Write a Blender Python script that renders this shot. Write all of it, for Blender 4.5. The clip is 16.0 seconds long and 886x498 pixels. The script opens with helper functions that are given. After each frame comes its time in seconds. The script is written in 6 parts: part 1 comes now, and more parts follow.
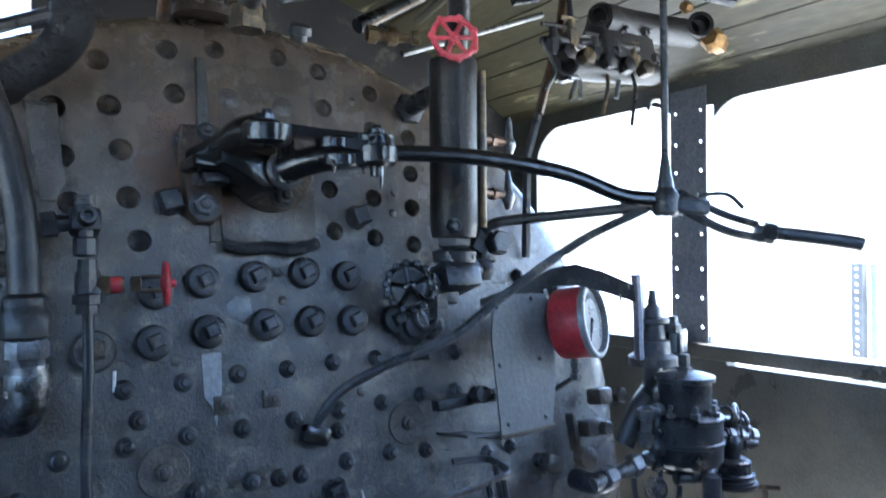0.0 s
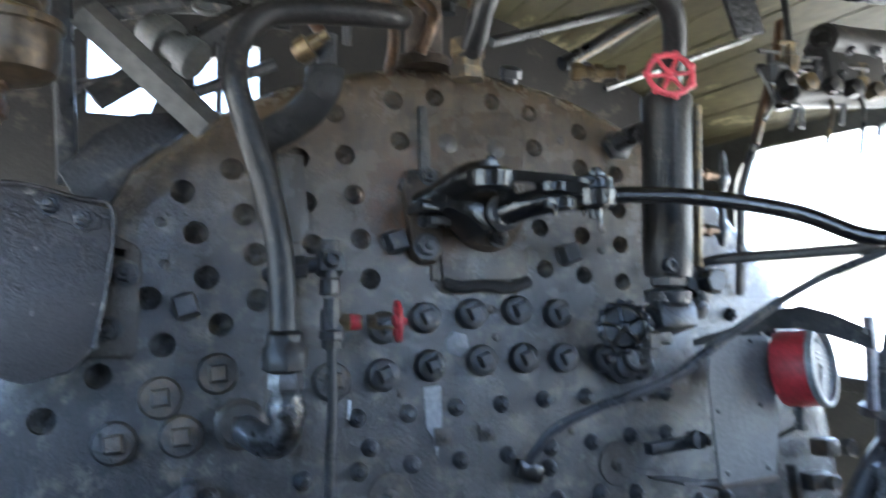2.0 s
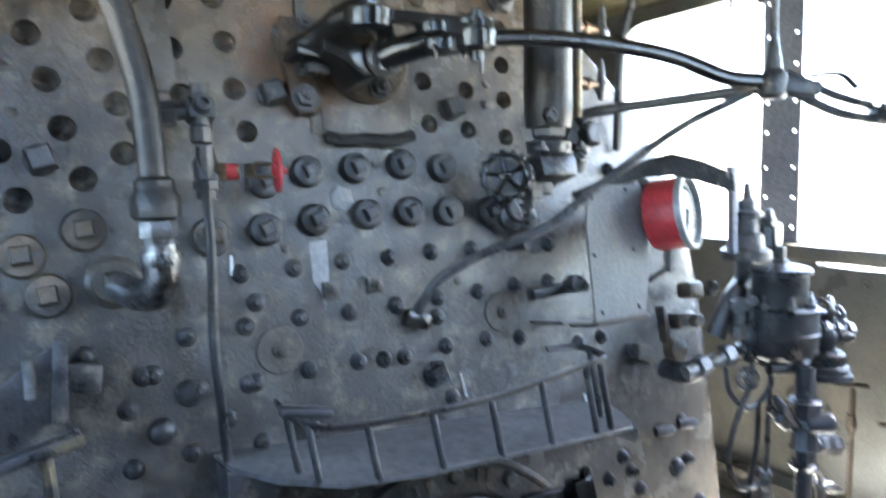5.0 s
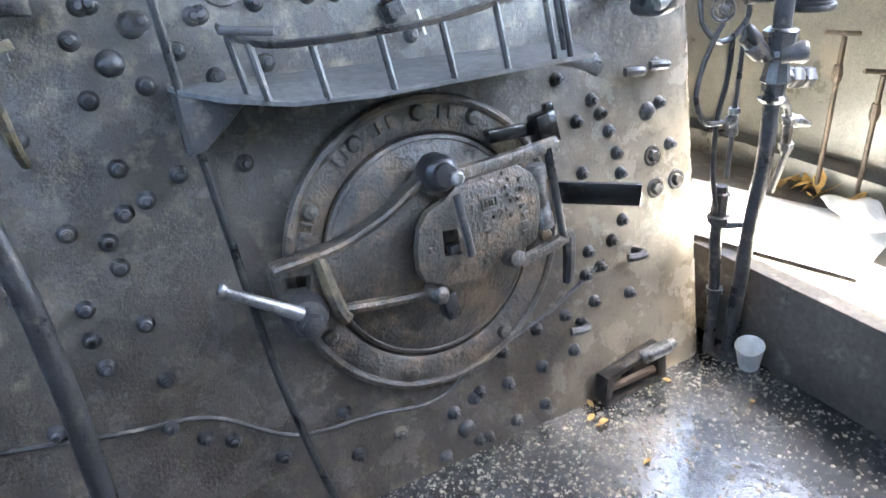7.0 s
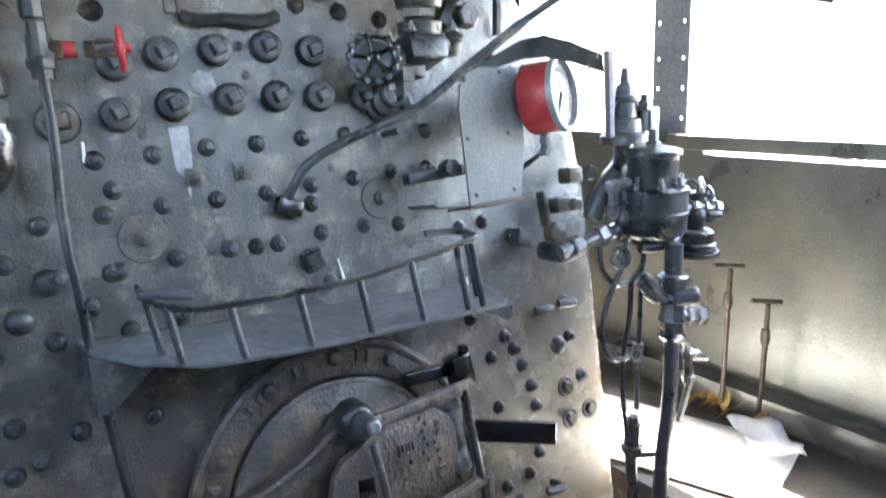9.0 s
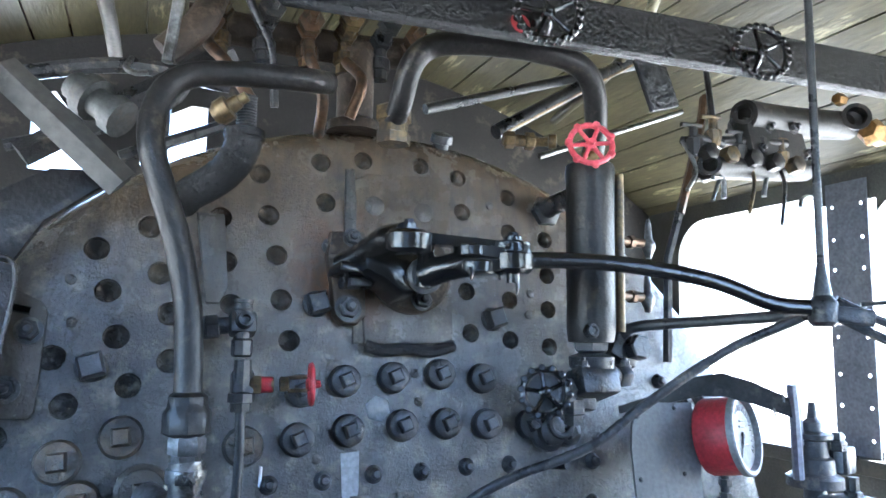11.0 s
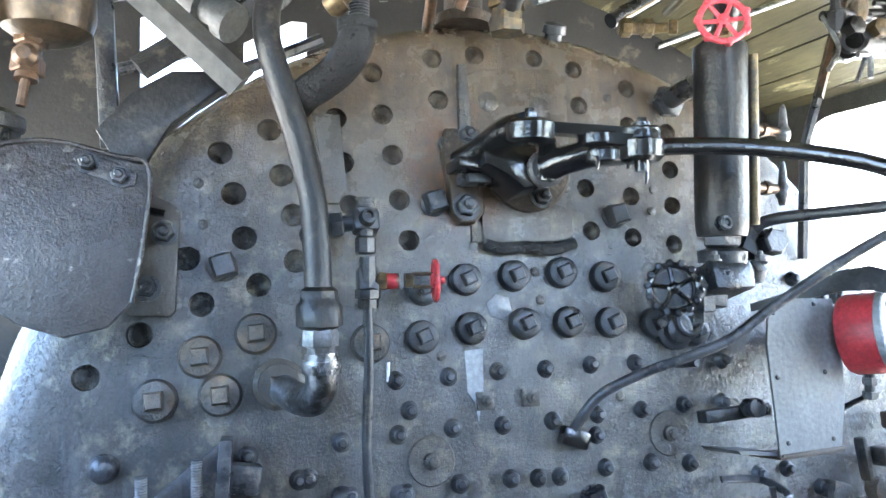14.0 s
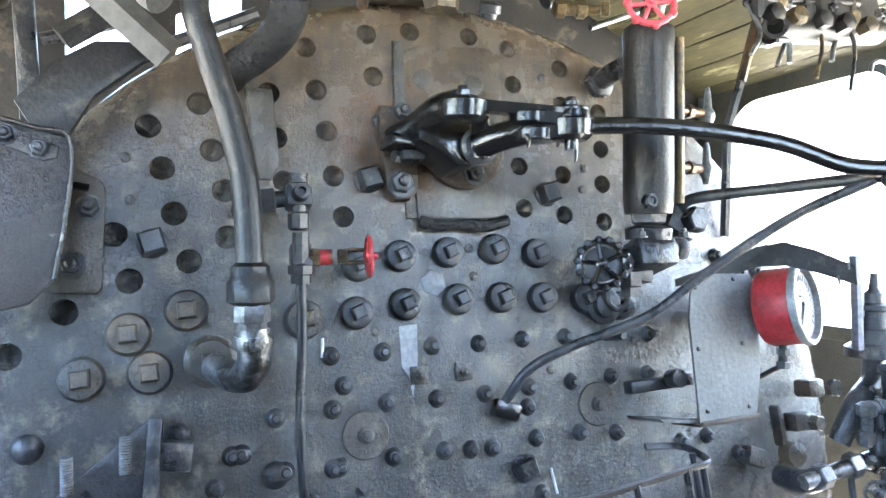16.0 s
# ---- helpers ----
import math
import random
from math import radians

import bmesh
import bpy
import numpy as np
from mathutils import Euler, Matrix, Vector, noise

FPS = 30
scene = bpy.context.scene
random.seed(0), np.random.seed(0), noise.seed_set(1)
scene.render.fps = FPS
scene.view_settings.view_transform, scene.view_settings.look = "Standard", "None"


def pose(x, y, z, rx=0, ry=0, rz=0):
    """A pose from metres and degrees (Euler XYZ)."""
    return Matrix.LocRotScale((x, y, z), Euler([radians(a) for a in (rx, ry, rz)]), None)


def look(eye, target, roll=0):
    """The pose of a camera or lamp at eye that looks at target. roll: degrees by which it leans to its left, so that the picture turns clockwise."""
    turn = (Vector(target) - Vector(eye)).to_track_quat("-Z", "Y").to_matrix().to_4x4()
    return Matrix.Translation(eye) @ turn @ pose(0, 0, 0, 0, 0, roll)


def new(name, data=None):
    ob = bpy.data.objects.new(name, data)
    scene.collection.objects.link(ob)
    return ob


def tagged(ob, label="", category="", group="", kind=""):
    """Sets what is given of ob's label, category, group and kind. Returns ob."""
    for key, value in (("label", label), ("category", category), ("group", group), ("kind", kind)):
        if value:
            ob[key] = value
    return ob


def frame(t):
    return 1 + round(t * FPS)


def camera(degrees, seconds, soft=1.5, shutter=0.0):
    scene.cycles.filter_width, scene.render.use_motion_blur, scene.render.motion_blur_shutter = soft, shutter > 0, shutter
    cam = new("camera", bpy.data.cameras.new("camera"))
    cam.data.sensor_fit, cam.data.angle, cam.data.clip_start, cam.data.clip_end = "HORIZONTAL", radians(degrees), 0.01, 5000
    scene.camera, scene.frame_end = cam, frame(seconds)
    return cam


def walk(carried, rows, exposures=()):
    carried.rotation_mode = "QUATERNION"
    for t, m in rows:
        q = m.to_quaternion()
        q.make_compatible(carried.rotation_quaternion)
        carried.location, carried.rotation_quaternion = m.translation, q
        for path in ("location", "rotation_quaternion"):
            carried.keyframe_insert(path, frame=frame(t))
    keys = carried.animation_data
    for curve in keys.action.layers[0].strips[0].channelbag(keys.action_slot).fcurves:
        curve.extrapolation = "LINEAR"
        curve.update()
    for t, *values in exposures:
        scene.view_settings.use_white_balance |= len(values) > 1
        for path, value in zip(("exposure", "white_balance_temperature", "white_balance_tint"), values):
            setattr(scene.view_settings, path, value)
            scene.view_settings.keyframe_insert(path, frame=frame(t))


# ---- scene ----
cam = camera(63.7, 16.0, shutter=0.4)
PATH = [
    (0, (-0.359, -1.327, 1.385), (0.735, 0.300, 1.658), -5.45),
    (0.5, (-0.352, -1.358, 1.323), (0.787, 0.274, 1.460), -7.15),
    (1, (-0.366, -1.365, 1.295), (0.775, 0.282, 1.322), -7.15),
    (1.5, (-0.414, -1.354, 1.365), (0.614, 0.355, 1.499), -5.13),
    (2, (-0.452, -1.313, 1.429), (0.238, 0.520, 1.786), -2.94),
    (2.5, (-0.464, -1.289, 1.459), (0.090, 0.562, 1.967), -1.09),
    (3, (-0.463, -1.293, 1.465), (0.121, 0.535, 2.020), -0.69),
    (3.5, (-0.464, -1.296, 1.478), (0.126, 0.491, 2.159), -0.68),
    (4, (-0.452, -1.287, 1.448), (0.210, 0.533, 1.986), -2.38),
    (4.5, (-0.430, -1.299, 1.405), (0.345, 0.535, 1.714), -4.37),
    (5, (-0.430, -1.296, 1.331), (0.533, 0.479, 1.402), -5.53),
    (5.2, (-0.443, -1.299, 1.301), (0.581, 0.442, 1.271), -6.64),
    (7.3, (-0.348, -1.354, 1.120), (0.427, 0.353, 0.451), -9.34),
    (7.5, (-0.347, -1.355, 1.131), (0.458, 0.336, 0.459), -8.92),
    (8, (-0.340, -1.363, 1.147), (0.519, 0.331, 0.563), -8.19),
    (8.5, (-0.332, -1.367, 1.197), (0.680, 0.299, 0.819), -7.57),
    (9, (-0.330, -1.365, 1.256), (0.742, 0.303, 1.072), -7.08),
    (9.5, (-0.345, -1.363, 1.322), (0.670, 0.367, 1.383), -5.46),
    (10, (-0.360, -1.338, 1.389), (0.543, 0.421, 1.700), -4.18),
    (10.2, (-0.355, -1.348, 1.395), (0.508, 0.416, 1.780), -3.90),
    (12.3, (-0.394, -1.318, 1.455), (0.247, 0.490, 2.036), -1.58),
    (12.5, (-0.396, -1.312, 1.448), (0.207, 0.520, 1.993), -1.71),
    (13, (-0.408, -1.302, 1.417), (0.167, 0.561, 1.880), -2.21),
    (13.5, (-0.407, -1.289, 1.395), (0.131, 0.603, 1.769), -2.45),
    (14, (-0.405, -1.281, 1.378), (0.130, 0.617, 1.718), -2.67),
    (14.5, (-0.397, -1.285, 1.364), (0.221, 0.596, 1.676), -3.39),
    (15, (-0.397, -1.297, 1.369), (0.297, 0.560, 1.676), -3.64),
    (15.5, (-0.394, -1.297, 1.364), (0.295, 0.562, 1.659), -3.45),
    (16, (-0.392, -1.296, 1.368), (0.294, 0.565, 1.646), -3.32),
]
# The backhead leans 9 degrees forward: its own frame has x across, y into the boiler, z up the plate.
B = pose(0, 0, 0, -9, 0, 0) @ pose(0, 0, -0.09)
W = Matrix.Identity(4)
EXPOSURES = [(0, 3.80, 5200, 8), (1.0, 3.20, 5800, 8), (1.6, 3.50, 5700, 8), (2.0, 4.10, 5700, 8), (2.6, 5.10, 5550, 8), (4.0, 5.27, 5250, 8), (4.5, 5.27, 5550, 7), (5.0, 4.87, 6200, 7), (7.3, 5.87, 6700, 8), (8.4, 5.57, 6400, 7), (9.0, 5.17, 6500, 8), (9.5, 4.97, 6200, 8), (10.0, 4.50, 5900, 8), (12.3, 4.97, 5100, 8), (14.0, 5.37, 5900, 7), (16.0, 5.37, 6200, 7)]
walk(cam, [(t, B @ look(eye, target, roll)) for t, eye, target, roll in PATH], EXPOSURES)


# ---- world and sun ----
SUN = Vector((1.0, -0.55, 2.7)).normalized()
world = bpy.data.worlds.new("world")
scene.world = world
world.use_nodes = True
wn = world.node_tree.nodes
sky = wn.new("ShaderNodeTexSky")
sky.sky_type = "NISHITA"
sky.sun_disc = False
sky.dust_density = 2.5
sky.sun_elevation = math.asin(SUN.z)
sky.sun_rotation = math.atan2(SUN.x, SUN.y)
wn["Background"].inputs["Strength"].default_value = 0.15
world.node_tree.links.new(sky.outputs[0], wn["Background"].inputs["Color"])
sun_data = bpy.data.lights.new("sun", "SUN")
sun_data.energy, sun_data.angle, sun_data.color = 5.0, radians(0.5), (1.0, 0.95, 0.87)
sun = new("sun", sun_data)
sun.matrix_world = look(SUN * 20, (0, 0, 0))


# ---- materials ----
def ramp(nodes, stops):
    r = nodes.new("ShaderNodeValToRGB")
    while len(r.color_ramp.elements) < len(stops):
        r.color_ramp.elements.new(0.5)
    for e, (p, c) in zip(r.color_ramp.elements, stops):
        e.position, e.color = p, (*c, 1) if len(c) == 3 else (c[0], c[0], c[0], 1)
    return r


def material(name, dark, light, scale=6.0, rough=0.5, metal=0.0, bump=0.25, fine=90.0, spots=None, spot_scale=14.0, spot_at=0.62, spread=0.14, coat=0.0, relief=1.0, vary=0.0, wave=1.0):
    """A worn surface: two tones in large clouds and fine grain, relief, and stains of a third tone."""
    m = bpy.data.materials.new(name)
    m.use_nodes = True
    n, k = m.node_tree.nodes, m.node_tree.links
    p = n["Principled BSDF"]
    co = n.new("ShaderNodeTexCoord")
    info = n.new("ShaderNodeObjectInfo")
    shift = n.new("ShaderNodeVectorMath")
    shift.operation = "MULTIPLY_ADD"
    k.new(info.outputs["Random"], shift.inputs[0])
    shift.inputs[1].default_value = (7.0, 3.0, 5.0)
    k.new(co.outputs["Object"], shift.inputs[2])
    big, small = n.new("ShaderNodeTexNoise"), n.new("ShaderNodeTexNoise")
    big.inputs["Scale"].default_value, big.inputs["Detail"].default_value, big.inputs["Roughness"].default_value = scale, 8, 0.65
    small.inputs["Scale"].default_value, small.inputs["Detail"].default_value = fine, 4
    for t in (big, small):
        k.new(shift.outputs[0], t.inputs["Vector"])
    tone = ramp(n, [(0.32, dark), (0.68, light)])
    k.new(big.outputs["Fac"], tone.inputs["Fac"])
    grain = n.new("ShaderNodeMix")
    grain.data_type, grain.blend_type = "RGBA", "OVERLAY"
    grain.inputs["Factor"].default_value = 0.6
    k.new(tone.outputs["Color"], grain.inputs["A"])
    k.new(small.outputs["Fac"], grain.inputs["B"])
    out = grain.outputs["Result"]
    if spots:
        spot = n.new("ShaderNodeTexNoise")
        spot.inputs["Scale"].default_value, spot.inputs["Detail"].default_value, spot.inputs["Roughness"].default_value = spot_scale, 6, 0.7
        k.new(shift.outputs[0], spot.inputs["Vector"])
        mask = ramp(n, [(spot_at - spread / 2, (0.0,)), (spot_at + spread / 2, (1.0,))])
        k.new(spot.outputs["Fac"], mask.inputs["Fac"])
        mix = n.new("ShaderNodeMix")
        mix.data_type = "RGBA"
        k.new(mask.outputs["Color"], mix.inputs["Factor"])
        k.new(out, mix.inputs["A"])
        mix.inputs["B"].default_value = (*spots, 1)
        out = mix.outputs["Result"]
    if vary:
        lift = n.new("ShaderNodeMapRange")
        lift.inputs["To Min"].default_value, lift.inputs["To Max"].default_value = 1 - vary * 0.5, 1 + vary
        k.new(info.outputs["Random"], lift.inputs["Value"])
        scale_by = n.new("ShaderNodeVectorMath")
        scale_by.operation = "SCALE"
        k.new(out, scale_by.inputs[0])
        k.new(lift.outputs[0], scale_by.inputs["Scale"])
        out = scale_by.outputs[0]
    k.new(out, p.inputs["Base Color"])
    rr = n.new("ShaderNodeMapRange")
    rr.inputs["To Min"].default_value, rr.inputs["To Max"].default_value = max(rough - 0.14, 0.05), min(rough + 0.16, 1)
    k.new(big.outputs["Fac"], rr.inputs["Value"])
    k.new(rr.outputs[0], p.inputs["Roughness"])
    p.inputs["Metallic"].default_value = metal
    mid = n.new("ShaderNodeTexNoise")
    mid.inputs["Scale"].default_value, mid.inputs["Detail"].default_value, mid.inputs["Roughness"].default_value = fine * 0.33, 5, 0.6
    k.new(shift.outputs[0], mid.inputs["Vector"])
    last = None
    for tex, depth in ((big, 0.004), (mid, 0.0028 * wave), (small, 0.0016)):
        b = n.new("ShaderNodeBump")
        b.inputs["Strength"].default_value, b.inputs["Distance"].default_value = bump, depth * relief
        k.new(tex.outputs["Fac"], b.inputs["Height"])
        if last:
            k.new(last.outputs[0], b.inputs["Normal"])
        last = b
    k.new(last.outputs[0], p.inputs["Normal"])
    if coat:
        p.inputs["Coat Weight"].default_value, p.inputs["Coat Roughness"].default_value = coat, 0.16
        k.new(last.outputs[0], p.inputs["Coat Normal"])
    return m


def plate_material():
    """Old black-painted boiler plate: grey dust, brown heat-rust in the upper part, pale scale lower down with sunlit
    bounce painted in at the right, oily sheen.
    """
    m = material("boiler_plate", (0.022, 0.0205, 0.0195), (0.100, 0.095, 0.088), 7.0, 0.25, 0.1, 0.9, 230.0, (0.22, 0.195, 0.15), 16.0, 0.60, 0.16, 0.4, 0.7, wave=0.35)
    n, k = m.node_tree.nodes, m.node_tree.links
    p = n["Principled BSDF"]
    old = p.inputs["Base Color"].links[0].from_socket
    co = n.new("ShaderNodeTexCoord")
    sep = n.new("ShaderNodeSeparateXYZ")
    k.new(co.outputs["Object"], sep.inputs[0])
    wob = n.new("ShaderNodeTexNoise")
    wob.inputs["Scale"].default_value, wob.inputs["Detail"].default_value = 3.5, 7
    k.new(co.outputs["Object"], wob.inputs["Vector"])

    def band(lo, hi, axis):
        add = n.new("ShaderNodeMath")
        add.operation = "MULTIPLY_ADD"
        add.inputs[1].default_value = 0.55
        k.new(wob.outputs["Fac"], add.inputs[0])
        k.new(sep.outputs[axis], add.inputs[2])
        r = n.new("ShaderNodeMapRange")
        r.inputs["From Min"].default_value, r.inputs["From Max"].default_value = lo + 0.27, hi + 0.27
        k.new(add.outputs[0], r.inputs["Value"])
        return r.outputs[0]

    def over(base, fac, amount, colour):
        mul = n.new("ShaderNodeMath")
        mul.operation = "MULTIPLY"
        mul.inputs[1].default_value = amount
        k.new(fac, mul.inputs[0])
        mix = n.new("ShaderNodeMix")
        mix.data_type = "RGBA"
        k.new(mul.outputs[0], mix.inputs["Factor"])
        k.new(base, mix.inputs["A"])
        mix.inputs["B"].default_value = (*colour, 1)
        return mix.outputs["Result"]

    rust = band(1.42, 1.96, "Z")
    lower = band(1.0, 0.6, "Z")
    right = band(0.40, 0.85, "X")
    both = n.new("ShaderNodeMath")
    both.operation = "MULTIPLY"
    k.new(lower, both.inputs[0])
    k.new(right, both.inputs[1])
    def patches(stretch, size, lo, hi):
        """Cloudy stains, drawn out along the plate by stretch."""
        put = n.new("ShaderNodeMapping")
        put.inputs["Scale"].default_value = stretch
        k.new(co.outputs["Object"], put.inputs["Vector"])
        t = n.new("ShaderNodeTexNoise")
        t.inputs["Scale"].default_value, t.inputs["Detail"].default_value, t.inputs["Roughness"].default_value = size, 6, 0.7
        k.new(put.outputs[0], t.inputs["Vector"])
        r = n.new("ShaderNodeMapRange")
        r.inputs["From Min"].default_value, r.inputs["From Max"].default_value = lo, hi
        k.new(t.outputs["Fac"], r.inputs["Value"])
        return r.outputs[0]

    c = over(old, patches((1, 1, 0.12), 26.0, 0.50, 0.66), 0.55, (0.03, 0.032, 0.035))
    c = over(c, patches((1, 1, 0.2), 16.0, 0.58, 0.72), 0.5, (0.17, 0.175, 0.18))
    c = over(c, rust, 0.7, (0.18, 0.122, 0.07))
    c = over(c, patches((1, 1, 0.1), 20.0, 0.50, 0.64), 0.5, (0.055, 0.046, 0.038))
    c = over(c, patches((1, 1, 0.35), 5.0, 0.52, 0.68), 0.75, (0.018, 0.018, 0.02))
    c = over(c, patches((1, 1, 1), 75.0, 0.68, 0.73), 0.8, (0.30, 0.28, 0.24))
    spot = n.new("ShaderNodeVectorMath")
    spot.operation = "DISTANCE"
    k.new(co.outputs["Object"], spot.inputs[0])
    spot.inputs[1].default_value = (-0.115, 0.0, 1.68)
    near = n.new("ShaderNodeMapRange")
    near.inputs["From Min"].default_value, near.inputs["From Max"].default_value = 0.15, 0.05
    k.new(spot.outputs["Value"], near.inputs["Value"])
    blot = n.new("ShaderNodeMath")
    blot.operation = "MULTIPLY"
    k.new(near.outputs[0], blot.inputs[0])
    k.new(patches((1, 1, 0.6), 22.0, 0.36, 0.56), blot.inputs[1])
    c = over(c, blot.outputs[0], 0.85, (0.16, 0.075, 0.03))
    c = over(c, lower, 0.45, (0.085, 0.068, 0.05))
    # pale ochre at lower right: scale, plus bounced sunlight put into the colour
    c = over(c, both.outputs[0], 0.8, (0.40, 0.34, 0.25))
    c = over(c, patches((1, 1, 1), 13.0, 0.52, 0.63), 0.4, (0.04, 0.037, 0.034))
    k.new(c, p.inputs["Base Color"])
    flake = patches((1, 1, 1), 120.0, 0.50, 0.56)
    pit = patches((1, 1, 1), 260.0, 0.60, 0.66)
    last = p.inputs["Normal"].links[0].from_socket
    for height, depth in ((flake, 0.0004), (pit, -0.0009)):
        b = n.new("ShaderNodeBump")
        b.inputs["Strength"].default_value, b.inputs["Distance"].default_value = 0.8, abs(depth)
        b.invert = depth < 0
        k.new(height, b.inputs["Height"])
        k.new(last, b.inputs["Normal"])
        last = b.outputs[0]
    k.new(last, p.inputs["Normal"])
    k.new(last, p.inputs["Coat Normal"])
    p.inputs["Coat Roughness"].default_value = 0.10
    return m


def board_material():
    """Painted roof boards, the old green and cream paint flaking down to brown wood."""
    m = material("roof_board", (0.024, 0.021, 0.011), (0.088, 0.077, 0.037), 3.5, 0.45, 0, 0.8, 90.0, (0.28, 0.25, 0.15), 9.0, 0.62, 0.07)
    n, k = m.node_tree.nodes, m.node_tree.links
    for t in [t for t in n if t.bl_idname == "ShaderNodeTexNoise"]:
        stretch = n.new("ShaderNodeMapping")
        stretch.inputs["Scale"].default_value = (1.0, 0.18, 1.0)
        k.new(t.inputs["Vector"].links[0].from_socket, stretch.inputs["Vector"])
        k.new(stretch.outputs[0], t.inputs["Vector"])
    return m


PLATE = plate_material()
IRON = material("black_iron", (0.012, 0.013, 0.015), (0.05, 0.05, 0.053), 12, 0.29, 0.1, 0.7, 260, (0.13, 0.115, 0.09), 22, 0.63, 0.14, 0.25, 0.8, 0.7)
GREASE = material("greasy_black_iron", (0.004, 0.004, 0.0045), (0.013, 0.012, 0.011), 14, 0.17, 0.0, 0.8, 110, (0.045, 0.032, 0.02), 12, 0.72, 0.14, 0.35, 0.5)
TAR = material("thick_black_paint", (0.005, 0.005, 0.006), (0.012, 0.012, 0.013), 60, 0.14, 0.0, 1.0, 120, None, 50, 0.70, 0.1, 0.0, 2.0)
TAR.node_tree.nodes["Principled BSDF"].inputs["Coat Roughness"].default_value = 0.16
TAR.node_tree.nodes["Principled BSDF"].inputs["Specular IOR Level"].default_value = 0.2
SHIELD = material("shield_paint", (0.022, 0.019, 0.019), (0.06, 0.054, 0.052), 4, 0.27, 0.1, 0.9, 260, (0.16, 0.15, 0.135), 20, 0.64, 0.05, 0.2, 0.9)
PIPE = material("dark_pipe_iron", (0.008, 0.0075, 0.0075), (0.032, 0.029, 0.027), 9, 0.42, 0.1, 0.6, 120, (0.08, 0.066, 0.05), 16, 0.64, 0.14, 0.12)
COVER = material("grey_cover_sheet", (0.06, 0.061, 0.06), (0.12, 0.12, 0.116), 6, 0.5, 0.1, 0.35, 120, (0.13, 0.11, 0.085), 10, 0.62)
STEEL = material("worn_steel", (0.13, 0.13, 0.13), (0.30, 0.30, 0.30), 12, 0.32, 0.6, 0.5, 120, (0.06, 0.055, 0.05), 18, 0.56)
CHROME = material("bare_pipe_steel", (0.11, 0.11, 0.115), (0.27, 0.27, 0.275), 14, 0.28, 0.85, 0.5, 140, (0.05, 0.047, 0.042), 22, 0.54)
BRASS = material("dull_brass", (0.10, 0.07, 0.035), (0.24, 0.175, 0.09), 14, 0.42, 0.6, 0.5, 110, (0.06, 0.05, 0.04), 18, 0.52)
RED = material("red_paint", (0.26, 0.016, 0.022), (0.46, 0.04, 0.05), 30, 0.4, 0.0, 0.35, 140, (0.10, 0.02, 0.02), 40, 0.66)
RED_PALE = material("faded_red_paint", (0.45, 0.04, 0.06), (0.66, 0.09, 0.12), 30, 0.45, 0.0, 0.35, 140, (0.25, 0.05, 0.05), 40, 0.64)
GREY = material("grey_painted_sheet", (0.19, 0.20, 0.21), (0.29, 0.30, 0.31), 6, 0.45, 0.1, 0.35, 120, (0.16, 0.14, 0.11), 10, 0.62)
WALL = material("dark_cab_sheet", (0.055, 0.055, 0.048), (0.125, 0.124, 0.108), 3, 0.30, 0.1, 0.5, 160, (0.125, 0.11, 0.085), 5, 0.62, 0.14, 0.4)
# frame grey is lightened to include the haze round the window
POST = material("hazed_cab_frame", (0.16, 0.17, 0.20), (0.25, 0.265, 0.30), 5, 0.45, 0.1, 0.35, 100)
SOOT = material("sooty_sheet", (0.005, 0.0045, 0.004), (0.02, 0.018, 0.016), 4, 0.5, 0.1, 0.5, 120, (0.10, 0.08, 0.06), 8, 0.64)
WOOD = board_material()
for m, level in ((TAR, 0.4), (GREASE, 0.35), (PIPE, 0.28), (IRON, 0.38), (SHIELD, 0.35)):
    m.node_tree.nodes["Principled BSDF"].inputs["Specular IOR Level"].default_value = level
GREASE.node_tree.nodes["Principled BSDF"].inputs["Coat Roughness"].default_value = 0.06
RUST = material("rusty_iron", (0.02, 0.014, 0.010), (0.07, 0.047, 0.029), 12, 0.6, 0.1, 0.8, 160, (0.13, 0.10, 0.07), 20, 0.62)
FLOOR = material("oily_floor", (0.015, 0.016, 0.018), (0.05, 0.052, 0.055), 5, 0.2, 0.1, 0.6, 60, (0.20, 0.18, 0.15), 60, 0.64, 0.06, 0.8)
LEDGE = material("dusty_ledge", (0.04, 0.036, 0.031), (0.11, 0.10, 0.086), 4, 0.5, 0, 0.5, 60, (0.22, 0.2, 0.17), 9, 0.64)
DUST = material("dusty_shelf", (0.07, 0.073, 0.075), (0.165, 0.168, 0.17), 6, 0.55, 0, 0.5, 60, (0.06, 0.055, 0.05), 16, 0.6)
DULL = material("dull_drum_metal", (0.05, 0.034, 0.02), (0.125, 0.09, 0.055), 8, 0.40, 0.5, 0.45, 90, (0.04, 0.032, 0.024), 12, 0.56)
AMBER = material("amber_varnished_brass", (0.16, 0.085, 0.025), (0.34, 0.19, 0.06), 7, 0.36, 0.5, 0.4, 90, (0.09, 0.055, 0.025), 14, 0.58)
ZINC = material("weathered_galvanised", (0.045, 0.047, 0.048), (0.09, 0.092, 0.094), 5, 0.6, 0.3, 0.3, 60)
DOOR = material("scorched_cast_iron", (0.018, 0.0165, 0.015), (0.08, 0.072, 0.062), 11, 0.33, 0.1, 1.0, 150, (0.14, 0.10, 0.062), 12, 0.57, 0.16, 0.4, 1.7)
CRUST = material("ochre_crusted_iron", (0.05, 0.042, 0.03), (0.17, 0.135, 0.075), 30, 0.6, 0.1, 0.9, 160, (0.03, 0.028, 0.026), 26, 0.52)
GREEN = material("dull_green_paint", (0.16, 0.20, 0.12), (0.24, 0.28, 0.18), 8, 0.5, 0, 0.3, 60)
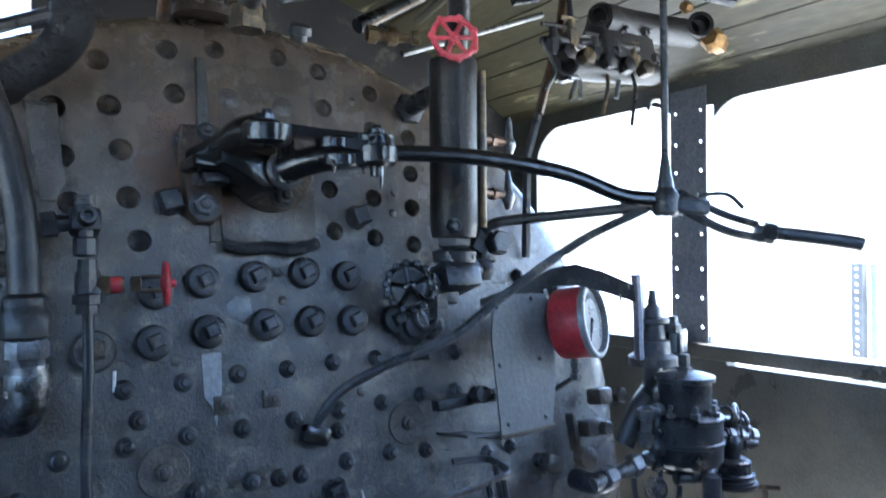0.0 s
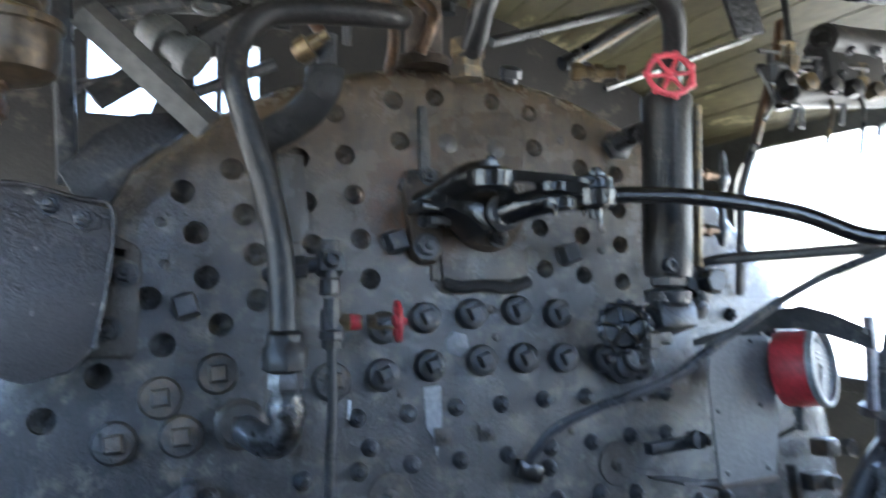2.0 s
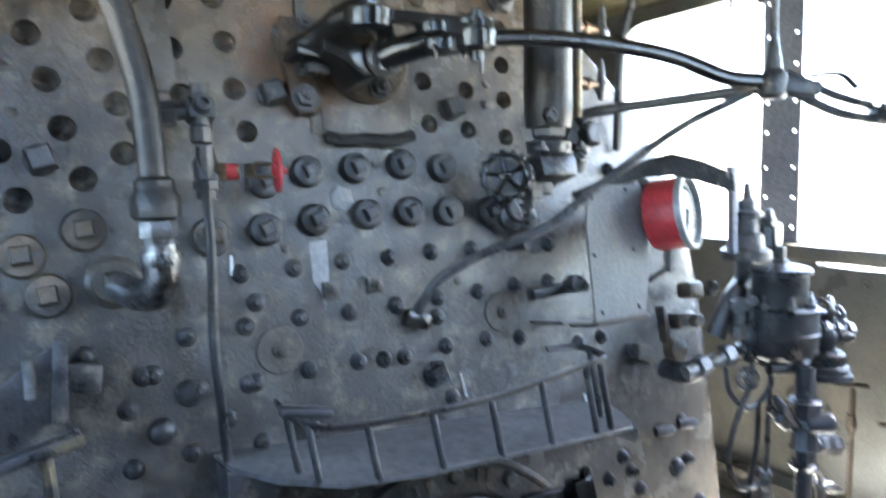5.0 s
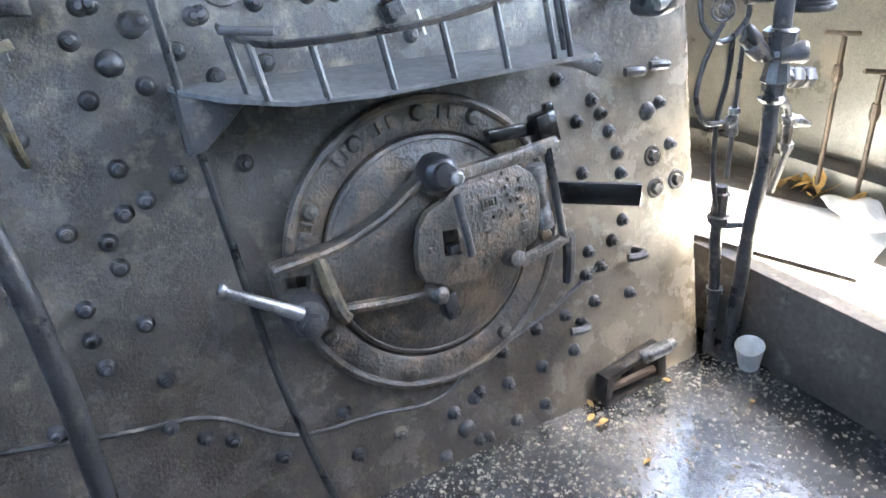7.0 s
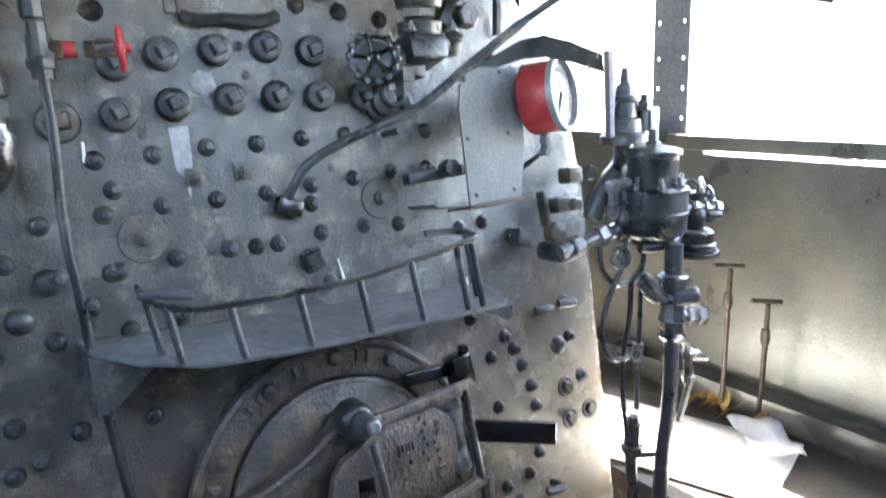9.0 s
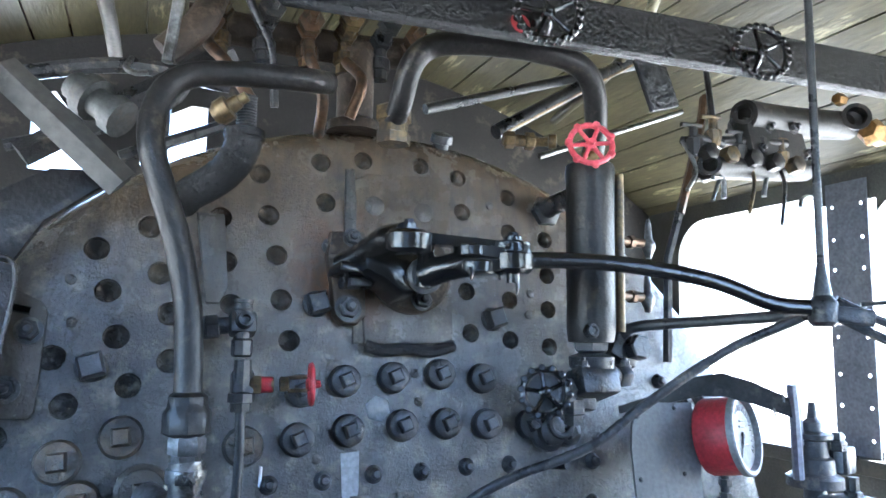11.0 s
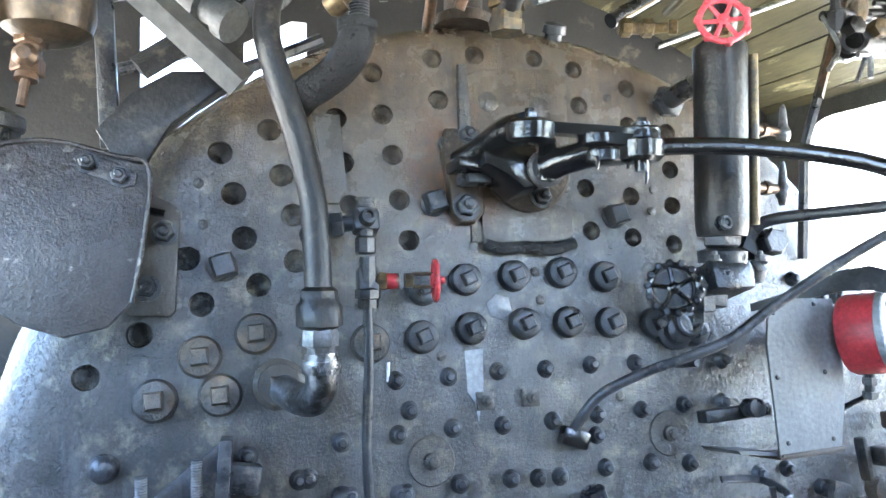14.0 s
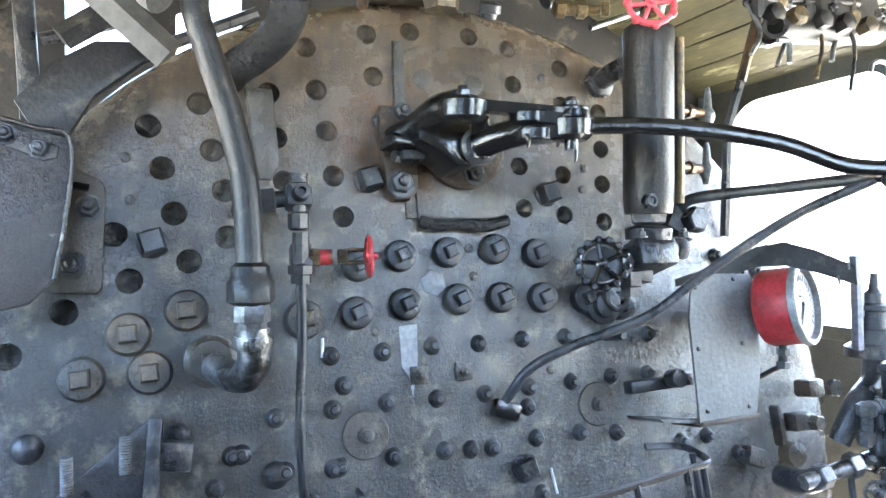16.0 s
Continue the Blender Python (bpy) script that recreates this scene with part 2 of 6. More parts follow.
PAPER = material("white_paper", (0.70, 0.70, 0.69), (0.8, 0.8, 0.79), 5, 0.8, 0, 0.2, 50)
WHITE = material("white_enamel", (0.62, 0.62, 0.6), (0.78, 0.78, 0.76), 12, 0.4, 0, 0.15, 100)
LEAF = material("dead_leaf", (0.28, 0.15, 0.04), (0.52, 0.33, 0.11), 30, 0.7, 0, 0.4, 150)
COPPER = material("copper_pipe", (0.085, 0.05, 0.03), (0.21, 0.125, 0.07), 14, 0.42, 0.6, 0.5, 100, (0.06, 0.05, 0.04), 14, 0.54)
GROUND = material("dry_ground", (0.36, 0.34, 0.30), (0.50, 0.48, 0.43), 0.6, 0.9, 0, 0.5, 9, (0.28, 0.28, 0.18), 0.25, 0.62)


# ---- shapes ----
def smooth_path(pts, n=6):
    """A Catmull-Rom path through the points."""
    p = [Vector(q) for q in pts]
    p = [p[0] * 2 - p[1]] + p + [p[-1] * 2 - p[-2]]
    out = []
    for i in range(1, len(p) - 2):
        a, b, c, d = p[i - 1:i + 3]
        for j in range(n):
            t = j / n
            out.append(0.5 * (2 * b + (c - a) * t + (2 * a - 5 * b + 4 * c - d) * t * t + (3 * b - 3 * c + d - a) * t ** 3))
    return out + [p[-2]]


def tube(bm, pts, r, seg=12, flat=1.0, smooth=6, up=(0, 0, 1)):
    """A swept round (or flattened) bar along the points."""
    path = smooth_path(pts, smooth) if len(pts) > 2 and smooth > 1 else [Vector(q) for q in pts]
    rings, side = [], None
    for i, q in enumerate(path):
        way = (path[min(i + 1, len(path) - 1)] - path[max(i - 1, 0)]).normalized()
        if side is None:
            side = way.cross(Vector(up))
            side = side.normalized() if side.length > 0.05 else way.orthogonal().normalized()
        side = (side - way * side.dot(way)).normalized()
        top = side.cross(way)
        rad = r[0] + (r[1] - r[0]) * i / (len(path) - 1) if isinstance(r, tuple) else r
        rings.append([bm.verts.new(q + side * (math.cos(a) * rad * flat) + top * (math.sin(a) * rad)) for a in (2 * math.pi * j / seg for j in range(seg))])
    for a, b in zip(rings, rings[1:]):
        for j in range(seg):
            bm.faces.new((a[j], a[(j + 1) % seg], b[(j + 1) % seg], b[j]))
    bm.faces.new(rings[0][::-1])
    bm.faces.new(rings[-1])
    return bm


def lathe(bm, at, axis, profile, seg=20, turn=0.0):
    """A turned body: profile rows of (height along axis, radius); seg 6 or 4 gives hexagons and squares."""
    at, axis = Vector(at), Vector(axis).normalized()
    side = axis.cross(Vector((0, 0, 1)))
    side = side.normalized() if side.length > 0.05 else Vector((1, 0, 0))
    top = side.cross(axis)
    rings = []
    for h, r in profile:
        rings.append([bm.verts.new(at + axis * h + (side * math.cos(a) + top * math.sin(a)) * max(r, 1e-4)) for a in (turn + 2 * math.pi * j / seg for j in range(seg))])
    for a, b in zip(rings, rings[1:]):
        for j in range(seg):
            bm.faces.new((a[j], a[(j + 1) % seg], b[(j + 1) % seg], b[j]))
    bm.faces.new(rings[0][::-1])
    bm.faces.new(rings[-1])
    return bm


def block(bm, at, size, rot=(0, 0, 0), bevel=0.003):
    """A box with softened edges."""
    m = pose(*at, *rot) @ Matrix.Diagonal((*size, 1))
    made = bmesh.ops.create_cube(bm, size=1, matrix=m)["verts"]
    if bevel:
        edges = list({e for v in made for e in v.link_edges})
        bmesh.ops.bevel(bm, geom=edges, offset=min(bevel, min(size) * 0.4), segments=2, affect="EDGES", profile=0.5)
    return bm


def sheet(bm, outline, front, back, axis="y", bevel=0.0):
    """A plate with the outline (pairs in the two other axes), between two depths."""
    def spot(p, d):
        return {"x": (d, p[0], p[1]), "y": (p[0], d, p[1]), "z": (p[0], p[1], d)}[axis]
    a = [bm.verts.new(spot(p, front)) for p in outline]
    b = [bm.verts.new(spot(p, back)) for p in outline]
    faces = [bm.faces.new(a), bm.faces.new(b[::-1])]
    for i in range(len(a)):
        j = (i + 1) % len(a)
        faces.append(bm.faces.new((a[i], b[i], b[j], a[j])))
    bmesh.ops.recalc_face_normals(bm, faces=faces)
    if bevel:
        bmesh.ops.bevel(bm, geom=list(faces[0].edges), offset=bevel, segments=2, affect="EDGES", profile=0.5)
    return bm


def torus(bm, at, axis, R, r, seg=28, sub=8):
    at, axis = Vector(at), Vector(axis).normalized()
    side = axis.orthogonal().normalized()
    top = axis.cross(side)
    rings = []
    for i in range(seg):
        a = 2 * math.pi * i / seg
        out = side * math.cos(a) + top * math.sin(a)
        rings.append([bm.verts.new(at + out * (R + r * math.cos(b)) + axis * (r * math.sin(b))) for b in (2 * math.pi * j / sub for j in range(sub))])
    for i in range(seg):
        a, b = rings[i], rings[(i + 1) % seg]
        for j in range(sub):
            bm.faces.new((a[j], a[(j + 1) % sub], b[(j + 1) % sub], b[j]))
    return bm


ORIGIN = {}


def mesh_of(name, bm, mat, sharp=38):
    me = bpy.data.meshes.new(name)
    bmesh.ops.recalc_face_normals(bm, faces=bm.faces)
    bm.to_mesh(me)
    bm.free()
    me.materials.append(mat)
    me.polygons.foreach_set("use_smooth", [True] * len(me.polygons))
    me.set_sharp_from_angle(angle=radians(sharp))
    return me


def thing(name, at, label, category, space=B, group="", kind=""):
    """An Empty at the thing's base, in the backhead's frame (B) or the cab's (W)."""
    ob = new(name)
    ob.empty_display_size = 0.02
    ob.matrix_basis = space @ Matrix.Translation(at)
    ORIGIN[ob] = Vector(at)
    return tagged(ob, label, category, group, kind)


def part(name, bm, mat, parent, label=""):
    """Links a bmesh, given in its thing's frame, as one part of a thing or of a part."""
    o = ORIGIN[parent]
    bmesh.ops.translate(bm, verts=bm.verts, vec=-o)
    ob = new(name, mesh_of(name, bm, mat))
    ob.parent = parent
    ORIGIN[ob] = o
    return tagged(ob, label)


def single(name, bm, mat, label, category, space=W, group="", kind=""):
    """A thing of one mesh."""
    ob = new(name, mesh_of(name, bm, mat))
    ob.matrix_basis = space
    return tagged(ob, label, category, group, kind)


def bm_():
    return bmesh.new()


def handwheel(name, at, axis, R, mat, parent, label, spokes=5, rim=0.0055, lobes=0):
    """A valve handwheel: rim, hub and spokes; lobes give it a scalloped rim."""
    axis = Vector(axis).normalized()
    bm = torus(bm_(), at, axis, R, rim, 40, 8)
    side = axis.orthogonal().normalized()
    top = axis.cross(side)
    at = Vector(at)
    for i in range(spokes):
        a = 2 * math.pi * i / spokes + 0.3
        out = side * math.cos(a) + top * math.sin(a)
        tube(bm, [at, at + out * R], rim * 0.75, 8)
    for i in range(lobes):
        a = 2 * math.pi * i / lobes
        out = side * math.cos(a) + top * math.sin(a)
        lathe(bm, at + out * (R + rim * 0.4) - axis * rim * 1.3, axis, [(0, rim * 0.8), (rim * 0.5, rim * 1.25), (rim * 2.1, rim * 1.25), (rim * 2.6, rim * 0.8)], 8)
    lathe(bm, at - axis * 0.009, axis, [(0, 0.008), (0.003, 0.012), (0.014, 0.012), (0.016, 0.007), (0.024, 0.006), (0.025, 0.003)], 12)
    return part(name, bm, mat, parent, label)


def fitting(bm, a, b, r, nuts=(0.0, 1.0), nut=1.45, seg=14):
    """A length of pipe with hexagon union nuts at the given shares of it."""
    a, b = Vector(a), Vector(b)
    d = b - a
    tube(bm, [a, b], r, seg)
    for s in nuts:
        lathe(bm, a + d * s - d.normalized() * r * 0.8, d, [(0, r * nut * 0.9), (r * 0.15, r * nut), (r * 1.45, r * nut), (r * 1.6, r * nut * 0.9)], 6)
    return bm


# ---- the cab ----
def cut(ob, cutter):
    """Cuts the cutter's solids out of ob and keeps the result as plain mesh."""
    tool = new("tool", mesh_of("tool", cutter, PLATE))
    tool.matrix_basis = ob.matrix_basis
    mod = ob.modifiers.new("cut", "BOOLEAN")
    mod.operation, mod.solver, mod.object = "DIFFERENCE", "EXACT", tool
    bpy.context.view_layer.update()
    me = bpy.data.meshes.new_from_object(ob.evaluated_get(bpy.context.evaluated_depsgraph_get()))
    ob.modifiers.clear()
    ob.data = me
    bpy.data.objects.remove(tool)
    me.polygons.foreach_set("use_smooth", [True] * len(me.polygons))
    me.set_sharp_from_angle(angle=radians(38))
    return ob


def arch_window(y0, y1, z0, z1, r0, r1, n=7):
    """The outline of an opening whose two top corners are rounded."""
    pts = [(y0, z0), (y1, z0)]
    pts += [(y1 - r1 + r1 * math.cos(a), z1 - r1 + r1 * math.sin(a)) for a in (math.pi / 2 * i / n for i in range(n + 1))]
    pts += [(y0 + r0 - r0 * math.sin(a), z1 - r0 + r0 * math.cos(a)) for a in (math.pi / 2 * i / n for i in range(n + 1))]
    return pts


MID = 0.11          # the engine's centre line
RIGHT, LEFT = 1.75, 0.11 - 1.64
FRONT, REAR = 1.5, -1.45

bm = sheet(bm_(), [(LEFT - 0.05, FRONT + 0.05), (LEFT - 0.05, REAR - 0.05), (RIGHT + 0.05, REAR - 0.05), (RIGHT + 0.05, FRONT + 0.05)], -0.06, 0.0, "z")
single("floor", bm, FLOOR, "oily black iron floor strewn with pale grit", "floor", kind="structure")

EAVE = 2.1
POST_ROWS = (1.23, 1.33, 1.43, 1.55, 1.65, 1.77, 1.87, 1.98)
for name, x0, x1 in (("wall_right", RIGHT, RIGHT + 0.05), ("wall_left", LEFT - 0.05, LEFT)):
    bm = sheet(bm_(), [(REAR, 0.0), (FRONT, 0.0), (FRONT, EAVE), (REAR, EAVE)], x0, x1, "x")
    wall = single(name, bm, WALL, "dark sheet-iron cab side with two large window openings", "wall", kind="structure")
    # left wall is out of view: its openings are cut smaller to dim that side
    sill = 1.176 if name == "wall_right" else 1.42
    holes = sheet(bm_(), arch_window(0.576, 1.31, 1.176, 2.03 if name == "wall_right" else 1.75, 0.10, 0.16), x0 - 0.1, x1 + 0.1, "x")
    sheet(holes, arch_window(-1.3, 0.422, sill, 2.0, 0.2, 0.13), x0 - 0.1, x1 + 0.1, "x")
    sheet(holes, [(-1.2, 1.108), (0.36, 1.108), (0.36, 1.122), (-1.2, 1.122)], x0 - 0.1, x1 + 0.1, "x")
    if name == "wall_right":
        cut(wall, holes)
        holes = sheet(bm_(), [(0.40, 1.20), (0.60, 1.20), (0.60, 1.99), (0.40, 1.99)], x0 - 0.1, x1 + 0.1, "x")
    cut(wall, holes)

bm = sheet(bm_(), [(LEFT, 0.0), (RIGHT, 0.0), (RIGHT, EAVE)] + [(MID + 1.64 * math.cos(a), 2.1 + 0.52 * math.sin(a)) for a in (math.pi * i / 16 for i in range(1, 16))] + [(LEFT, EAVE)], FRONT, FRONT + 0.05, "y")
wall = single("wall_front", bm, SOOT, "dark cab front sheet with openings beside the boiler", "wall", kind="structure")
holes = sheet(bm_(), [(-0.745, 2.05), (-0.56, 2.05), (-0.53, 2.12), (-0.68, 2.32), (-0.745, 2.30)], FRONT - 0.1, FRONT + 0.2, "y")
sheet(holes, [(-0.41, 2.10), (-0.33, 2.08), (-0.195, 2.10), (-0.195, 2.33), (-0.25, 2.33), (-0.41, 2.24)], FRONT - 0.1, FRONT + 0.2, "y")
sheet(holes, [(0.66, 2.16), (0.84, 2.16), (0.82, 2.27), (0.68, 2.28)], FRONT - 0.1, FRONT + 0.2, "y")
sheet(holes, [(0.92, 2.13), (0.99, 2.13), (0.98, 2.21), (0.93, 2.21)], FRONT - 0.1, FRONT + 0.2, "y")
cut(wall, holes)

# rear wall behind the camera, added unseen; its openings only steer the light
bm = sheet(bm_(), [(LEFT, 0.0), (RIGHT, 0.0), (RIGHT, EAVE)] + [(MID + 1.64 * math.cos(a), 2.1 + 0.52 * math.sin(a)) for a in (math.pi * i / 16 for i in range(1, 16))] + [(LEFT, EAVE)], REAR - 0.05, REAR, "y")
wall = single("wall_rear", bm, WALL, "unseen dark rear sheet added to shape the light, with two high openings", "wall", kind="structure")
holes = sheet(bm_(), [(0.50, 1.66), (0.95, 1.66), (0.95, 2.30), (0.50, 2.38)], REAR - 0.2, REAR + 0.1, "y")
sheet(holes, [(-1.25, 2.0), (-0.45, 2.0), (-0.45, 2.40), (-1.25, 2.22)], REAR - 0.2, REAR + 0.1, "y")
cut(wall, holes)

# roof of long boards bent over the arch, with dark gaps
bm = bm_()
R_ROOF = (1.64 ** 2 + 0.52 ** 2) / (2 * 0.52)
CROWN = 2.62
half = math.asin(1.70 / R_ROOF)
count = 31
for i in range(count):
    a0, a1 = -half + 2 * half * (i + 0.025) / count, -half + 2 * half * (i + 0.975) / count
    drop = random.uniform(0, 0.004)
    ring = []
    for y in (REAR - 0.1, FRONT + 0.12):
        for a, r in ((a0, R_ROOF - drop), (a1, R_ROOF - drop), (a1, R_ROOF + 0.025), (a0, R_ROOF + 0.025)):
            ring.append(bm.verts.new((MID + r * math.sin(a), y, CROWN - R_ROOF + r * math.cos(a))))
    for f in ((0, 1, 2, 3), (7, 6, 5, 4), (0, 4, 5, 1), (1, 5, 6, 2), (2, 6, 7, 3), (3, 7, 4, 0)):
        bm.faces.new([ring[j] for j in f])
single("ceiling", bm, WOOD, "arched roof of boards with flaking green and cream paint", "ceiling", kind="structure")
bm = bm_()
for i in range(16):
    a0, a1 = -half + 2 * half * i / 16, -half + 2 * half * (i + 1) / 16
    p = [bm.verts.new((MID + (R_ROOF + 0.04) * math.sin(a), y, CROWN - R_ROOF + (R_ROOF + 0.04) * math.cos(a))) for a in (a0, a1) for y in (REAR - 0.1, FRONT + 0.12)]
    bm.faces.new((p[0], p[1], p[3], p[2]))
single("roof_skin", bm, RUST, "outer roof sheet above the boards", "roof", kind="structure")

# raised side deck under the windows, with a kerb along the wall
bm = sheet(bm_(), [(REAR, 0.0), (FRONT, 0.0), (FRONT, 0.27), (REAR, 0.27)], 1.10, RIGHT, "x", 0.004)
single("ledge", bm, LEDGE, "dusty raised side deck along the cab wall", "ledge", kind="structure")
bm = sheet(bm_(), [(REAR, 0.27), (FRONT, 0.27), (FRONT, 0.36), (REAR, 0.36)], RIGHT - 0.09, RIGHT, "x", 0.01)
single("trim", bm, WALL, "low iron kerb at the foot of the side wall", "trim", kind="structure")
bm = sheet(bm_(), [(REAR, 0.0), (0.9, 0.0), (0.9, 0.27), (REAR, 0.27)], LEFT, MID - 0.99 - 0.12, "x", 0.004)
single("ledge_left", bm, LEDGE, "dusty raised side deck along the far cab wall", "ledge", kind="structure")

# window sill rail and riveted post
bm = block(bm_(), (RIGHT - 0.02, 0.02, 1.151), (0.05, 2.9, 0.05), bevel=0.006)
single("window_sill", bm, WALL, "brownish iron sill rail below the side windows", "window sill", kind="structure")
post = thing("window_post", (RIGHT, 0.5, 1.18), "grey iron window post drilled with two rows of holes", "post", W, kind="structure")
strip = part("post_sheet", sheet(bm_(), [(0.424, 1.178), (0.574, 1.178), (0.574, 2.06), (0.424, 2.06)], RIGHT - 0.009, RIGHT - 0.004, "x", 0.001), POST, post, "grey strip drilled with two rows of holes")
holes = bm_()
for z in POST_ROWS:
    for y in (0.447, 0.551):
        lathe(holes, (RIGHT - 0.1, y, z), (1, 0, 0), [(0, 0.0062), (0.2, 0.0062)], 12)
bmesh.ops.translate(holes, verts=holes.verts, vec=-ORIGIN[strip])
strip.parent = None
cut(strip, holes)
strip.parent = post

# ground outside
bm = bm_()
for x, y in ((-900, -900), (900, -900), (900, 900), (-900, 900)):
    bm.verts.new((x, y, -1.6))
bm.faces.new(bm.verts)
single("ground", bm, GROUND, "dry pale open ground beside the engine", "ground", kind="structure")

# ---- the boiler ----
CX, CZ, R_B = 0.11, 1.163, 0.937
AHEAD = Vector((0, math.cos(radians(9)), math.sin(radians(9))))   # level, forward, in the backhead's frame


def boiler_outline(inset, n=40):
    r = R_B - inset
    pts = [(CX + r, 0.02), ]
    pts += [(CX + r * math.cos(a), CZ + r * math.sin(a)) for a in (math.pi * i / n for i in range(n + 1))]
    pts += [(CX - r, 0.02)]
    return pts


boiler = thing("boiler_backhead", (CX, 0, 0.09), "tall grey-black boiler end plate covered in plugs, studs and stay holes", "boiler")
bm = bm_()
rings = []
ROUND = 0.085
for i in range(7):
    a = math.pi / 2 * i / 6
    rings.append([bm.verts.new((x, ROUND * (1 - math.sin(a)), z)) for x, z in boiler_outline(ROUND * (1 - math.cos(a)))][::1])
rings = rings[::-1]
tail = [bm.verts.new(Vector((x, ROUND, z)) + AHEAD * 1.35) for x, z in boiler_outline(0)]
bm.faces.new(rings[0])
for a, b in zip(rings, rings[1:]):
    for j in range(len(a) - 1):
        bm.faces.new((a[j], a[j + 1], b[j + 1], b[j]))
for j in range(len(tail) - 1):
    bm.faces.new((rings[-1][j], rings[-1][j + 1], tail[j + 1], tail[j]))
bm.faces.new(tail[::-1])
bm.faces.new([r[0] for r in rings] + [tail[0], tail[-1]] + [r[-1] for r in rings[::-1]])
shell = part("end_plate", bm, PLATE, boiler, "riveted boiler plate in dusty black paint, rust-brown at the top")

HOLES_LEFT = [(-0.363, 1.828), (-0.448, 1.782), (-0.342, 1.743), (-0.425, 1.707), (-0.406, 1.627), (-0.322, 1.669), (-0.501, 1.59), (-0.382, 1.543), (-0.477, 1.511), (-0.574, 1.462), (-0.653, 1.395), (-0.318, 1.585)]
HOLES_MID = [(-0.17, 1.953), (-0.241, 1.857), (-0.152, 1.869), (-0.049, 1.992), (-0.039, 1.905), (-0.229, 1.771), (-0.135, 1.789), (-0.125, 1.702), (-0.109, 1.624), (0.041, 2.006), (-0.217, 1.689), (-0.258, 1.925)]
HOLES_RIGHT = [(0.17, 2.009), (0.258, 1.99), (0.379, 1.956), (0.264, 1.911), (0.475, 1.938), (0.375, 1.873), (0.467, 1.862), (0.465, 1.779), (0.264, 1.734), (0.366, 1.719), (0.461, 1.701), (0.269, 1.645), (0.362, 1.632), (0.457, 1.618)]
cutter = bm_()
for group, r in ((HOLES_LEFT, 0.0208), (HOLES_MID, 0.0197), (HOLES_RIGHT, 0.019)):
    for x, z in group:
        lathe(cutter, (x, -0.02, z), (0, 1, 0), [(0, r * 1.06), (0.0195, r * 1.06), (0.0225, r * 0.98), (0.033, r * 0.95), (0.050, 0.001)], 20)
bmesh.ops.translate(cutter, verts=cutter.verts, vec=-ORIGIN[shell])
hold = shell.parent
shell.parent = None
cut(shell, cutter)
shell.parent = hold


def stamp(name, places, make, mat, label=""):
    """One small mesh on the plate, repeated as parts that share it."""
    me = mesh_of(name, make, mat)
    for i, (x, z) in enumerate(places):
        ob = new(name, me)
        ob.parent = boiler
        ob.matrix_basis = Matrix.Translation(Vector((x, 0, z)) - ORIGIN[boiler]) @ Matrix.Rotation(math.sin(i * 37.7) * 1.2, 4, "Y")
        ORIGIN[ob] = ORIGIN[boiler]
        tagged(ob, label)


OUT = (0, -1, 0)
bm = lathe(bm_(), (0, 0.004, 0), OUT, [(0, 0.037), (0.005, 0.036), (0.008, 0.034), (0.018, 0.0335), (0.021, 0.031), (0.022, 0.021)], 24)
lathe(bm, (0, -0.017, 0), OUT, [(0, 0.0215), (0.017, 0.020), (0.021, 0.016)], 4, 0.7)
PLUGS = [(-0.387, 1.458), (-0.478, 1.422), (-0.547, 1.353), (-0.445, 1.357), (-0.188, 1.435), (-0.349, 1.37)]
stamp("washout_plug", PLUGS, bm, DOOR, "large round washout plug with a square head")
bm = lathe(bm_(), (0, 0.004, 0), OUT, [(0, 0.031), (0.010, 0.031), (0.013, 0.029), (0.024, 0.0285), (0.026, 0.026), (0.027, 0.018)], 24)
lathe(bm, (0, -0.022, 0), OUT, [(0, 0.018), (0.013, 0.017), (0.016, 0.013)], 4, 0.4)
PLUGS_ROW = [(-0.093, 1.443), (0.109, 1.462), (0.201, 1.463), (0.291, 1.460), (-0.004, 1.548), (0.093, 1.554), (0.192, 1.560), (0.286, 1.551), (0.389, 1.456), (0.476, 1.438), (-0.087, 1.531), (0.002, 1.456)]
stamp("plug", PLUGS_ROW, bm, IRON, "thick round plug with a square head, greasy and worn")
bm = lathe(bm_(), (0, 0.004, 0), OUT, [(0, 0.026), (0.007, 0.026), (0.01, 0.022)], 20)
lathe(bm, (0, -0.004, 0), OUT, [(0, 0.029), (0.022, 0.027), (0.027, 0.022)], 4, 0.5)
stamp("square_bolt", [(-0.441, 1.575), (-0.058, 1.696), (0.322, 1.676), (0.226, 1.132)], bm, IRON, "large square-headed bolt")
bm = lathe(bm_(), (0, 0.004, 0), OUT, [(0, 0.026), (0.006, 0.026), (0.008, 0.023)], 6, 0.3)
stamp("hexagon_cap", [(0.062, 1.495)], bm, GREY, "bare pale hexagon cap")
bm = lathe(bm_(), (0, 0.004, 0), OUT, [(0, 0.0180), (0.004, 0.0175), (0.0075, 0.0150), (0.013, 0.0130), (0.0165, 0.0115), (0.018, 0.0085), (0.024, 0.0080), (0.0265, 0.0060), (0.027, 0.0005)], 16)
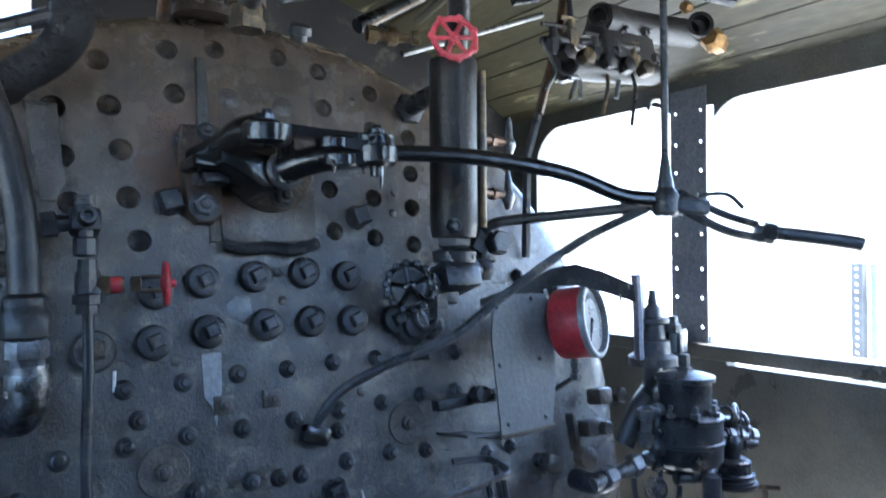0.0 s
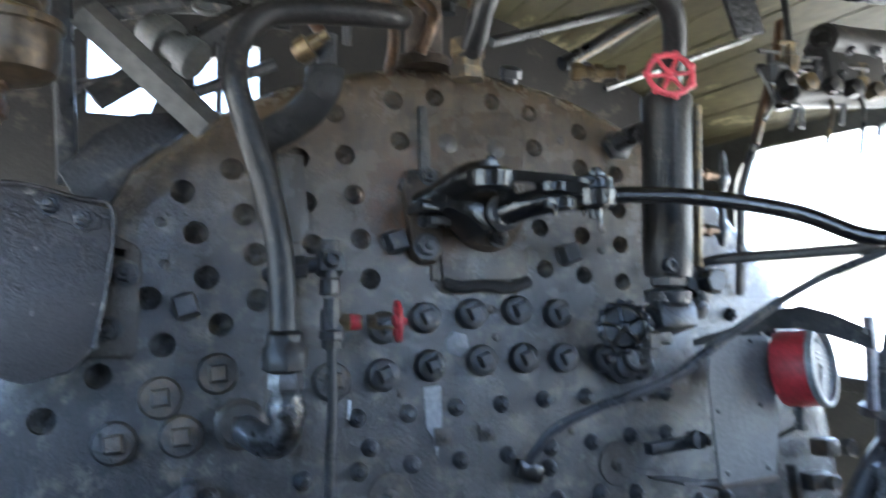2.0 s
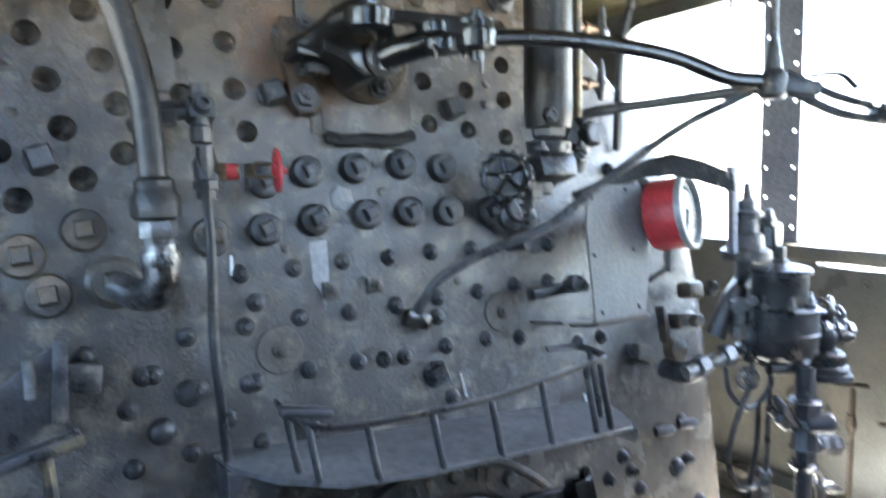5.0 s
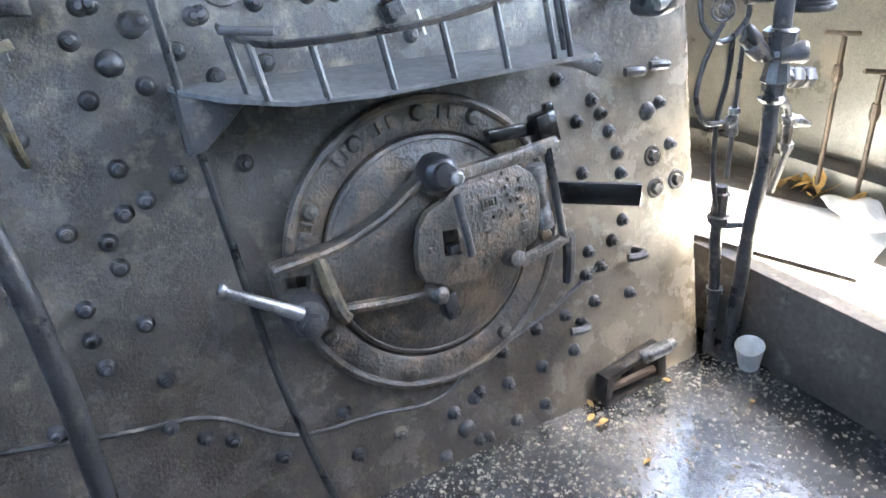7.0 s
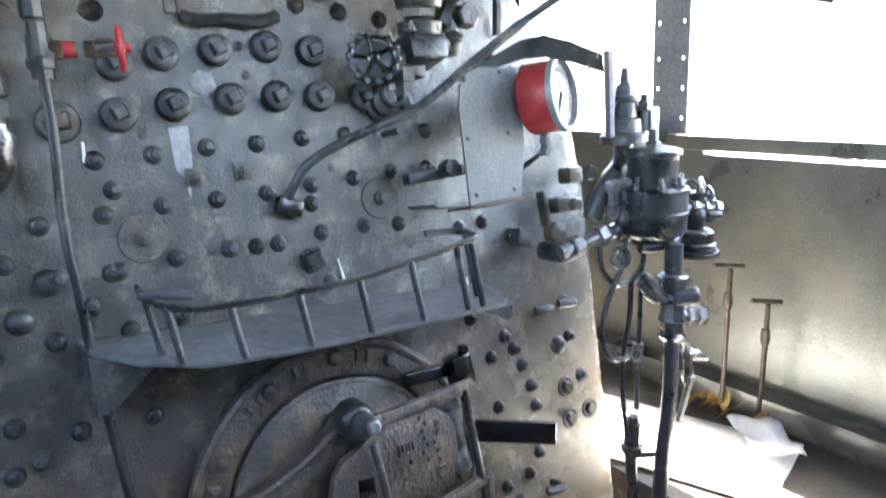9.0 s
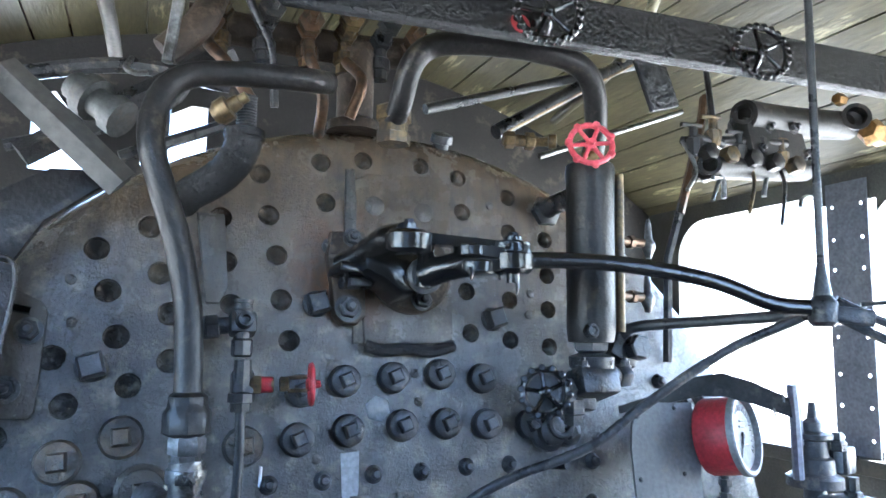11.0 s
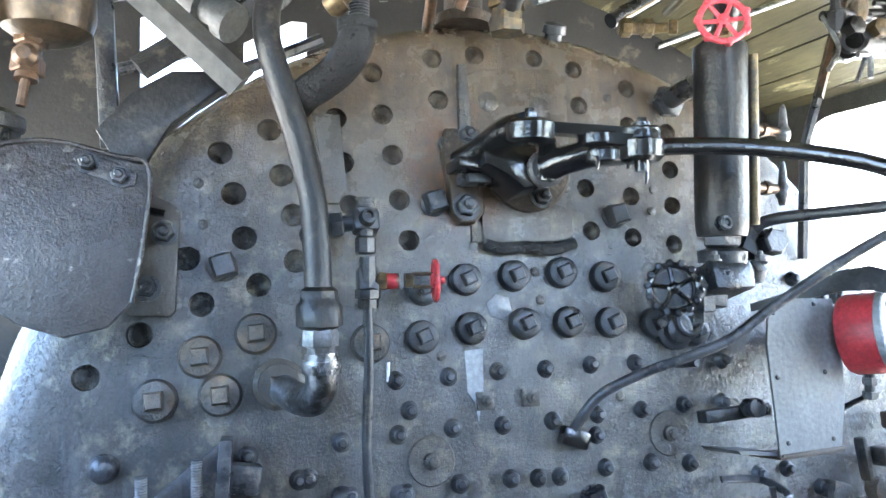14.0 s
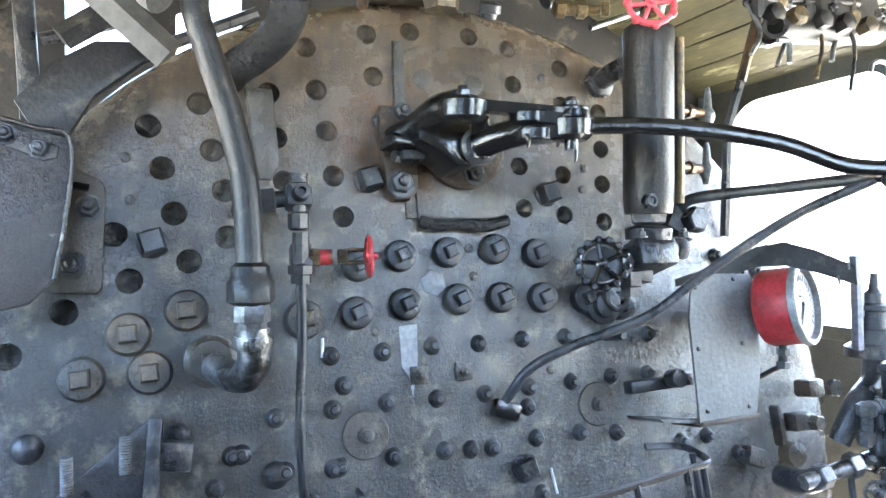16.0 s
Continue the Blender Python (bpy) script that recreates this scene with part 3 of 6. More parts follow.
STUDS_A = [(-0.143, 1.367), (-0.045, 1.369), (0.052, 1.375), (0.148, 1.375), (0.243, 1.379), (0.339, 1.379), (-0.12, 1.313), (0.056, 1.276), (0.155, 1.278), (0.25, 1.284), (-0.142, 1.272), (-0.041, 1.277), (0.346, 1.288), (0.258, 1.185), (0.163, 1.176), (0.119, 1.177), (0.066, 1.18), (-0.033, 1.179), (-0.132, 1.171), (0.356, 1.187), (0.441, 1.179), (-0.301, 1.21), (-0.229, 1.174), (-0.4, 1.254), (-0.243, 1.266), (0.598, 1.147), (0.53, 1.293), (0.44, 1.293), (0.665, 1.152), (0.244, 1.246), (0.743, 1.109), (0.539, 1.376), (-0.316, 1.209)]
STUDS_B = [(-0.144, 1.17), (-0.343, 1.158), (-0.184, 1.117), (-0.247, 1.069), (-0.341, 1.061), (0.262, 1.08), (-0.035, 1.074), (-0.129, 1.064), (-0.435, 0.851), (-0.339, 0.862), (-0.377, 0.819), (-0.371, 0.77), (-0.445, 0.712), (-0.451, 0.653), (-0.358, 0.654), (-0.443, 0.594), (-0.352, 0.534), (-0.37, 0.437), (-0.314, 0.388), (-0.265, 0.36), (-0.553, 0.501), (-0.114, 0.903), (-0.233, 0.909), (-0.328, 0.941), (-0.298, 0.877), (-0.031, 0.328), (0.085, 0.226), (0.224, 0.221), (0.281, 0.238), (0.304, 0.12), (0.186, 0.118), (-0.02, 0.215), (-0.178, 0.282)]
STUDS_C = [(0.599, 0.932), (0.692, 0.869), (0.714, 0.833), (0.736, 0.787), (0.755, 0.73), (0.763, 0.677), (0.645, 0.827), (0.896, 0.825), (0.892, 0.918), (0.924, 0.716), (0.65, 0.703), (0.759, 0.558), (0.722, 0.514), (0.648, 0.505), (0.68, 0.457), (0.633, 0.447), (0.653, 0.37), (0.612, 0.32), (0.562, 0.361), (0.578, 0.259), (0.48, 0.248), (0.378, 0.241), (0.476, 0.143), (0.298, 0.249), (0.389, 0.131), (0.28, 0.122), (0.738, 1.542), (0.803, 1.498), (0.849, 1.503), (0.373, 0.328), (0.475, 0.353), (0.766, 0.358), (-0.52, 1.20), (-0.56, 1.08), (-0.46, 1.02), (-0.56, 0.93), (-0.54, 0.76)]
stamp("stay_bolt", STUDS_A + STUDS_B + STUDS_C, bm, IRON)
bm = lathe(bm_(), (0, 0.004, 0), OUT, [(0, 0.024), (0.007, 0.0235), (0.016, 0.018), (0.021, 0.011), (0.023, 0.003)], 20)
stamp("domed_plug", [(-0.622, 1.251), (-0.293, 1.114), (0.857, 0.81), (0.25, 0.166), (-0.245, 1.17)], bm, IRON, "domed plug")
bm = lathe(bm_(), (0, 0.004, 0), OUT, [(0, 0.044), (0.006, 0.044), (0.008, 0.042), (0.008, 0.016), (0.016, 0.014), (0.018, 0.009), (0.026, 0.008), (0.027, 0.004)], 28)
stamp("inspection_cap", [(-0.084, 1.222), (0.401, 1.239)], bm, PLATE, "shallow round inspection cap with a centre stud")
bm = torus(bm_(), (0, 0, 0), OUT, 0.022, 0.005, 20, 6)
lathe(bm, (0, 0.004, 0), OUT, [(0, 0.016), (0.014, 0.0155), (0.017, 0.012)], 6)
stamp("ringed_nut", [(0.868, 0.698), (0.872, 0.613), (0.942, 0.62)], bm, PLATE, "hexagon nut in a pale ring")

FLUSH = [(0.331, 1.932), (0.419, 1.734), (0.41, 1.688), (-0.484, 1.724), (-0.476, 1.65), (-0.057, 1.407), (0.14, 1.562), (0.147, 1.507), (0.301, 1.314)]
WASHERS = [(0.022, 1.322), (0.112, 1.324)]
bm = lathe(bm_(), (0, 0.002, 0), OUT, [(0, 0.0095), (0.0045, 0.009), (0.006, 0.006)], 12)
stamp("small_plug", FLUSH, bm, PLATE)
bm = block(bm_(), (0, -0.004, 0), (0.034, 0.01, 0.034), bevel=0.002)
lathe(bm, (0, -0.008, 0), OUT, [(0, 0.011), (0.01, 0.011), (0.012, 0.006), (0.018, 0.005)], 6)
stamp("square_washer_bolt", WASHERS, bm, PLATE, "small bolt on a square washer")

# riveted patch behind the regulator and its lower pad
bm = sheet(bm_(), [(0.012, 1.62), (0.225, 1.62), (0.236, 1.97), (0.2, 1.985), (0.05, 1.975), (0.018, 1.955)], -0.007, 0.002, "y", 0.004)
part("patch_plate", bm, PLATE, boiler, "riveted patch plate")
# dark strip stands for the edge's shadow as well as its rust
part("patch_edge", sheet(bm_(), [(0.002, 1.98), (0.02, 1.983), (0.024, 1.90), (0.022, 1.84), (-0.002, 1.84), (0.0, 1.92)], -0.0095, 0.001, "y", 0.004), DOOR, boiler, "dark strip for the rust and shadow along the patch edge")
bm = sheet(bm_(), [(0.034, 1.615), (0.222, 1.622), (0.226, 1.72), (0.03, 1.71)], -0.014, 0.002, "y", 0.006)
part("pad", bm, PLATE, boiler, "thick pad below the regulator, greasy")
bm = tube(bm_(), [(0.036, -0.014, 1.614), (0.07, -0.016, 1.606), (0.12, -0.016, 1.609), (0.17, -0.016, 1.604), (0.222, -0.014, 1.617)], 0.0125, 8)
part("weld_bead", bm, TAR, boiler)
bm = lathe(bm_(), (0, 0.002, 0), OUT, [(0, 0.021), (0.0095, 0.021), (0.011, 0.018)], 20)
stamp("flush_plug", [(0.062, 1.905), (0.17, 1.90), (0.165, 1.66), (0.085, 1.655)], bm, PLATE, "flush round plug")
bm = tube(bm_(), [(-0.72, -0.004, 0.52), (-0.45, -0.004, 0.46), (-0.294, -0.004, 0.428), (-0.145, -0.004, 0.323), (0.042, -0.004, 0.297), (0.18, -0.004, 0.275), (0.32, -0.004, 0.33), (0.42, -0.004, 0.36), (0.52, -0.004, 0.39), (0.69, -0.004, 0.47)], 0.0045, 6)
part("seam", bm, IRON, boiler, "raised welded seam")

# pale paint run and chalk strokes
part("paint_run", sheet(bm_(), [(-0.012, 1.415), (0.024, 1.418), (0.022, 1.35), (0.016, 1.318), (0.009, 1.285), (0.003, 1.32), (-0.010, 1.34)], -0.0012, 0.0, "y"), GREY, boiler, "pale grey paint run")
for a, b in (((0.284, 1.125), (0.294, 1.075)), ((-0.156, 1.40), (-0.158, 1.365)), ((0.60, 1.03), (0.605, 1.0))):
    part("chalk_stroke", tube(bm_(), [(a[0], -0.001, a[1]), (b[0], -0.001, b[1])], 0.003, 6), WHITE, boiler, "short white stroke")

# ---- things on the backhead ----
V = Vector((0, -math.sin(radians(9)), math.cos(radians(9))))   # plumb, in the backhead's frame


def nut(bm, at, axis, r, h=None, turn=0.2):
    h = h or r * 0.8
    return lathe(bm, at, axis, [(0, r), (h * 0.85, r), (h, r * 0.85)], 6, turn)


def stud(bm, at, r=0.012, n=OUT):
    """A stud end with its nut and washer."""
    at, n = Vector(at), Vector(n)
    lathe(bm, at, n, [(0, r * 1.5), (0.003, r * 1.5)], 16)
    nut(bm, at + n * 0.003, n, r * 1.15, r)
    lathe(bm, at + n * (0.003 + r), n, [(0, r * 0.6), (r * 0.6, r * 0.6), (r * 0.8, r * 0.35)], 10)
    return bm


# regulator: rusty base, gland flange, cranked arm, paired links, long lever and its handle
reg = thing("regulator_gear", (0.08, -0.02, 1.74), "greasy black throttle linkage with a long lever, bolted to the boiler", "throttle")
bm = sheet(bm_(), [(-0.034, 1.838), (0.034, 1.842), (0.04, 1.80), (0.034, 1.735), (0.034, 1.672), (0.016, 1.654), (-0.014, 1.653), (-0.03, 1.672), (-0.034, 1.735), (-0.042, 1.79)], -0.028, -0.002, "y", 0.007)
part("base_lug", bm, RUST, reg, "rust-streaked base lug")
for p, r in (((-0.002, -0.027, 1.684), 0.018), ((0.008, -0.027, 1.826), 0.013), ((0.144, -0.044, 1.702), 0.015), ((-0.03, -0.003, 1.812), 0.012)):
    part("stud", stud(bm_(), p, r), IRON, reg)
bm = lathe(bm_(), (0.131, -0.012, 1.764), OUT, [(0, 0.087), (0.018, 0.087), (0.026, 0.080), (0.028, 0.058), (0.036, 0.052), (0.045, 0.040), (0.075, 0.036)], 32)
part("gland_flange", bm, RUST, reg, "round gland flange, rusty and caked in grease")
bm = lathe(bm_(), (0.122, -0.05, 1.742), (-0.12, -1, -0.16), [(0, 0.032), (0.085, 0.030), (0.09, 0.034), (0.112, 0.034), (0.118, 0.028), (0.119, 0.016), (0.124, 0.014)], 22)
part("spindle", bm, IRON, reg, "worn spindle end with a round boss")
bm = tube(bm_(), [(0.108, -0.158, 1.705), (0.106, -0.17, 1.735), (0.098, -0.195, 1.765)], (0.026, 0.018), 12, 0.8)
part("crank", bm, GREASE, reg, "oily crank on the spindle")


def link(a, b, r, h, waist=0.6):
    """A flat rod link with round eyes, lying level."""
    a, b = Vector(a), Vector(b)
    bm = bm_()
    for p in (a, b):
        lathe(bm, p - V * h / 2, V, [(0, r * 0.92), (h * 0.15, r), (h * 0.85, r), (h, r * 0.92)], 20)
    d = (b - a).normalized()
    s = d.cross(V).normalized() * r * waist
    vs = []
    for q in (a, b):
        for sx in (-1, 1):
            for sz in (-0.42, 0.42):
                vs.append(bm.verts.new(q + s * sx + V * (h * sz)))
    for f in ((0, 1, 3, 2), (4, 6, 7, 5), (0, 4, 5, 1), (2, 3, 7, 6), (1, 5, 7, 3), (0, 2, 6, 4)):
        bm.faces.new([vs[i] for i in f])
    return bm


part("link", link((0.055, -0.215, 1.778), (0.233, -0.262, 1.756), 0.036, 0.022, 0.46), GREASE, reg, "bright-worn oily upper link")
part("link", link((0.17, -0.238, 1.752), (0.233, -0.262, 1.742), 0.036, 0.022, 0.9), GREASE, reg, "oily forked link end")
part("link", link((0.178, -0.24, 1.722), (0.233, -0.262, 1.724), 0.037, 0.024, 0.8), GREASE, reg, "lower forked link end")
bm = lathe(bm_(), Vector((0.233, -0.262, 1.708)), V, [(0, 0.028), (0.008, 0.037), (0.034, 0.038), (0.038, 0.032), (0.052, 0.030)], 24)
part("eye", bm, GREASE, reg, "thick eye where link and lever meet")
bm = tube(bm_(), [(0.104, -0.168, 1.722), (0.125, -0.20, 1.727), (0.165, -0.235, 1.731), (0.215, -0.257, 1.734)], (0.027, 0.023), 12, 1.0)
part("lower_link", bm, GREASE, reg, "thick lower link caked in grease")
bm = tube(bm_(), [(-0.02, -0.06, 1.758), (0.0, -0.09, 1.764), (0.018, -0.125, 1.774), (0.034, -0.17, 1.782), (0.055, -0.21, 1.778)], (0.026, 0.029), 12, 1.1)
lathe(bm, Vector((0.055, -0.215, 1.748)), V, [(0, 0.032), (0.006, 0.041), (0.032, 0.042), (0.038, 0.034)], 24)
part("crank_arm", bm, GREASE, reg, "thick cranked arm, black and oily")
bm = sheet(bm_(), [(-0.005, 1.772), (0.10, 1.772), (0.112, 1.73), (0.10, 1.695), (0.07, 1.69), (0.04, 1.715), (0.0, 1.735)], -0.145, -0.05, "y", 0.012)
part("bearing_block", bm, GREASE, reg, "greasy bearing block behind the crank")
part("stub_plate", block(bm_(), (0.028, -0.088, 1.766), (0.10, 0.055, 0.020), (0, 3, 12), 0.004), GREASE, reg)
part("stub_plate", block(bm_(), (0.010, -0.085, 1.742), (0.115, 0.06, 0.02), (0, 2, 10), 0.004), GREASE, reg)
bm = block(bm_(), (0.004, -0.08, 1.722), (0.048, 0.035, 0.018), (0, -3, 8), 0.004)
nut(bm, (-0.018, -0.075, 1.722), (-1, -0.3, 0), 0.013, 0.012)
part("stub_bolt", bm, IRON, reg)
for p, h in (((0.058, -0.214, 1.776), 0.012), ((0.233, -0.262, 1.692), 0.068)):
    p = Vector(p)
    bm = lathe(bm_(), p, V, [(0, 0.012), (h, 0.012), (h, 0.022), (h + 0.005, 0.022), (h + 0.006, 0.015), (h + 0.014, 0.015), (h + 0.016, 0.010), (h + 0.022, 0.009), (h + 0.023, 0.005)], 6 if h < 0.03 else 14)
    part("pin", bm, GREASE, reg, "oily pin with its nut")
part("grease_pin", lathe(bm_(), (0.172, -0.24, 1.762), V, [(0, 0.011), (0.014, 0.011), (0.016, 0.006)], 8), GREASE, reg)
for x, z, l in ((0.238, 1.70, 0.03), (0.15, 1.715, 0.022), (0.206, 1.712, 0.016)):
    part("grease_drip", tube(bm_(), [(x, -0.262, z), (x + 0.002, -0.264, z - l * 0.5), (x, -0.263, z - l)], (0.006, 0.002), 8), GREASE, reg)
CLEVIS = Vector((0.760, -0.444, 1.622))
bm = tube(bm_(), [(0.235, -0.265, 1.733), (0.34, -0.295, 1.731), (0.45, -0.33, 1.718), (0.58, -0.375, 1.687), (0.68, -0.41, 1.642), CLEVIS + V * 0.006], 0.0155, 12, 0.6)
part("long_lever", bm, GREASE, reg, "long bent throttle lever")
bm = lathe(bm_(), CLEVIS - V * 0.026, V, [(0, 0.018), (0.008, 0.025), (0.042, 0.026), (0.05, 0.02), (0.06, 0.013), (0.074, 0.012), (0.076, 0.008)], 16)
block(bm, CLEVIS + Vector((0.03, -0.02, -0.01)), (0.09, 0.03, 0.03), (0, 12, -35), 0.005)
part("clevis", bm, IRON, reg, "clevis joint where the rods meet")
bm = tube(bm_(), [CLEVIS + Vector((0.02, -0.015, 0.02)), (0.85, -0.50, 1.592), (0.905, -0.535, 1.564)], 0.008, 8)
tube(bm, [CLEVIS + Vector((0.02, -0.015, -0.012)), (0.85, -0.50, 1.56), (0.905, -0.54, 1.536)], 0.009, 8)
tube(bm, [(0.82, -0.475, 1.632), (0.86, -0.51, 1.628), (0.885, -0.525, 1.598)], 0.0045, 8)
part("handle_fork", bm, IRON, reg)
bm = tube(bm_(), [(0.895, -0.535, 1.551), (0.93, -0.56, 1.543), (0.99, -0.605, 1.526), (1.04, -0.643, 1.510), (1.05, -0.651, 1.504)], 0.0135, 12, 0.7)
lathe(bm, (0.905, -0.543, 1.549), (0.73, -0.57, -0.3), [(0, 0.012), (0.003, 0.021), (0.022, 0.021), (0.026, 0.012)], 8)
part("grip", bm, IRON, reg, "dark iron lever grip")
bm = tube(bm_(), [CLEVIS + V * 0.04, CLEVIS + V * 0.28, CLEVIS + V * 0.60], 0.0075, 10)
lathe(bm, CLEVIS + V * 0.03, V, [(0, 0.017), (0.03, 0.012), (0.06, 0.0075)], 12)
part("hanger_rod", bm, IRON, reg, "upright rod that hangs the joint from the roof")

rod = thing("curved_rod", (0.19, 0, 1.255), "dark bent control rod from the plate to the lever joint", "rod")
bm = tube(bm_(), [(0.188, -0.01, 1.255), (0.193, -0.045, 1.283), (0.222, -0.075, 1.325), (0.296, -0.115, 1.362), (0.421, -0.17, 1.406), (0.519, -0.21, 1.474), (0.648, -0.31, 1.568), (0.745, -0.41, 1.618)], 0.0095, 10)
part("bar", bm, IRON, rod)
bm = block(bm_(), (0.19, -0.014, 1.245), (0.055, 0.03, 0.035), (0, 20, 0), 0.006)
part("foot", bm, GREASE, rod)
rod = thing("side_rod", (0.56, -0.1, 1.62), "flat dark rod between column and lever joint", "rod")
part("bar", tube(bm_(), [(0.575, -0.10, 1.63), (0.60, -0.13, 1.645), (0.68, -0.26, 1.636), (0.765, -0.43, 1.622)], 0.012, 10, 0.6), IRON, rod)

# water column with its cocks, steam pipe and red valve
col = thing("water_column", (0.484, -0.12, 1.60), "tall black water column with brass gauge cocks and a pipe over its top", "water column")
C0 = Vector((0.484, -0.12, 1.62))
bm = lathe(bm_(), C0, V, [(-0.01, 0.03), (-0.008, 0.046), (0.01, 0.049), (0.03, 0.050), (0.32, 0.050), (0.345, 0.052), (0.36, 0.05), (0.375, 0.03)], 28)
part("column_body", bm, PIPE, col, "glossy black column body")
bm = lathe(bm_(), C0 - V * 0.035, V, [(0, 0.022), (0.01, 0.036), (0.03, 0.038), (0.036, 0.03)], 6)
lathe(bm, C0 - V * 0.06, V, [(0, 0.045), (0.022, 0.047), (0.03, 0.025)], 16)
block(bm, C0 + Vector((0.0, 0.02, -0.09)), (0.09, 0.09, 0.06), (-9, 0, 0), 0.01)
for dx in (-0.05, 0.05):
    stud(bm, C0 + Vector((dx, -0.035, -0.062)), 0.009, V)
part("bottom_fitting", bm, IRON, col)
bm = lathe(bm_(), C0 + Vector((-0.034, -0.045, 0.006)), OUT, [(0, 0.016), (0.012, 0.016), (0.014, 0.012)], 6)
torus(bm, C0 + Vector((-0.034, -0.059, 0.006)), OUT, 0.010, 0.004, 16, 6)
part("test_nut", bm, IRON, col)
bm = tube(bm_(), [C0 + Vector((0.058, -0.022, 0.0)) + V * 0.01, C0 + Vector((0.058, -0.022, 0)) + V * 0.34], 0.0095, 10)
part("gauge_glass_guard", bm, BRASS, col, "brassy glass tube guard")
bm = tube(bm_(), [(0.47, 0.03, 1.925), (0.47, -0.05, 1.93), (0.475, -0.14, 1.925)], 0.022, 12)
lathe(bm, (0.47, -0.005, 1.927), OUT, [(0, 0.036), (0.014, 0.036), (0.018, 0.03)], 6)
part("upper_branch", bm, IRON, col)
for z, l in ((1.715, 0.12), (1.84, 0.14)):
    cock = part("gauge_cock", fitting(bm_(), (0.545, -0.11, z), (0.545 + l, -0.085, z + 0.004), 0.0105, (0.25, 0.62)), COPPER, col, "copper-brass gauge cock")
    bm = lathe(bm_(), (0.545 + l, -0.085, z - 0.03), V, [(0, 0.007), (0.012, 0.010), (0.022, 0.015), (0.035, 0.015), (0.045, 0.009), (0.075, 0.007), (0.09, 0.004)], 12)
    part("tap", bm, STEEL, cock, "pale metal tap")
bm = tube(bm_(), [C0 + V * 0.36, (0.478, -0.215, 2.03), (0.452, -0.262, 2.10), (0.40, -0.287, 2.14), (0.30, -0.28, 2.158), (0.19, -0.25, 2.168), (0.115, -0.225, 2.162), (0.078, -0.205, 2.125), (0.07, -0.15, 2.06), (0.068, -0.08, 2.03)], 0.0235, 14)
part("steam_pipe", bm, PIPE, col, "thick black pipe bent over the column")
bm = lathe(bm_(), (0.07, -0.11, 2.0), V, [(0, 0.034), (0.02, 0.036), (0.022, 0.03), (0.045, 0.03), (0.047, 0.037), (0.075, 0.036), (0.08, 0.027)], 6)
part("union_nut", bm, BRASS, col)
RW = Vector((0.443, -0.245, 1.992))
bm = tube(bm_(), [RW + Vector((0.03, 0.06, -0.01)), RW], 0.008, 10)
lathe(bm, RW + Vector((0.025, 0.045, -0.008)), RW * 0 + Vector((-0.35, -0.93, 0.1)), [(0, 0.02), (0.02, 0.02), (0.024, 0.013), (0.036, 0.012)], 6)
stem = part("valve_stem", bm, BRASS, col)
handwheel("handwheel", RW, (-0.35, -0.93, 0.1), 0.043, RED_PALE, stem, "faded red handwheel", 6, 0.006, 7)

# drain valve with its scalloped black wheel
dv = thing("drain_valve", (0.42, -0.03, 1.48), "black valve with a scalloped handwheel under the water column", "valve")
DW = Vector((0.362, -0.125, 1.512))
bm = fitting(bm_(), DW + Vector((0.01, 0.01, 0)), (0.50, -0.08, 1.525), 0.014, (0.45, 0.7, 0.95), 1.7)
block(bm, (0.475, -0.075, 1.515), (0.05, 0.055, 0.075), (0, 8, 0), 0.008)
lathe(bm, (0.445, -0.085, 1.45), V, [(0, 0.02), (0.02, 0.02), (0.022, 0.026), (0.05, 0.026), (0.055, 0.018)], 6)
fitting(bm, (0.5, -0.08, 1.545), (0.60, -0.06, 1.55), 0.02, (0.35, 0.9), 1.35)
block(bm, (0.60, -0.06, 1.605), (0.07, 0.05, 0.06), (0, 30, 0), 0.006)
nut(bm, (0.615, -0.085, 1.605), OUT, 0.028, 0.03)
nut(bm, (0.575, -0.03, 1.66), OUT, 0.018, 0.05)
part("valve_body", bm, IRON, dv)
part("union", lathe(bm_(), (0.405, -0.108, 1.515), (0.95, 0.3, 0.05), [(0, 0.016), (0.006, 0.026), (0.026, 0.026), (0.032, 0.018), (0.045, 0.018)], 6), STEEL, dv, "bare hexagon union")
bm = lathe(bm_(), (0.425, -0.01, 1.44), OUT, [(0, 0.04), (0.012, 0.04), (0.016, 0.03), (0.03, 0.028), (0.034, 0.018)], 20)
torus(bm, (0.44, -0.05, 1.455), OUT, 0.026, 0.007, 20, 8)
part("flange", bm, IRON, dv)
handwheel("handwheel", DW, (-0.45, -0.88, 0.05), 0.044, GREASE, dv, "scalloped black handwheel", 5, 0.0065, 14)
part("wheel_web", lathe(bm_(), DW + Vector((0.004, 0.008, 0)), (-0.45, -0.88, 0.05), [(0, 0.034), (0.004, 0.035), (0.006, 0.030)], 24), IRON, dv, "dished web behind the wheel rim")

# pressure gauge on a grey sheet housing
gh = thing("gauge_housing", (0.6, -0.02, 1.2), "grey painted sheet-metal cover bolted before the pipes", "cover")
pts = [(0.538, 1.198), (0.676, 1.204), (0.70, 1.30), (0.708, 1.42), (0.70, 1.485), (0.60, 1.487), (0.568, 1.475), (0.547, 1.448), (0.538, 1.40)]
part("cover_sheet", sheet(bm_(), pts, -0.142, -0.137, "y", 0.0), COVER, gh, "grey sheet with a rounded upper corner")
bm = bm_()
block(bm, (0.605, -0.10, 1.196), (0.14, 0.09, 0.005), (0, -2, 0), 0.001)
block(bm, (0.61, -0.144, 1.20), (0.142, 0.006, 0.008), (0, -2.5, 0), 0.002)
part("lip", bm, RUST, gh, "rusty lower lip")
bm = bm_()
block(bm, (0.505, -0.07, 1.275), (0.15, 0.03, 0.024), (0, -3, 0), 0.004)
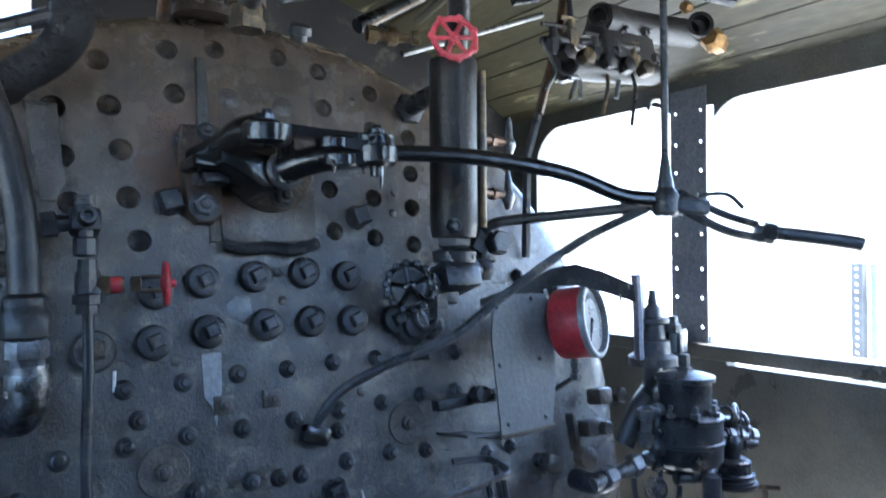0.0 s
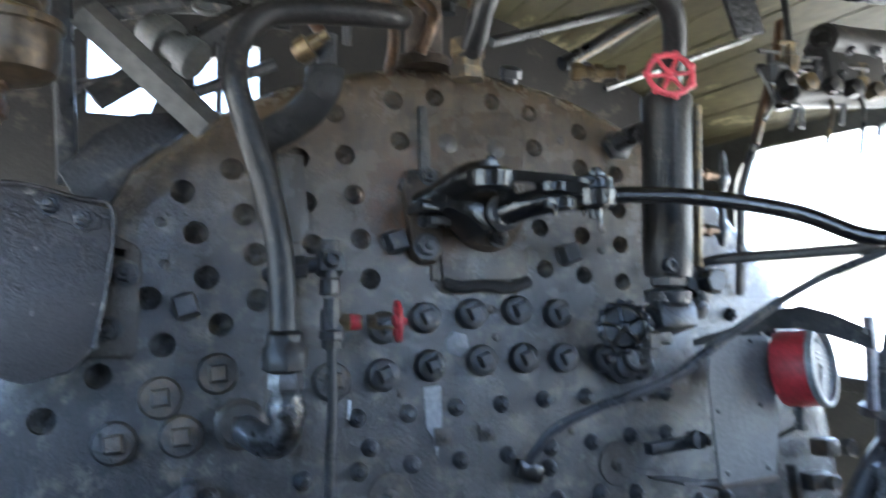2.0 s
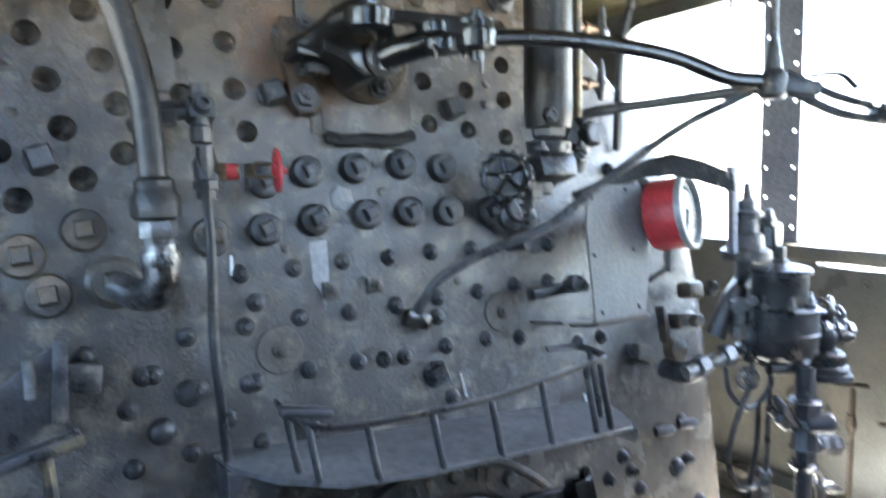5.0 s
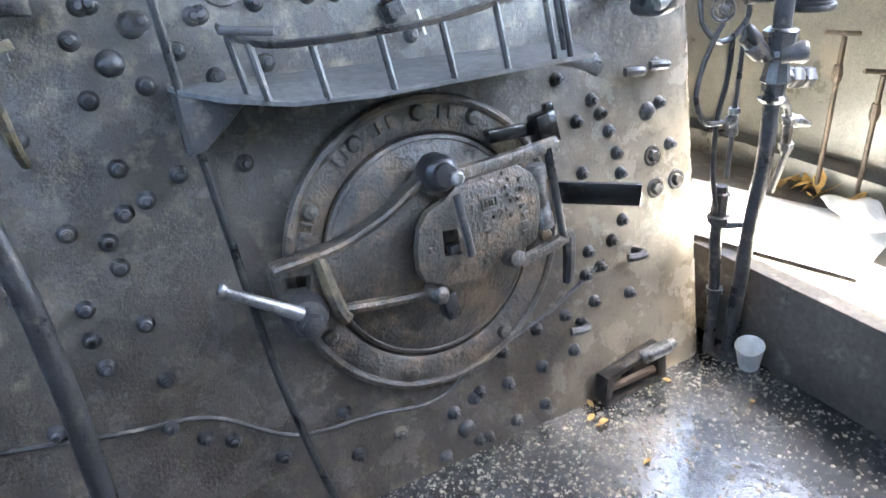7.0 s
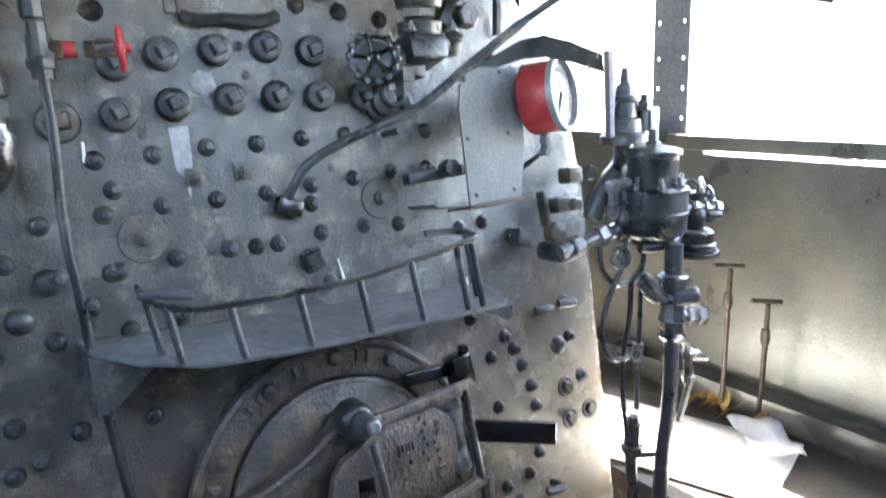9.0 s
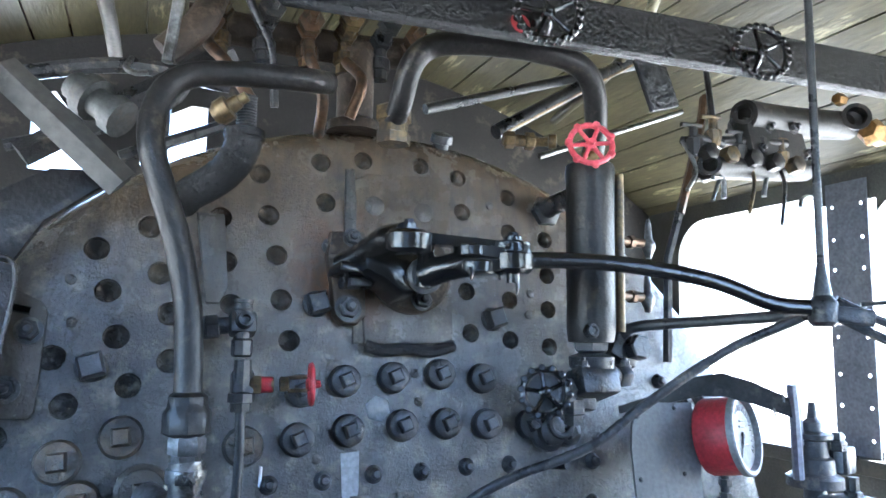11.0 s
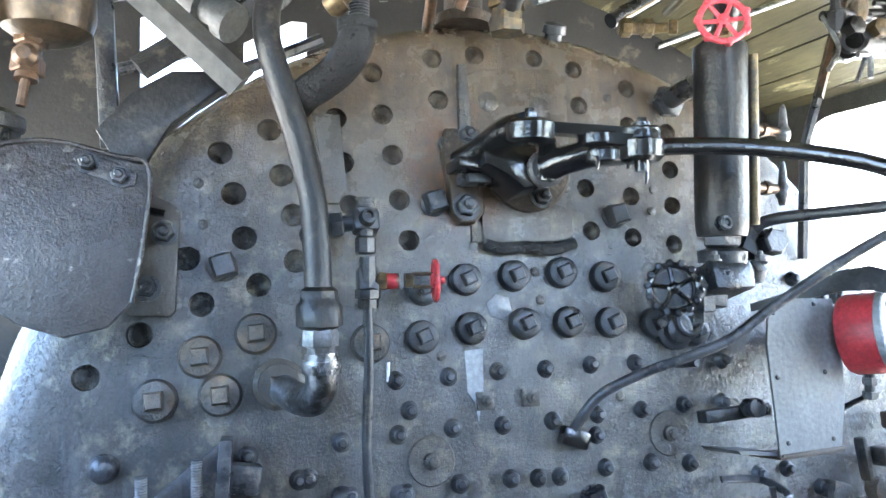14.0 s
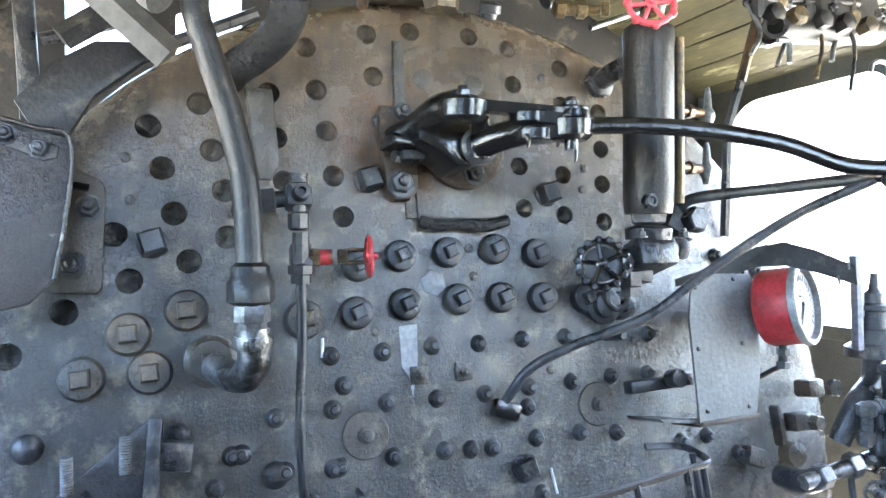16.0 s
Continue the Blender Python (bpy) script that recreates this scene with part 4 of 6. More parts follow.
lathe(bm, (0.52, -0.09, 1.285), OUT, [(0, 0.018), (0.03, 0.018), (0.032, 0.008)], 14)
tube(bm, [(0.42, -0.02, 1.372), (0.42, -0.09, 1.372)], 0.007, 8)
part("bracket", bm, IRON, gh)
bm = sheet(bm_(), [(0.455, 1.213), (0.54, 1.204), (0.54, 1.198), (0.465, 1.205)], -0.13, -0.02, "y")
part("foot_plate", bm, COVER, gh)
for p in ((0.56, 1.46), (0.655, 1.475), (0.552, 1.34), (0.66, 1.345), (0.558, 1.22), (0.66, 1.222)):
    part("screw", lathe(bm_(), (p[0], -0.142, p[1]), OUT, [(0, 0.005), (0.003, 0.004), (0.004, 0.001)], 8), IRON, gh)
pg = thing("pressure_gauge", (0.79, -0.19, 1.33), "round red pressure gauge with a pale rim and grey dial", "gauge")
GA = Vector((0.44, -0.898, 0.02)).normalized()
G0 = Vector((0.784, -0.195, 1.416)) - GA * 0.085
bm = lathe(bm_(), G0, GA, [(0, 0.05), (0.004, 0.075), (0.012, 0.079), (0.075, 0.079), (0.078, 0.076)], 40)
part("case", bm, RED, pg, "red painted case")
bm = lathe(bm_(), G0 + GA * 0.074, GA, [(0, 0.079), (0.002, 0.083), (0.013, 0.083), (0.016, 0.08), (0.016, 0.073), (0.004, 0.069), (0.002, 0.069)], 40)
part("rim", bm, GREY, pg, "pale grey rim")
# dial grey is darkened to hold the dimness of the deep-set face
dial = part("dial", lathe(bm_(), G0 + GA * 0.077, GA, [(0, 0.0685), (0.0015, 0.068)], 40), COVER, pg, "grey dial with pale marks, the dimness of its recess in the colour")
bm = bm_()
gs = GA.cross(Vector((0, 0, 1))).normalized()
gt = gs.cross(GA)
for i in range(22):
    a = radians(-130 + i * 260 / 21)
    o = gs * math.sin(a) + gt * math.cos(a)
    tube(bm, [G0 + GA * 0.0795 + o * 0.048, G0 + GA * 0.0795 + o * (0.060 if i % 3 else 0.063)], 0.0012, 6)
for w, h in ((0.03, 0.016), (0.02, 0.027), (0.034, -0.02)):
    tube(bm, [G0 + GA * 0.0795 + gt * h - gs * w / 2, G0 + GA * 0.0795 + gt * h + gs * w / 2], 0.002, 6)
part("mark", bm, GREY, dial)
bm = tube(bm_(), [G0 + GA * 0.081, G0 + GA * 0.081 + gs * 0.03 - gt * 0.045], (0.003, 0.001), 6)
lathe(bm, G0 + GA * 0.079, GA, [(0, 0.006), (0.004, 0.005), (0.005, 0.002)], 12)
part("needle", bm, IRON, dial)
bm = fitting(bm_(), G0 + GA * 0.04 - V * 0.08, G0 + GA * 0.04 - V * 0.125, 0.009, (0.3, 0.9))
tube(bm, [G0 + GA * 0.04 - V * 0.12, G0 - V * 0.14, (0.74, -0.05, 1.26), (0.74, 0.0, 1.26)], 0.006, 8)
part("stem", bm, IRON, pg)
bm = tube(bm_(), [G0, (0.72, 0.0, 1.42)], 0.02, 12)
part("mount", bm, IRON, pg)
vane = thing("bent_bracket", (0.60, -0.06, 1.50), "bent flat iron bracket with two holes at its end", "bracket")
bm = bm_()
path = [(0.585, -0.05, 1.478), (0.64, -0.12, 1.495), (0.69, -0.18, 1.515), (0.725, -0.215, 1.515), (0.765, -0.25, 1.495), (0.815, -0.29, 1.462)]
rows = []
for i, q in enumerate(path):
    h = (0.008, 0.012, 0.02, 0.024, 0.023, 0.019)[i]
    for d in (0, 0.005):
        rows.append((bm.verts.new((q[0] + d, q[1] + d, q[2] + h)), bm.verts.new((q[0] + d, q[1] + d, q[2] - h))))
for i in range(len(path) - 1):
    a, a2, b, b2 = rows[2 * i], rows[2 * i + 1], rows[2 * i + 2], rows[2 * i + 3]
    bm.faces.new((a[0], b[0], b[1], a[1]))
    bm.faces.new((a2[0], a2[1], b2[1], b2[0]))
    bm.faces.new((a[0], a2[0], b2[0], b[0]))
    bm.faces.new((a[1], b[1], b2[1], a2[1]))
part("arm", bm, PIPE, vane)
for p in ((0.806, -0.284, 1.482), (0.79, -0.272, 1.455)):
    part("eyelet", torus(bm_(), p, (0.7, -0.72, 0), 0.006, 0.0025, 14, 6), STEEL, vane)

# lubricator feed pipe with the bare steel elbow
fp = thing("steam_feed_pipe", (-0.349, 0, 1.37), "thick dark pipe running down the plate to a bare steel elbow", "pipe")
bm = tube(bm_(), [(-0.075, -0.16, 2.085), (-0.12, -0.20, 2.062), (-0.25, -0.2, 2.052), (-0.328, -0.2, 2.032), (-0.366, -0.2, 1.982), (-0.372, -0.2, 1.911), (-0.35, -0.19, 1.835), (-0.323, -0.175, 1.755), (-0.302, -0.165, 1.66), (-0.296, -0.16, 1.58), (-0.294, -0.16, 1.50)], 0.0215, 14)
part("pipe", bm, PIPE, fp, "dark bent pipe")
bm = lathe(bm_(), (-0.294, -0.16, 1.452), V, [(0, 0.026), (0.006, 0.036), (0.036, 0.036), (0.044, 0.03), (0.06, 0.029), (0.066, 0.022)], 8)
part("union", bm, PIPE, fp, "large union nut")
bm = lathe(bm_(), (-0.292, -0.155, 1.405), V, [(0, 0.022), (0.02, 0.022), (0.022, 0.028), (0.042, 0.028), (0.05, 0.024)], 6)
tube(bm, [(-0.291, -0.153, 1.415), (-0.290, -0.15, 1.385), (-0.292, -0.142, 1.358), (-0.303, -0.115, 1.343), (-0.323, -0.075, 1.347), (-0.342, -0.03, 1.362)], 0.0255, 16)
lathe(bm, (-0.2905, -0.1515, 1.385), V, [(0, 0.030), (0.012, 0.031), (0.02, 0.030)], 20)
part("elbow", bm, CHROME, fp, "bare bright steel elbow")
bm = lathe(bm_(), (-0.349, 0.003, 1.37), OUT, [(0, 0.046), (0.012, 0.044), (0.018, 0.036), (0.035, 0.034)], 24)
part("boss", bm, PLATE, fp, "scaly round boss")

# try-cock valve with red wheel, and the thin rod below it
tv = thing("try_valve", (-0.207, -0.1, 1.5), "small brass valve with a red handwheel on a thin upright pipe", "valve")
bm = lathe(bm_(), (-0.2085, -0.108, 1.618), V, [(0, 0.016), (0.04, 0.016), (0.041, 0.013), (0.0415, 0.016), (0.046, 0.016), (0.0465, 0.0145), (0.052, 0.0145), (0.0525, 0.016), (0.058, 0.016), (0.0585, 0.014)], 16)
lathe(bm, (-0.2085, -0.10, 1.58), V, [(0, 0.014), (0.004, 0.018), (0.028, 0.018), (0.032, 0.014), (0.06, 0.014)], 8)
block(bm, (-0.2085, -0.105, 1.635), (0.045, 0.04, 0.04), (-9, 0, 0), 0.008)
lathe(bm, (-0.2085, -0.12, 1.637), OUT, [(0, 0.015), (0.015, 0.014), (0.03, 0.012), (0.031, 0.007), (0.022, 0.006)], 14)
fitting(bm, (-0.262, -0.10, 1.63), (-0.22, -0.103, 1.635), 0.014, (0.1,), 1.5)
tube(bm, [(-0.30, -0.02, 1.628), (-0.258, -0.10, 1.63)], 0.016, 10)
part("upper_cock", bm, IRON, tv, "grimy dark cock with a threaded top")
bm = lathe(bm_(), (-0.207, -0.10, 1.49), V, [(0, 0.017), (0.014, 0.017), (0.016, 0.022), (0.03, 0.022), (0.034, 0.015), (0.085, 0.014)], 8)
block(bm, (-0.206, -0.10, 1.535), (0.036, 0.034, 0.045), (-9, 0, 0), 0.006)
part("valve_body", bm, IRON, tv)
bm = fitting(bm_(), (-0.19, -0.105, 1.533), (-0.155, -0.11, 1.533), 0.012, (0.15,), 1.35)
lathe(bm, (-0.146, -0.112, 1.533), (1, -0.1, 0), [(0, 0.009), (0.001, 0.0135), (0.014, 0.0135), (0.016, 0.009)], 6)
for s in (-0.011, 0.011):
    tube(bm, [(-0.132, -0.113, 1.533 + s), (-0.10, -0.117, 1.533 + s)], 0.0035, 8)
part("bonnet", bm, BRASS, tv, "brass bonnet and yoke")
part("collar", lathe(bm_(), (-0.178, -0.106, 1.533), (1, -0.1, 0), [(0, 0.0125), (0.002, 0.0135), (0.02, 0.0135), (0.022, 0.012)], 14), RED, tv, "red painted collar")
handwheel("handwheel", (-0.093, -0.118, 1.532), (1, -0.14, 0), 0.033, RED, tv, "bright red handwheel", 5, 0.0045, 0)
bm = tube(bm_(), [(-0.207, -0.10, 1.50), (-0.207, -0.095, 1.40), (-0.213, -0.085, 1.26), (-0.208, -0.075, 1.15), (-0.203, -0.065, 1.05), (-0.194, -0.06, 0.94), (-0.171, -0.055, 0.65), (-0.155, -0.055, 0.48), (-0.12, -0.055, 0.26), (-0.09, -0.055, 0.12)], 0.0085, 10)
part("drain_rod", bm, IRON, tv, "thin dark pipe running down the plate")

# tool tray with its rail
tray = thing("tool_tray", (0.2, 0, 1.03), "dusty iron shelf with a rail, fixed above the fire door", "shelf")
out = [(-0.215, 0.0, 1.062), (-0.205, -0.10, 1.055), (-0.15, -0.17, 1.036), (-0.05, -0.195, 1.013), (0.09, -0.20, 1.002), (0.27, -0.208, 1.0), (0.484, -0.215, 0.998), (0.555, -0.20, 0.994), (0.612, -0.11, 0.998), (0.645, 0.0, 1.012)]
bm = bm_()
top = [bm.verts.new(q) for q in out]
low = [bm.verts.new((x, y * 0.985, z - 0.008)) for x, y, z in out]
core = bm.verts.new((0.2, -0.06, 1.025)), bm.verts.new((0.2, -0.06, 1.015))
for i in range(len(out) - 1):
    bm.faces.new((top[i], low[i], low[i + 1], top[i + 1]))
    bm.faces.new((top[i], top[i + 1], core[0]))
    bm.faces.new((low[i + 1], low[i], core[1]))
bm.faces.new((top[-1], top[0], core[0]))
part("tray_plate", bm, DUST, tray, "dusty shelf plate")
bm = sheet(bm_(), [(-0.215, 1.05), (-0.11, 1.018), (-0.15, 0.985), (-0.19, 0.955), (-0.215, 0.95)], -0.11, -0.02, "y", 0.004)
part("gusset", bm, IRON, tray, "dark gusset under the shelf end")
bm = sheet(bm_(), [(0.47, 0.988), (0.60, 0.99), (0.612, 0.975), (0.612, 0.95), (0.598, 0.942), (0.57, 0.958), (0.53, 0.972)], -0.15, -0.14, "y", 0.003)
part("end_lug", bm, IRON, tray)
bm = tube(bm_(), [(-0.125, -0.10, 1.145), (-0.112, -0.18, 1.122), (-0.05, -0.20, 1.104), (0.107, -0.203, 1.100), (0.233, -0.205, 1.104), (0.345, -0.205, 1.117), (0.453, -0.205, 1.132), (0.50, -0.20, 1.138), (0.54, -0.12, 1.142), (0.555, -0.05, 1.145), (0.48, -0.04, 1.15)], 0.0075, 8, 0.55)
part("rail", bm, IRON, tray, "worn flat rail")
part("rail_lug", block(bm_(), (-0.095, -0.165, 1.132), (0.085, 0.035, 0.014), (0, 10, -8), 0.004), IRON, tray, "flat lug at the rail end")
for x, y, z0, z1 in ((-0.122, -0.15, 1.035, 1.130), (-0.10, -0.188, 1.022, 1.114), (-0.002, -0.192, 1.005, 1.099), (0.116, -0.196, 1.0, 1.101), (0.232, -0.20, 0.998, 1.105), (0.342, -0.203, 0.998, 1.117), (0.448, -0.203, 0.997, 1.132), (0.488, -0.198, 0.995, 1.137), (0.53, -0.12, 1.005, 1.142)):
    part("rail_post", tube(bm_(), [(x + 0.012, y, z0), (x, y, z1)], 0.0068, 8), IRON, tray)

# fire door
fd = thing("fire_door", (0.225, -0.01, 0.335), "heavy round cast-iron fire door with hinge arm and latch plate, shut", "fire door")
F0 = Vector((0.225, 0, 0.645))
bm = lathe(bm_(), F0 + Vector((0, 0.005, 0)), OUT, [(0, 0.318), (0.022, 0.316), (0.034, 0.305), (0.036, 0.262), (0.030, 0.248), (0.012, 0.244), (0.004, 0.10)], 72)
torus(bm, F0 + Vector((0, -0.026, 0)), OUT, 0.312, 0.011, 72, 8)
part("door_ring", bm, DOOR, fd, "broad cast ring round the door opening")
for a in (205, 250, 300, 350, 62, 88, 118, 150, 172):
    a = radians(a)
    bm = lathe(bm_(), F0 + Vector((0.286 * math.cos(a), -0.028, 0.286 * math.sin(a))), OUT, [(0, 0.018), (0.008, 0.017), (0.014, 0.013), (0.016, 0.005)], 14)
    part("ring_bolt", bm, DOOR, fd)
bm = bm_()
for i, a in enumerate((128, 122, 106, 100, 78, 72, 155, 160, 165)):
    a = radians(a)
    p = F0 + Vector((0.284 * math.cos(a), -0.032, 0.284 * math.sin(a)))
    block(bm, p, (0.018 if i % 2 else 0.007, 0.008, 0.026), (0, 90 - math.degrees(a), 0), 0.002)
part("raised_mark", bm, DOOR, fd, "worn raised casting marks")
bm = lathe(bm_(), F0 + Vector((0, -0.008, 0)), OUT, [(0, 0.24), (0.012, 0.24), (0.022, 0.232), (0.03, 0.20), (0.042, 0.14), (0.05, 0.06), (0.052, 0.005)], 64)
torus(bm, F0 + Vector((0, -0.022, 0)), OUT, 0.232, 0.010, 64, 8)
part("door_disc", bm, DOOR, fd, "domed cast door")
ARM = [(-0.133, 0.704), (-0.122, 0.720), (-0.06, 0.724), (-0.001, 0.729), (0.059, 0.744), (0.12, 0.770), (0.18, 0.806), (0.214, 0.836), (0.25, 0.832), (0.245, 0.76), (0.205, 0.70), (0.188, 0.62), (0.185, 0.565), (0.114, 0.575), (0.05, 0.583), (-0.003, 0.594), (-0.03, 0.565), (-0.06, 0.558), (-0.12, 0.60), (-0.131, 0.663)]
arm = part("hinge_arm", sheet(bm_(), ARM, -0.085, -0.055, "y", 0.006), DOOR, fd, "cast hinge arm with a slotted knuckle")
hole = sheet(bm_(), [(-0.114, 0.692), (-0.058, 0.684), (-0.066, 0.652), (-0.116, 0.662)], -0.12, -0.03, "y")
bmesh.ops.translate(hole, verts=hole.verts, vec=-ORIGIN[arm])
arm.parent = None
cut(arm, hole)
arm.parent = fd
bm = tube(bm_(), [(-0.128, -0.089, 0.711), (-0.06, -0.09, 0.716), (-0.001, -0.09, 0.722), (0.059, -0.09, 0.738), (0.12, -0.09, 0.763), (0.18, -0.09, 0.798), (0.225, -0.10, 0.832)], 0.010, 8)
part("arm_rib", bm, DOOR, fd, "raised upper rib of the arm")
bm = tube(bm_(), [(-0.005, -0.088, 0.596), (0.05, -0.09, 0.588), (0.114, -0.09, 0.580), (0.185, -0.092, 0.574)], 0.012, 8)
part("arm_rib", bm, DOOR, fd, "raised lower rib of the arm")
bm = tube(bm_(), [(-0.04, -0.088, 0.716), (-0.035, -0.094, 0.69), (-0.029, -0.096, 0.643), (-0.019, -0.094, 0.60), (-0.008, -0.088, 0.578)], (0.011, 0.016), 8, 1.2)
part("arm_rib", bm, CRUST, fd, "cross rib crusted with ochre dirt")
bm = lathe(bm_(), (-0.082, -0.06, 0.612), (-0.1, -1, -0.1), [(0, 0.047), (0.03, 0.045), (0.05, 0.038), (0.053, 0.028), (0.06, 0.028), (0.075, 0.024), (0.078, 0.014), (0.09, 0.013), (0.092, 0.008)], 18)
nut(bm, (-0.085, -0.135, 0.605), (-0.1, -1, -0.1), 0.022, 0.014)
part("pivot_boss", bm, IRON, fd, "round pivot boss with its nut")
bm = tube(bm_(), [(-0.10, -0.125, 0.628), (-0.17, -0.13, 0.678), (-0.228, -0.13, 0.719)], (0.014, 0.009), 12)
lathe(bm, (-0.221, -0.13, 0.714), (-0.82, 0, 0.58), [(0, 0.009), (0.004, 0.012), (0.010, 0.012), (0.014, 0.008)], 12)
part("door_handle", bm, STEEL, fd, "worn bare handle bar")
LATCH = [(0.218, 0.765), (0.182, 0.752), (0.160, 0.725), (0.147, 0.68), (0.145, 0.64), (0.155, 0.612), (0.207, 0.591), (0.272, 0.585), (0.316, 0.612), (0.385, 0.613), (0.423, 0.63), (0.437, 0.67), (0.445, 0.714), (0.442, 0.75), (0.428, 0.775), (0.392, 0.802), (0.269, 0.802)]
lp = part("latch_plate", sheet(bm_(), LATCH, -0.128, -0.108, "y", 0.004), DOOR, fd, "cast plate with raised worn marks")
hole = sheet(bm_(), [(0.204, 0.654), (0.242, 0.649), (0.241, 0.703), (0.206, 0.707)], -0.16, -0.09, "y")
lathe(hole, (0.325, -0.16, 0.705), (0, 1, 0), [(0, 0.0045), (0.07, 0.0045)], 10)
bmesh.ops.translate(hole, verts=hole.verts, vec=-ORIGIN[lp])
lp.parent = None
cut(lp, hole)
lp.parent = fd
# black backing sheet gives the square hole its shade
part("hole_back", sheet(bm_(), [(0.19, 0.64), (0.255, 0.635), (0.255, 0.715), (0.192, 0.72)], -0.096, -0.087, "y"), TAR, fd, "black sheet added as the shade inside the square hole")
part("key_stub", block(bm_(), (0.226, -0.122, 0.665), (0.022, 0.03, 0.018), (0, -4, 0), 0.003), IRON, fd)
bm = bm_()
random.seed(5)
for i in range(7):
    block(bm, (0.395 + random.uniform(-0.006, 0.006), -0.130, 0.655 + 0.019 * i), (random.uniform(0.010, 0.018), 0.006, 0.009), (0, -6, 0), 0.001)
    block(bm, (0.365 + random.uniform(-0.006, 0.006), -0.130, 0.70 + 0.015 * i), (random.uniform(0.005, 0.010), 0.006, 0.008), (0, -6, 0), 0.001)
for x, z, w, h in ((0.318, 0.747, 0.036, 0.004), (0.318, 0.727, 0.036, 0.004), (0.302, 0.737, 0.004, 0.022), (0.335, 0.737, 0.004, 0.022), (0.312, 0.737, 0.005, 0.012), (0.32, 0.737, 0.004, 0.012), (0.327, 0.737, 0.005, 0.012), (0.175, 0.675, 0.008, 0.012), (0.312, 0.678, 0.016, 0.006)):
    block(bm, (x, -0.130, z), (w, 0.006, h), (0, -4, 0), 0.001)
part("raised_mark", bm, DOOR, lp)
part("spring_rod", tube(bm_(), [(0.240, -0.145, 0.775), (0.250, -0.146, 0.70), (0.257, -0.143, 0.645)], 0.0085, 10), IRON, fd)
bm = lathe(bm_(), (0.226, -0.085, 0.82), (-0.05, -1, 0), [(0, 0.038), (0.04, 0.037), (0.052, 0.030), (0.055, 0.024), (0.068, 0.022)], 18)
part("hub", bm, IRON, fd, "dark round hub of the latch")
bm = lathe(bm_(), (0.240, -0.15, 0.812), (-0.05, -1, 0), [(0, 0.015), (0.014, 0.015), (0.018, 0.010)], 8)
part("hub_nut", bm, STEEL, fd, "worn pale nut on the hub")
part("latch_bar", tube(bm_(), [(0.238, -0.132, 0.812), (0.36, -0.13, 0.815), (0.495, -0.127, 0.822)], 0.016, 8, 0.7, 1), DOOR, fd, "upper bar of the latch frame")
part("latch_bar", tube(bm_(), [(0.372, -0.132, 0.592), (0.44, -0.13, 0.603), (0.515, -0.127, 0.618)], 0.015, 8, 0.8, 1), DOOR, fd, "lower bar of the latch frame")
part("latch_pin", tube(bm_(), [(0.470, -0.13, 0.818), (0.480, -0.13, 0.72), (0.490, -0.13, 0.612)], 0.0095, 10), IRON, fd)
bm = lathe(bm_(), (0.448, -0.112, 0.785), (0.06, 0, -1), [(0, 0.018), (0.004, 0.022), (0.03, 0.022), (0.034, 0.019), (0.108, 0.019), (0.112, 0.022), (0.138, 0.022), (0.142, 0.018)], 16)
part("roller", bm, STEEL, fd, "worn roller in the latch frame")
bm = tube(bm_(), [(0.508, -0.125, 0.615), (0.506, -0.122, 0.567), (0.498, -0.12, 0.505)], (0.016, 0.013), 8)
part("latch_tail", bm, IRON, fd)
bm = lathe(bm_(), (0.362, -0.11, 0.604), (-0.1, -1, 0.15), [(0, 0.022), (0.03, 0.020), (0.045, 0.017), (0.047, 0.009)], 14)
part("stop_pin", bm, DOOR, fd)
bm = lathe(bm_(), (0.185, -0.08, 0.573), (-0.05, -1, 0.05), [(0, 0.024), (0.04, 0.022), (0.055, 0.016), (0.06, 0.008)], 14)
part("stop_pin", bm, DOOR, fd)
part("lower_lug", block(bm_(), (0.214, -0.085, 0.535), (0.032, 0.05, 0.06), (0, -8, 0), 0.007), IRON, fd)
bm = block(bm_(), (0.493, -0.09, 0.850), (0.05, 0.045, 0.07), (0, -8, 0), 0.006)
block(bm, (0.505, -0.095, 0.892), (0.02, 0.02, 0.022), (0, -8, 0), 0.003)
block(bm, (0.42, -0.075, 0.856), (0.12, 0.03, 0.028), (0, 2, 0), 0.005)
part("catch", bm, GREASE, fd, "black catch block")
part("pull_bar", block(bm_(), (0.592, -0.132, 0.690), (0.180, 0.016, 0.050), (0, 7, -39), 0.003), GREASE, fd, "flat black pull bar")

# left side: shield, bracket plate, gusset and braces
sh = thing("heat_shield", (-0.66, -0.12, 1.45), "rough black sheet shield with a rounded lower edge", "shield")
S = [(-0.83, 1.72), (-0.77, 1.742), (-0.70, 1.748), (-0.64, 1.742), (-0.595, 1.725), (-0.548, 1.712), (-0.550, 1.65), (-0.556, 1.57), (-0.57, 1.50), (-0.60, 1.466), (-0.66, 1.452), (-0.72, 1.472), (-0.775, 1.515), (-0.83, 1.60)]
part("shield_sheet", sheet(bm_(), S, -0.135, -0.125, "y", 0.003), SHIELD, sh, "rough black-painted sheet")
bm = tube(bm_(), [(-0.83, -0.14, 1.722), (-0.70, -0.14, 1.748), (-0.60, -0.14, 1.728), (-0.549, -0.14, 1.71), (-0.553, -0.14, 1.60), (-0.568, -0.14, 1.50)], 0.0035, 8)
part("bead", bm, SHIELD, sh)
part("tab", sheet(bm_(), [(-0.655, 1.722), (-0.64, 1.735), (-0.60, 1.718), (-0.565, 1.70), (-0.567, 1.682), (-0.585, 1.677), (-0.645, 1.703)], -0.139, -0.135, "y", 0.002), SHIELD, sh)
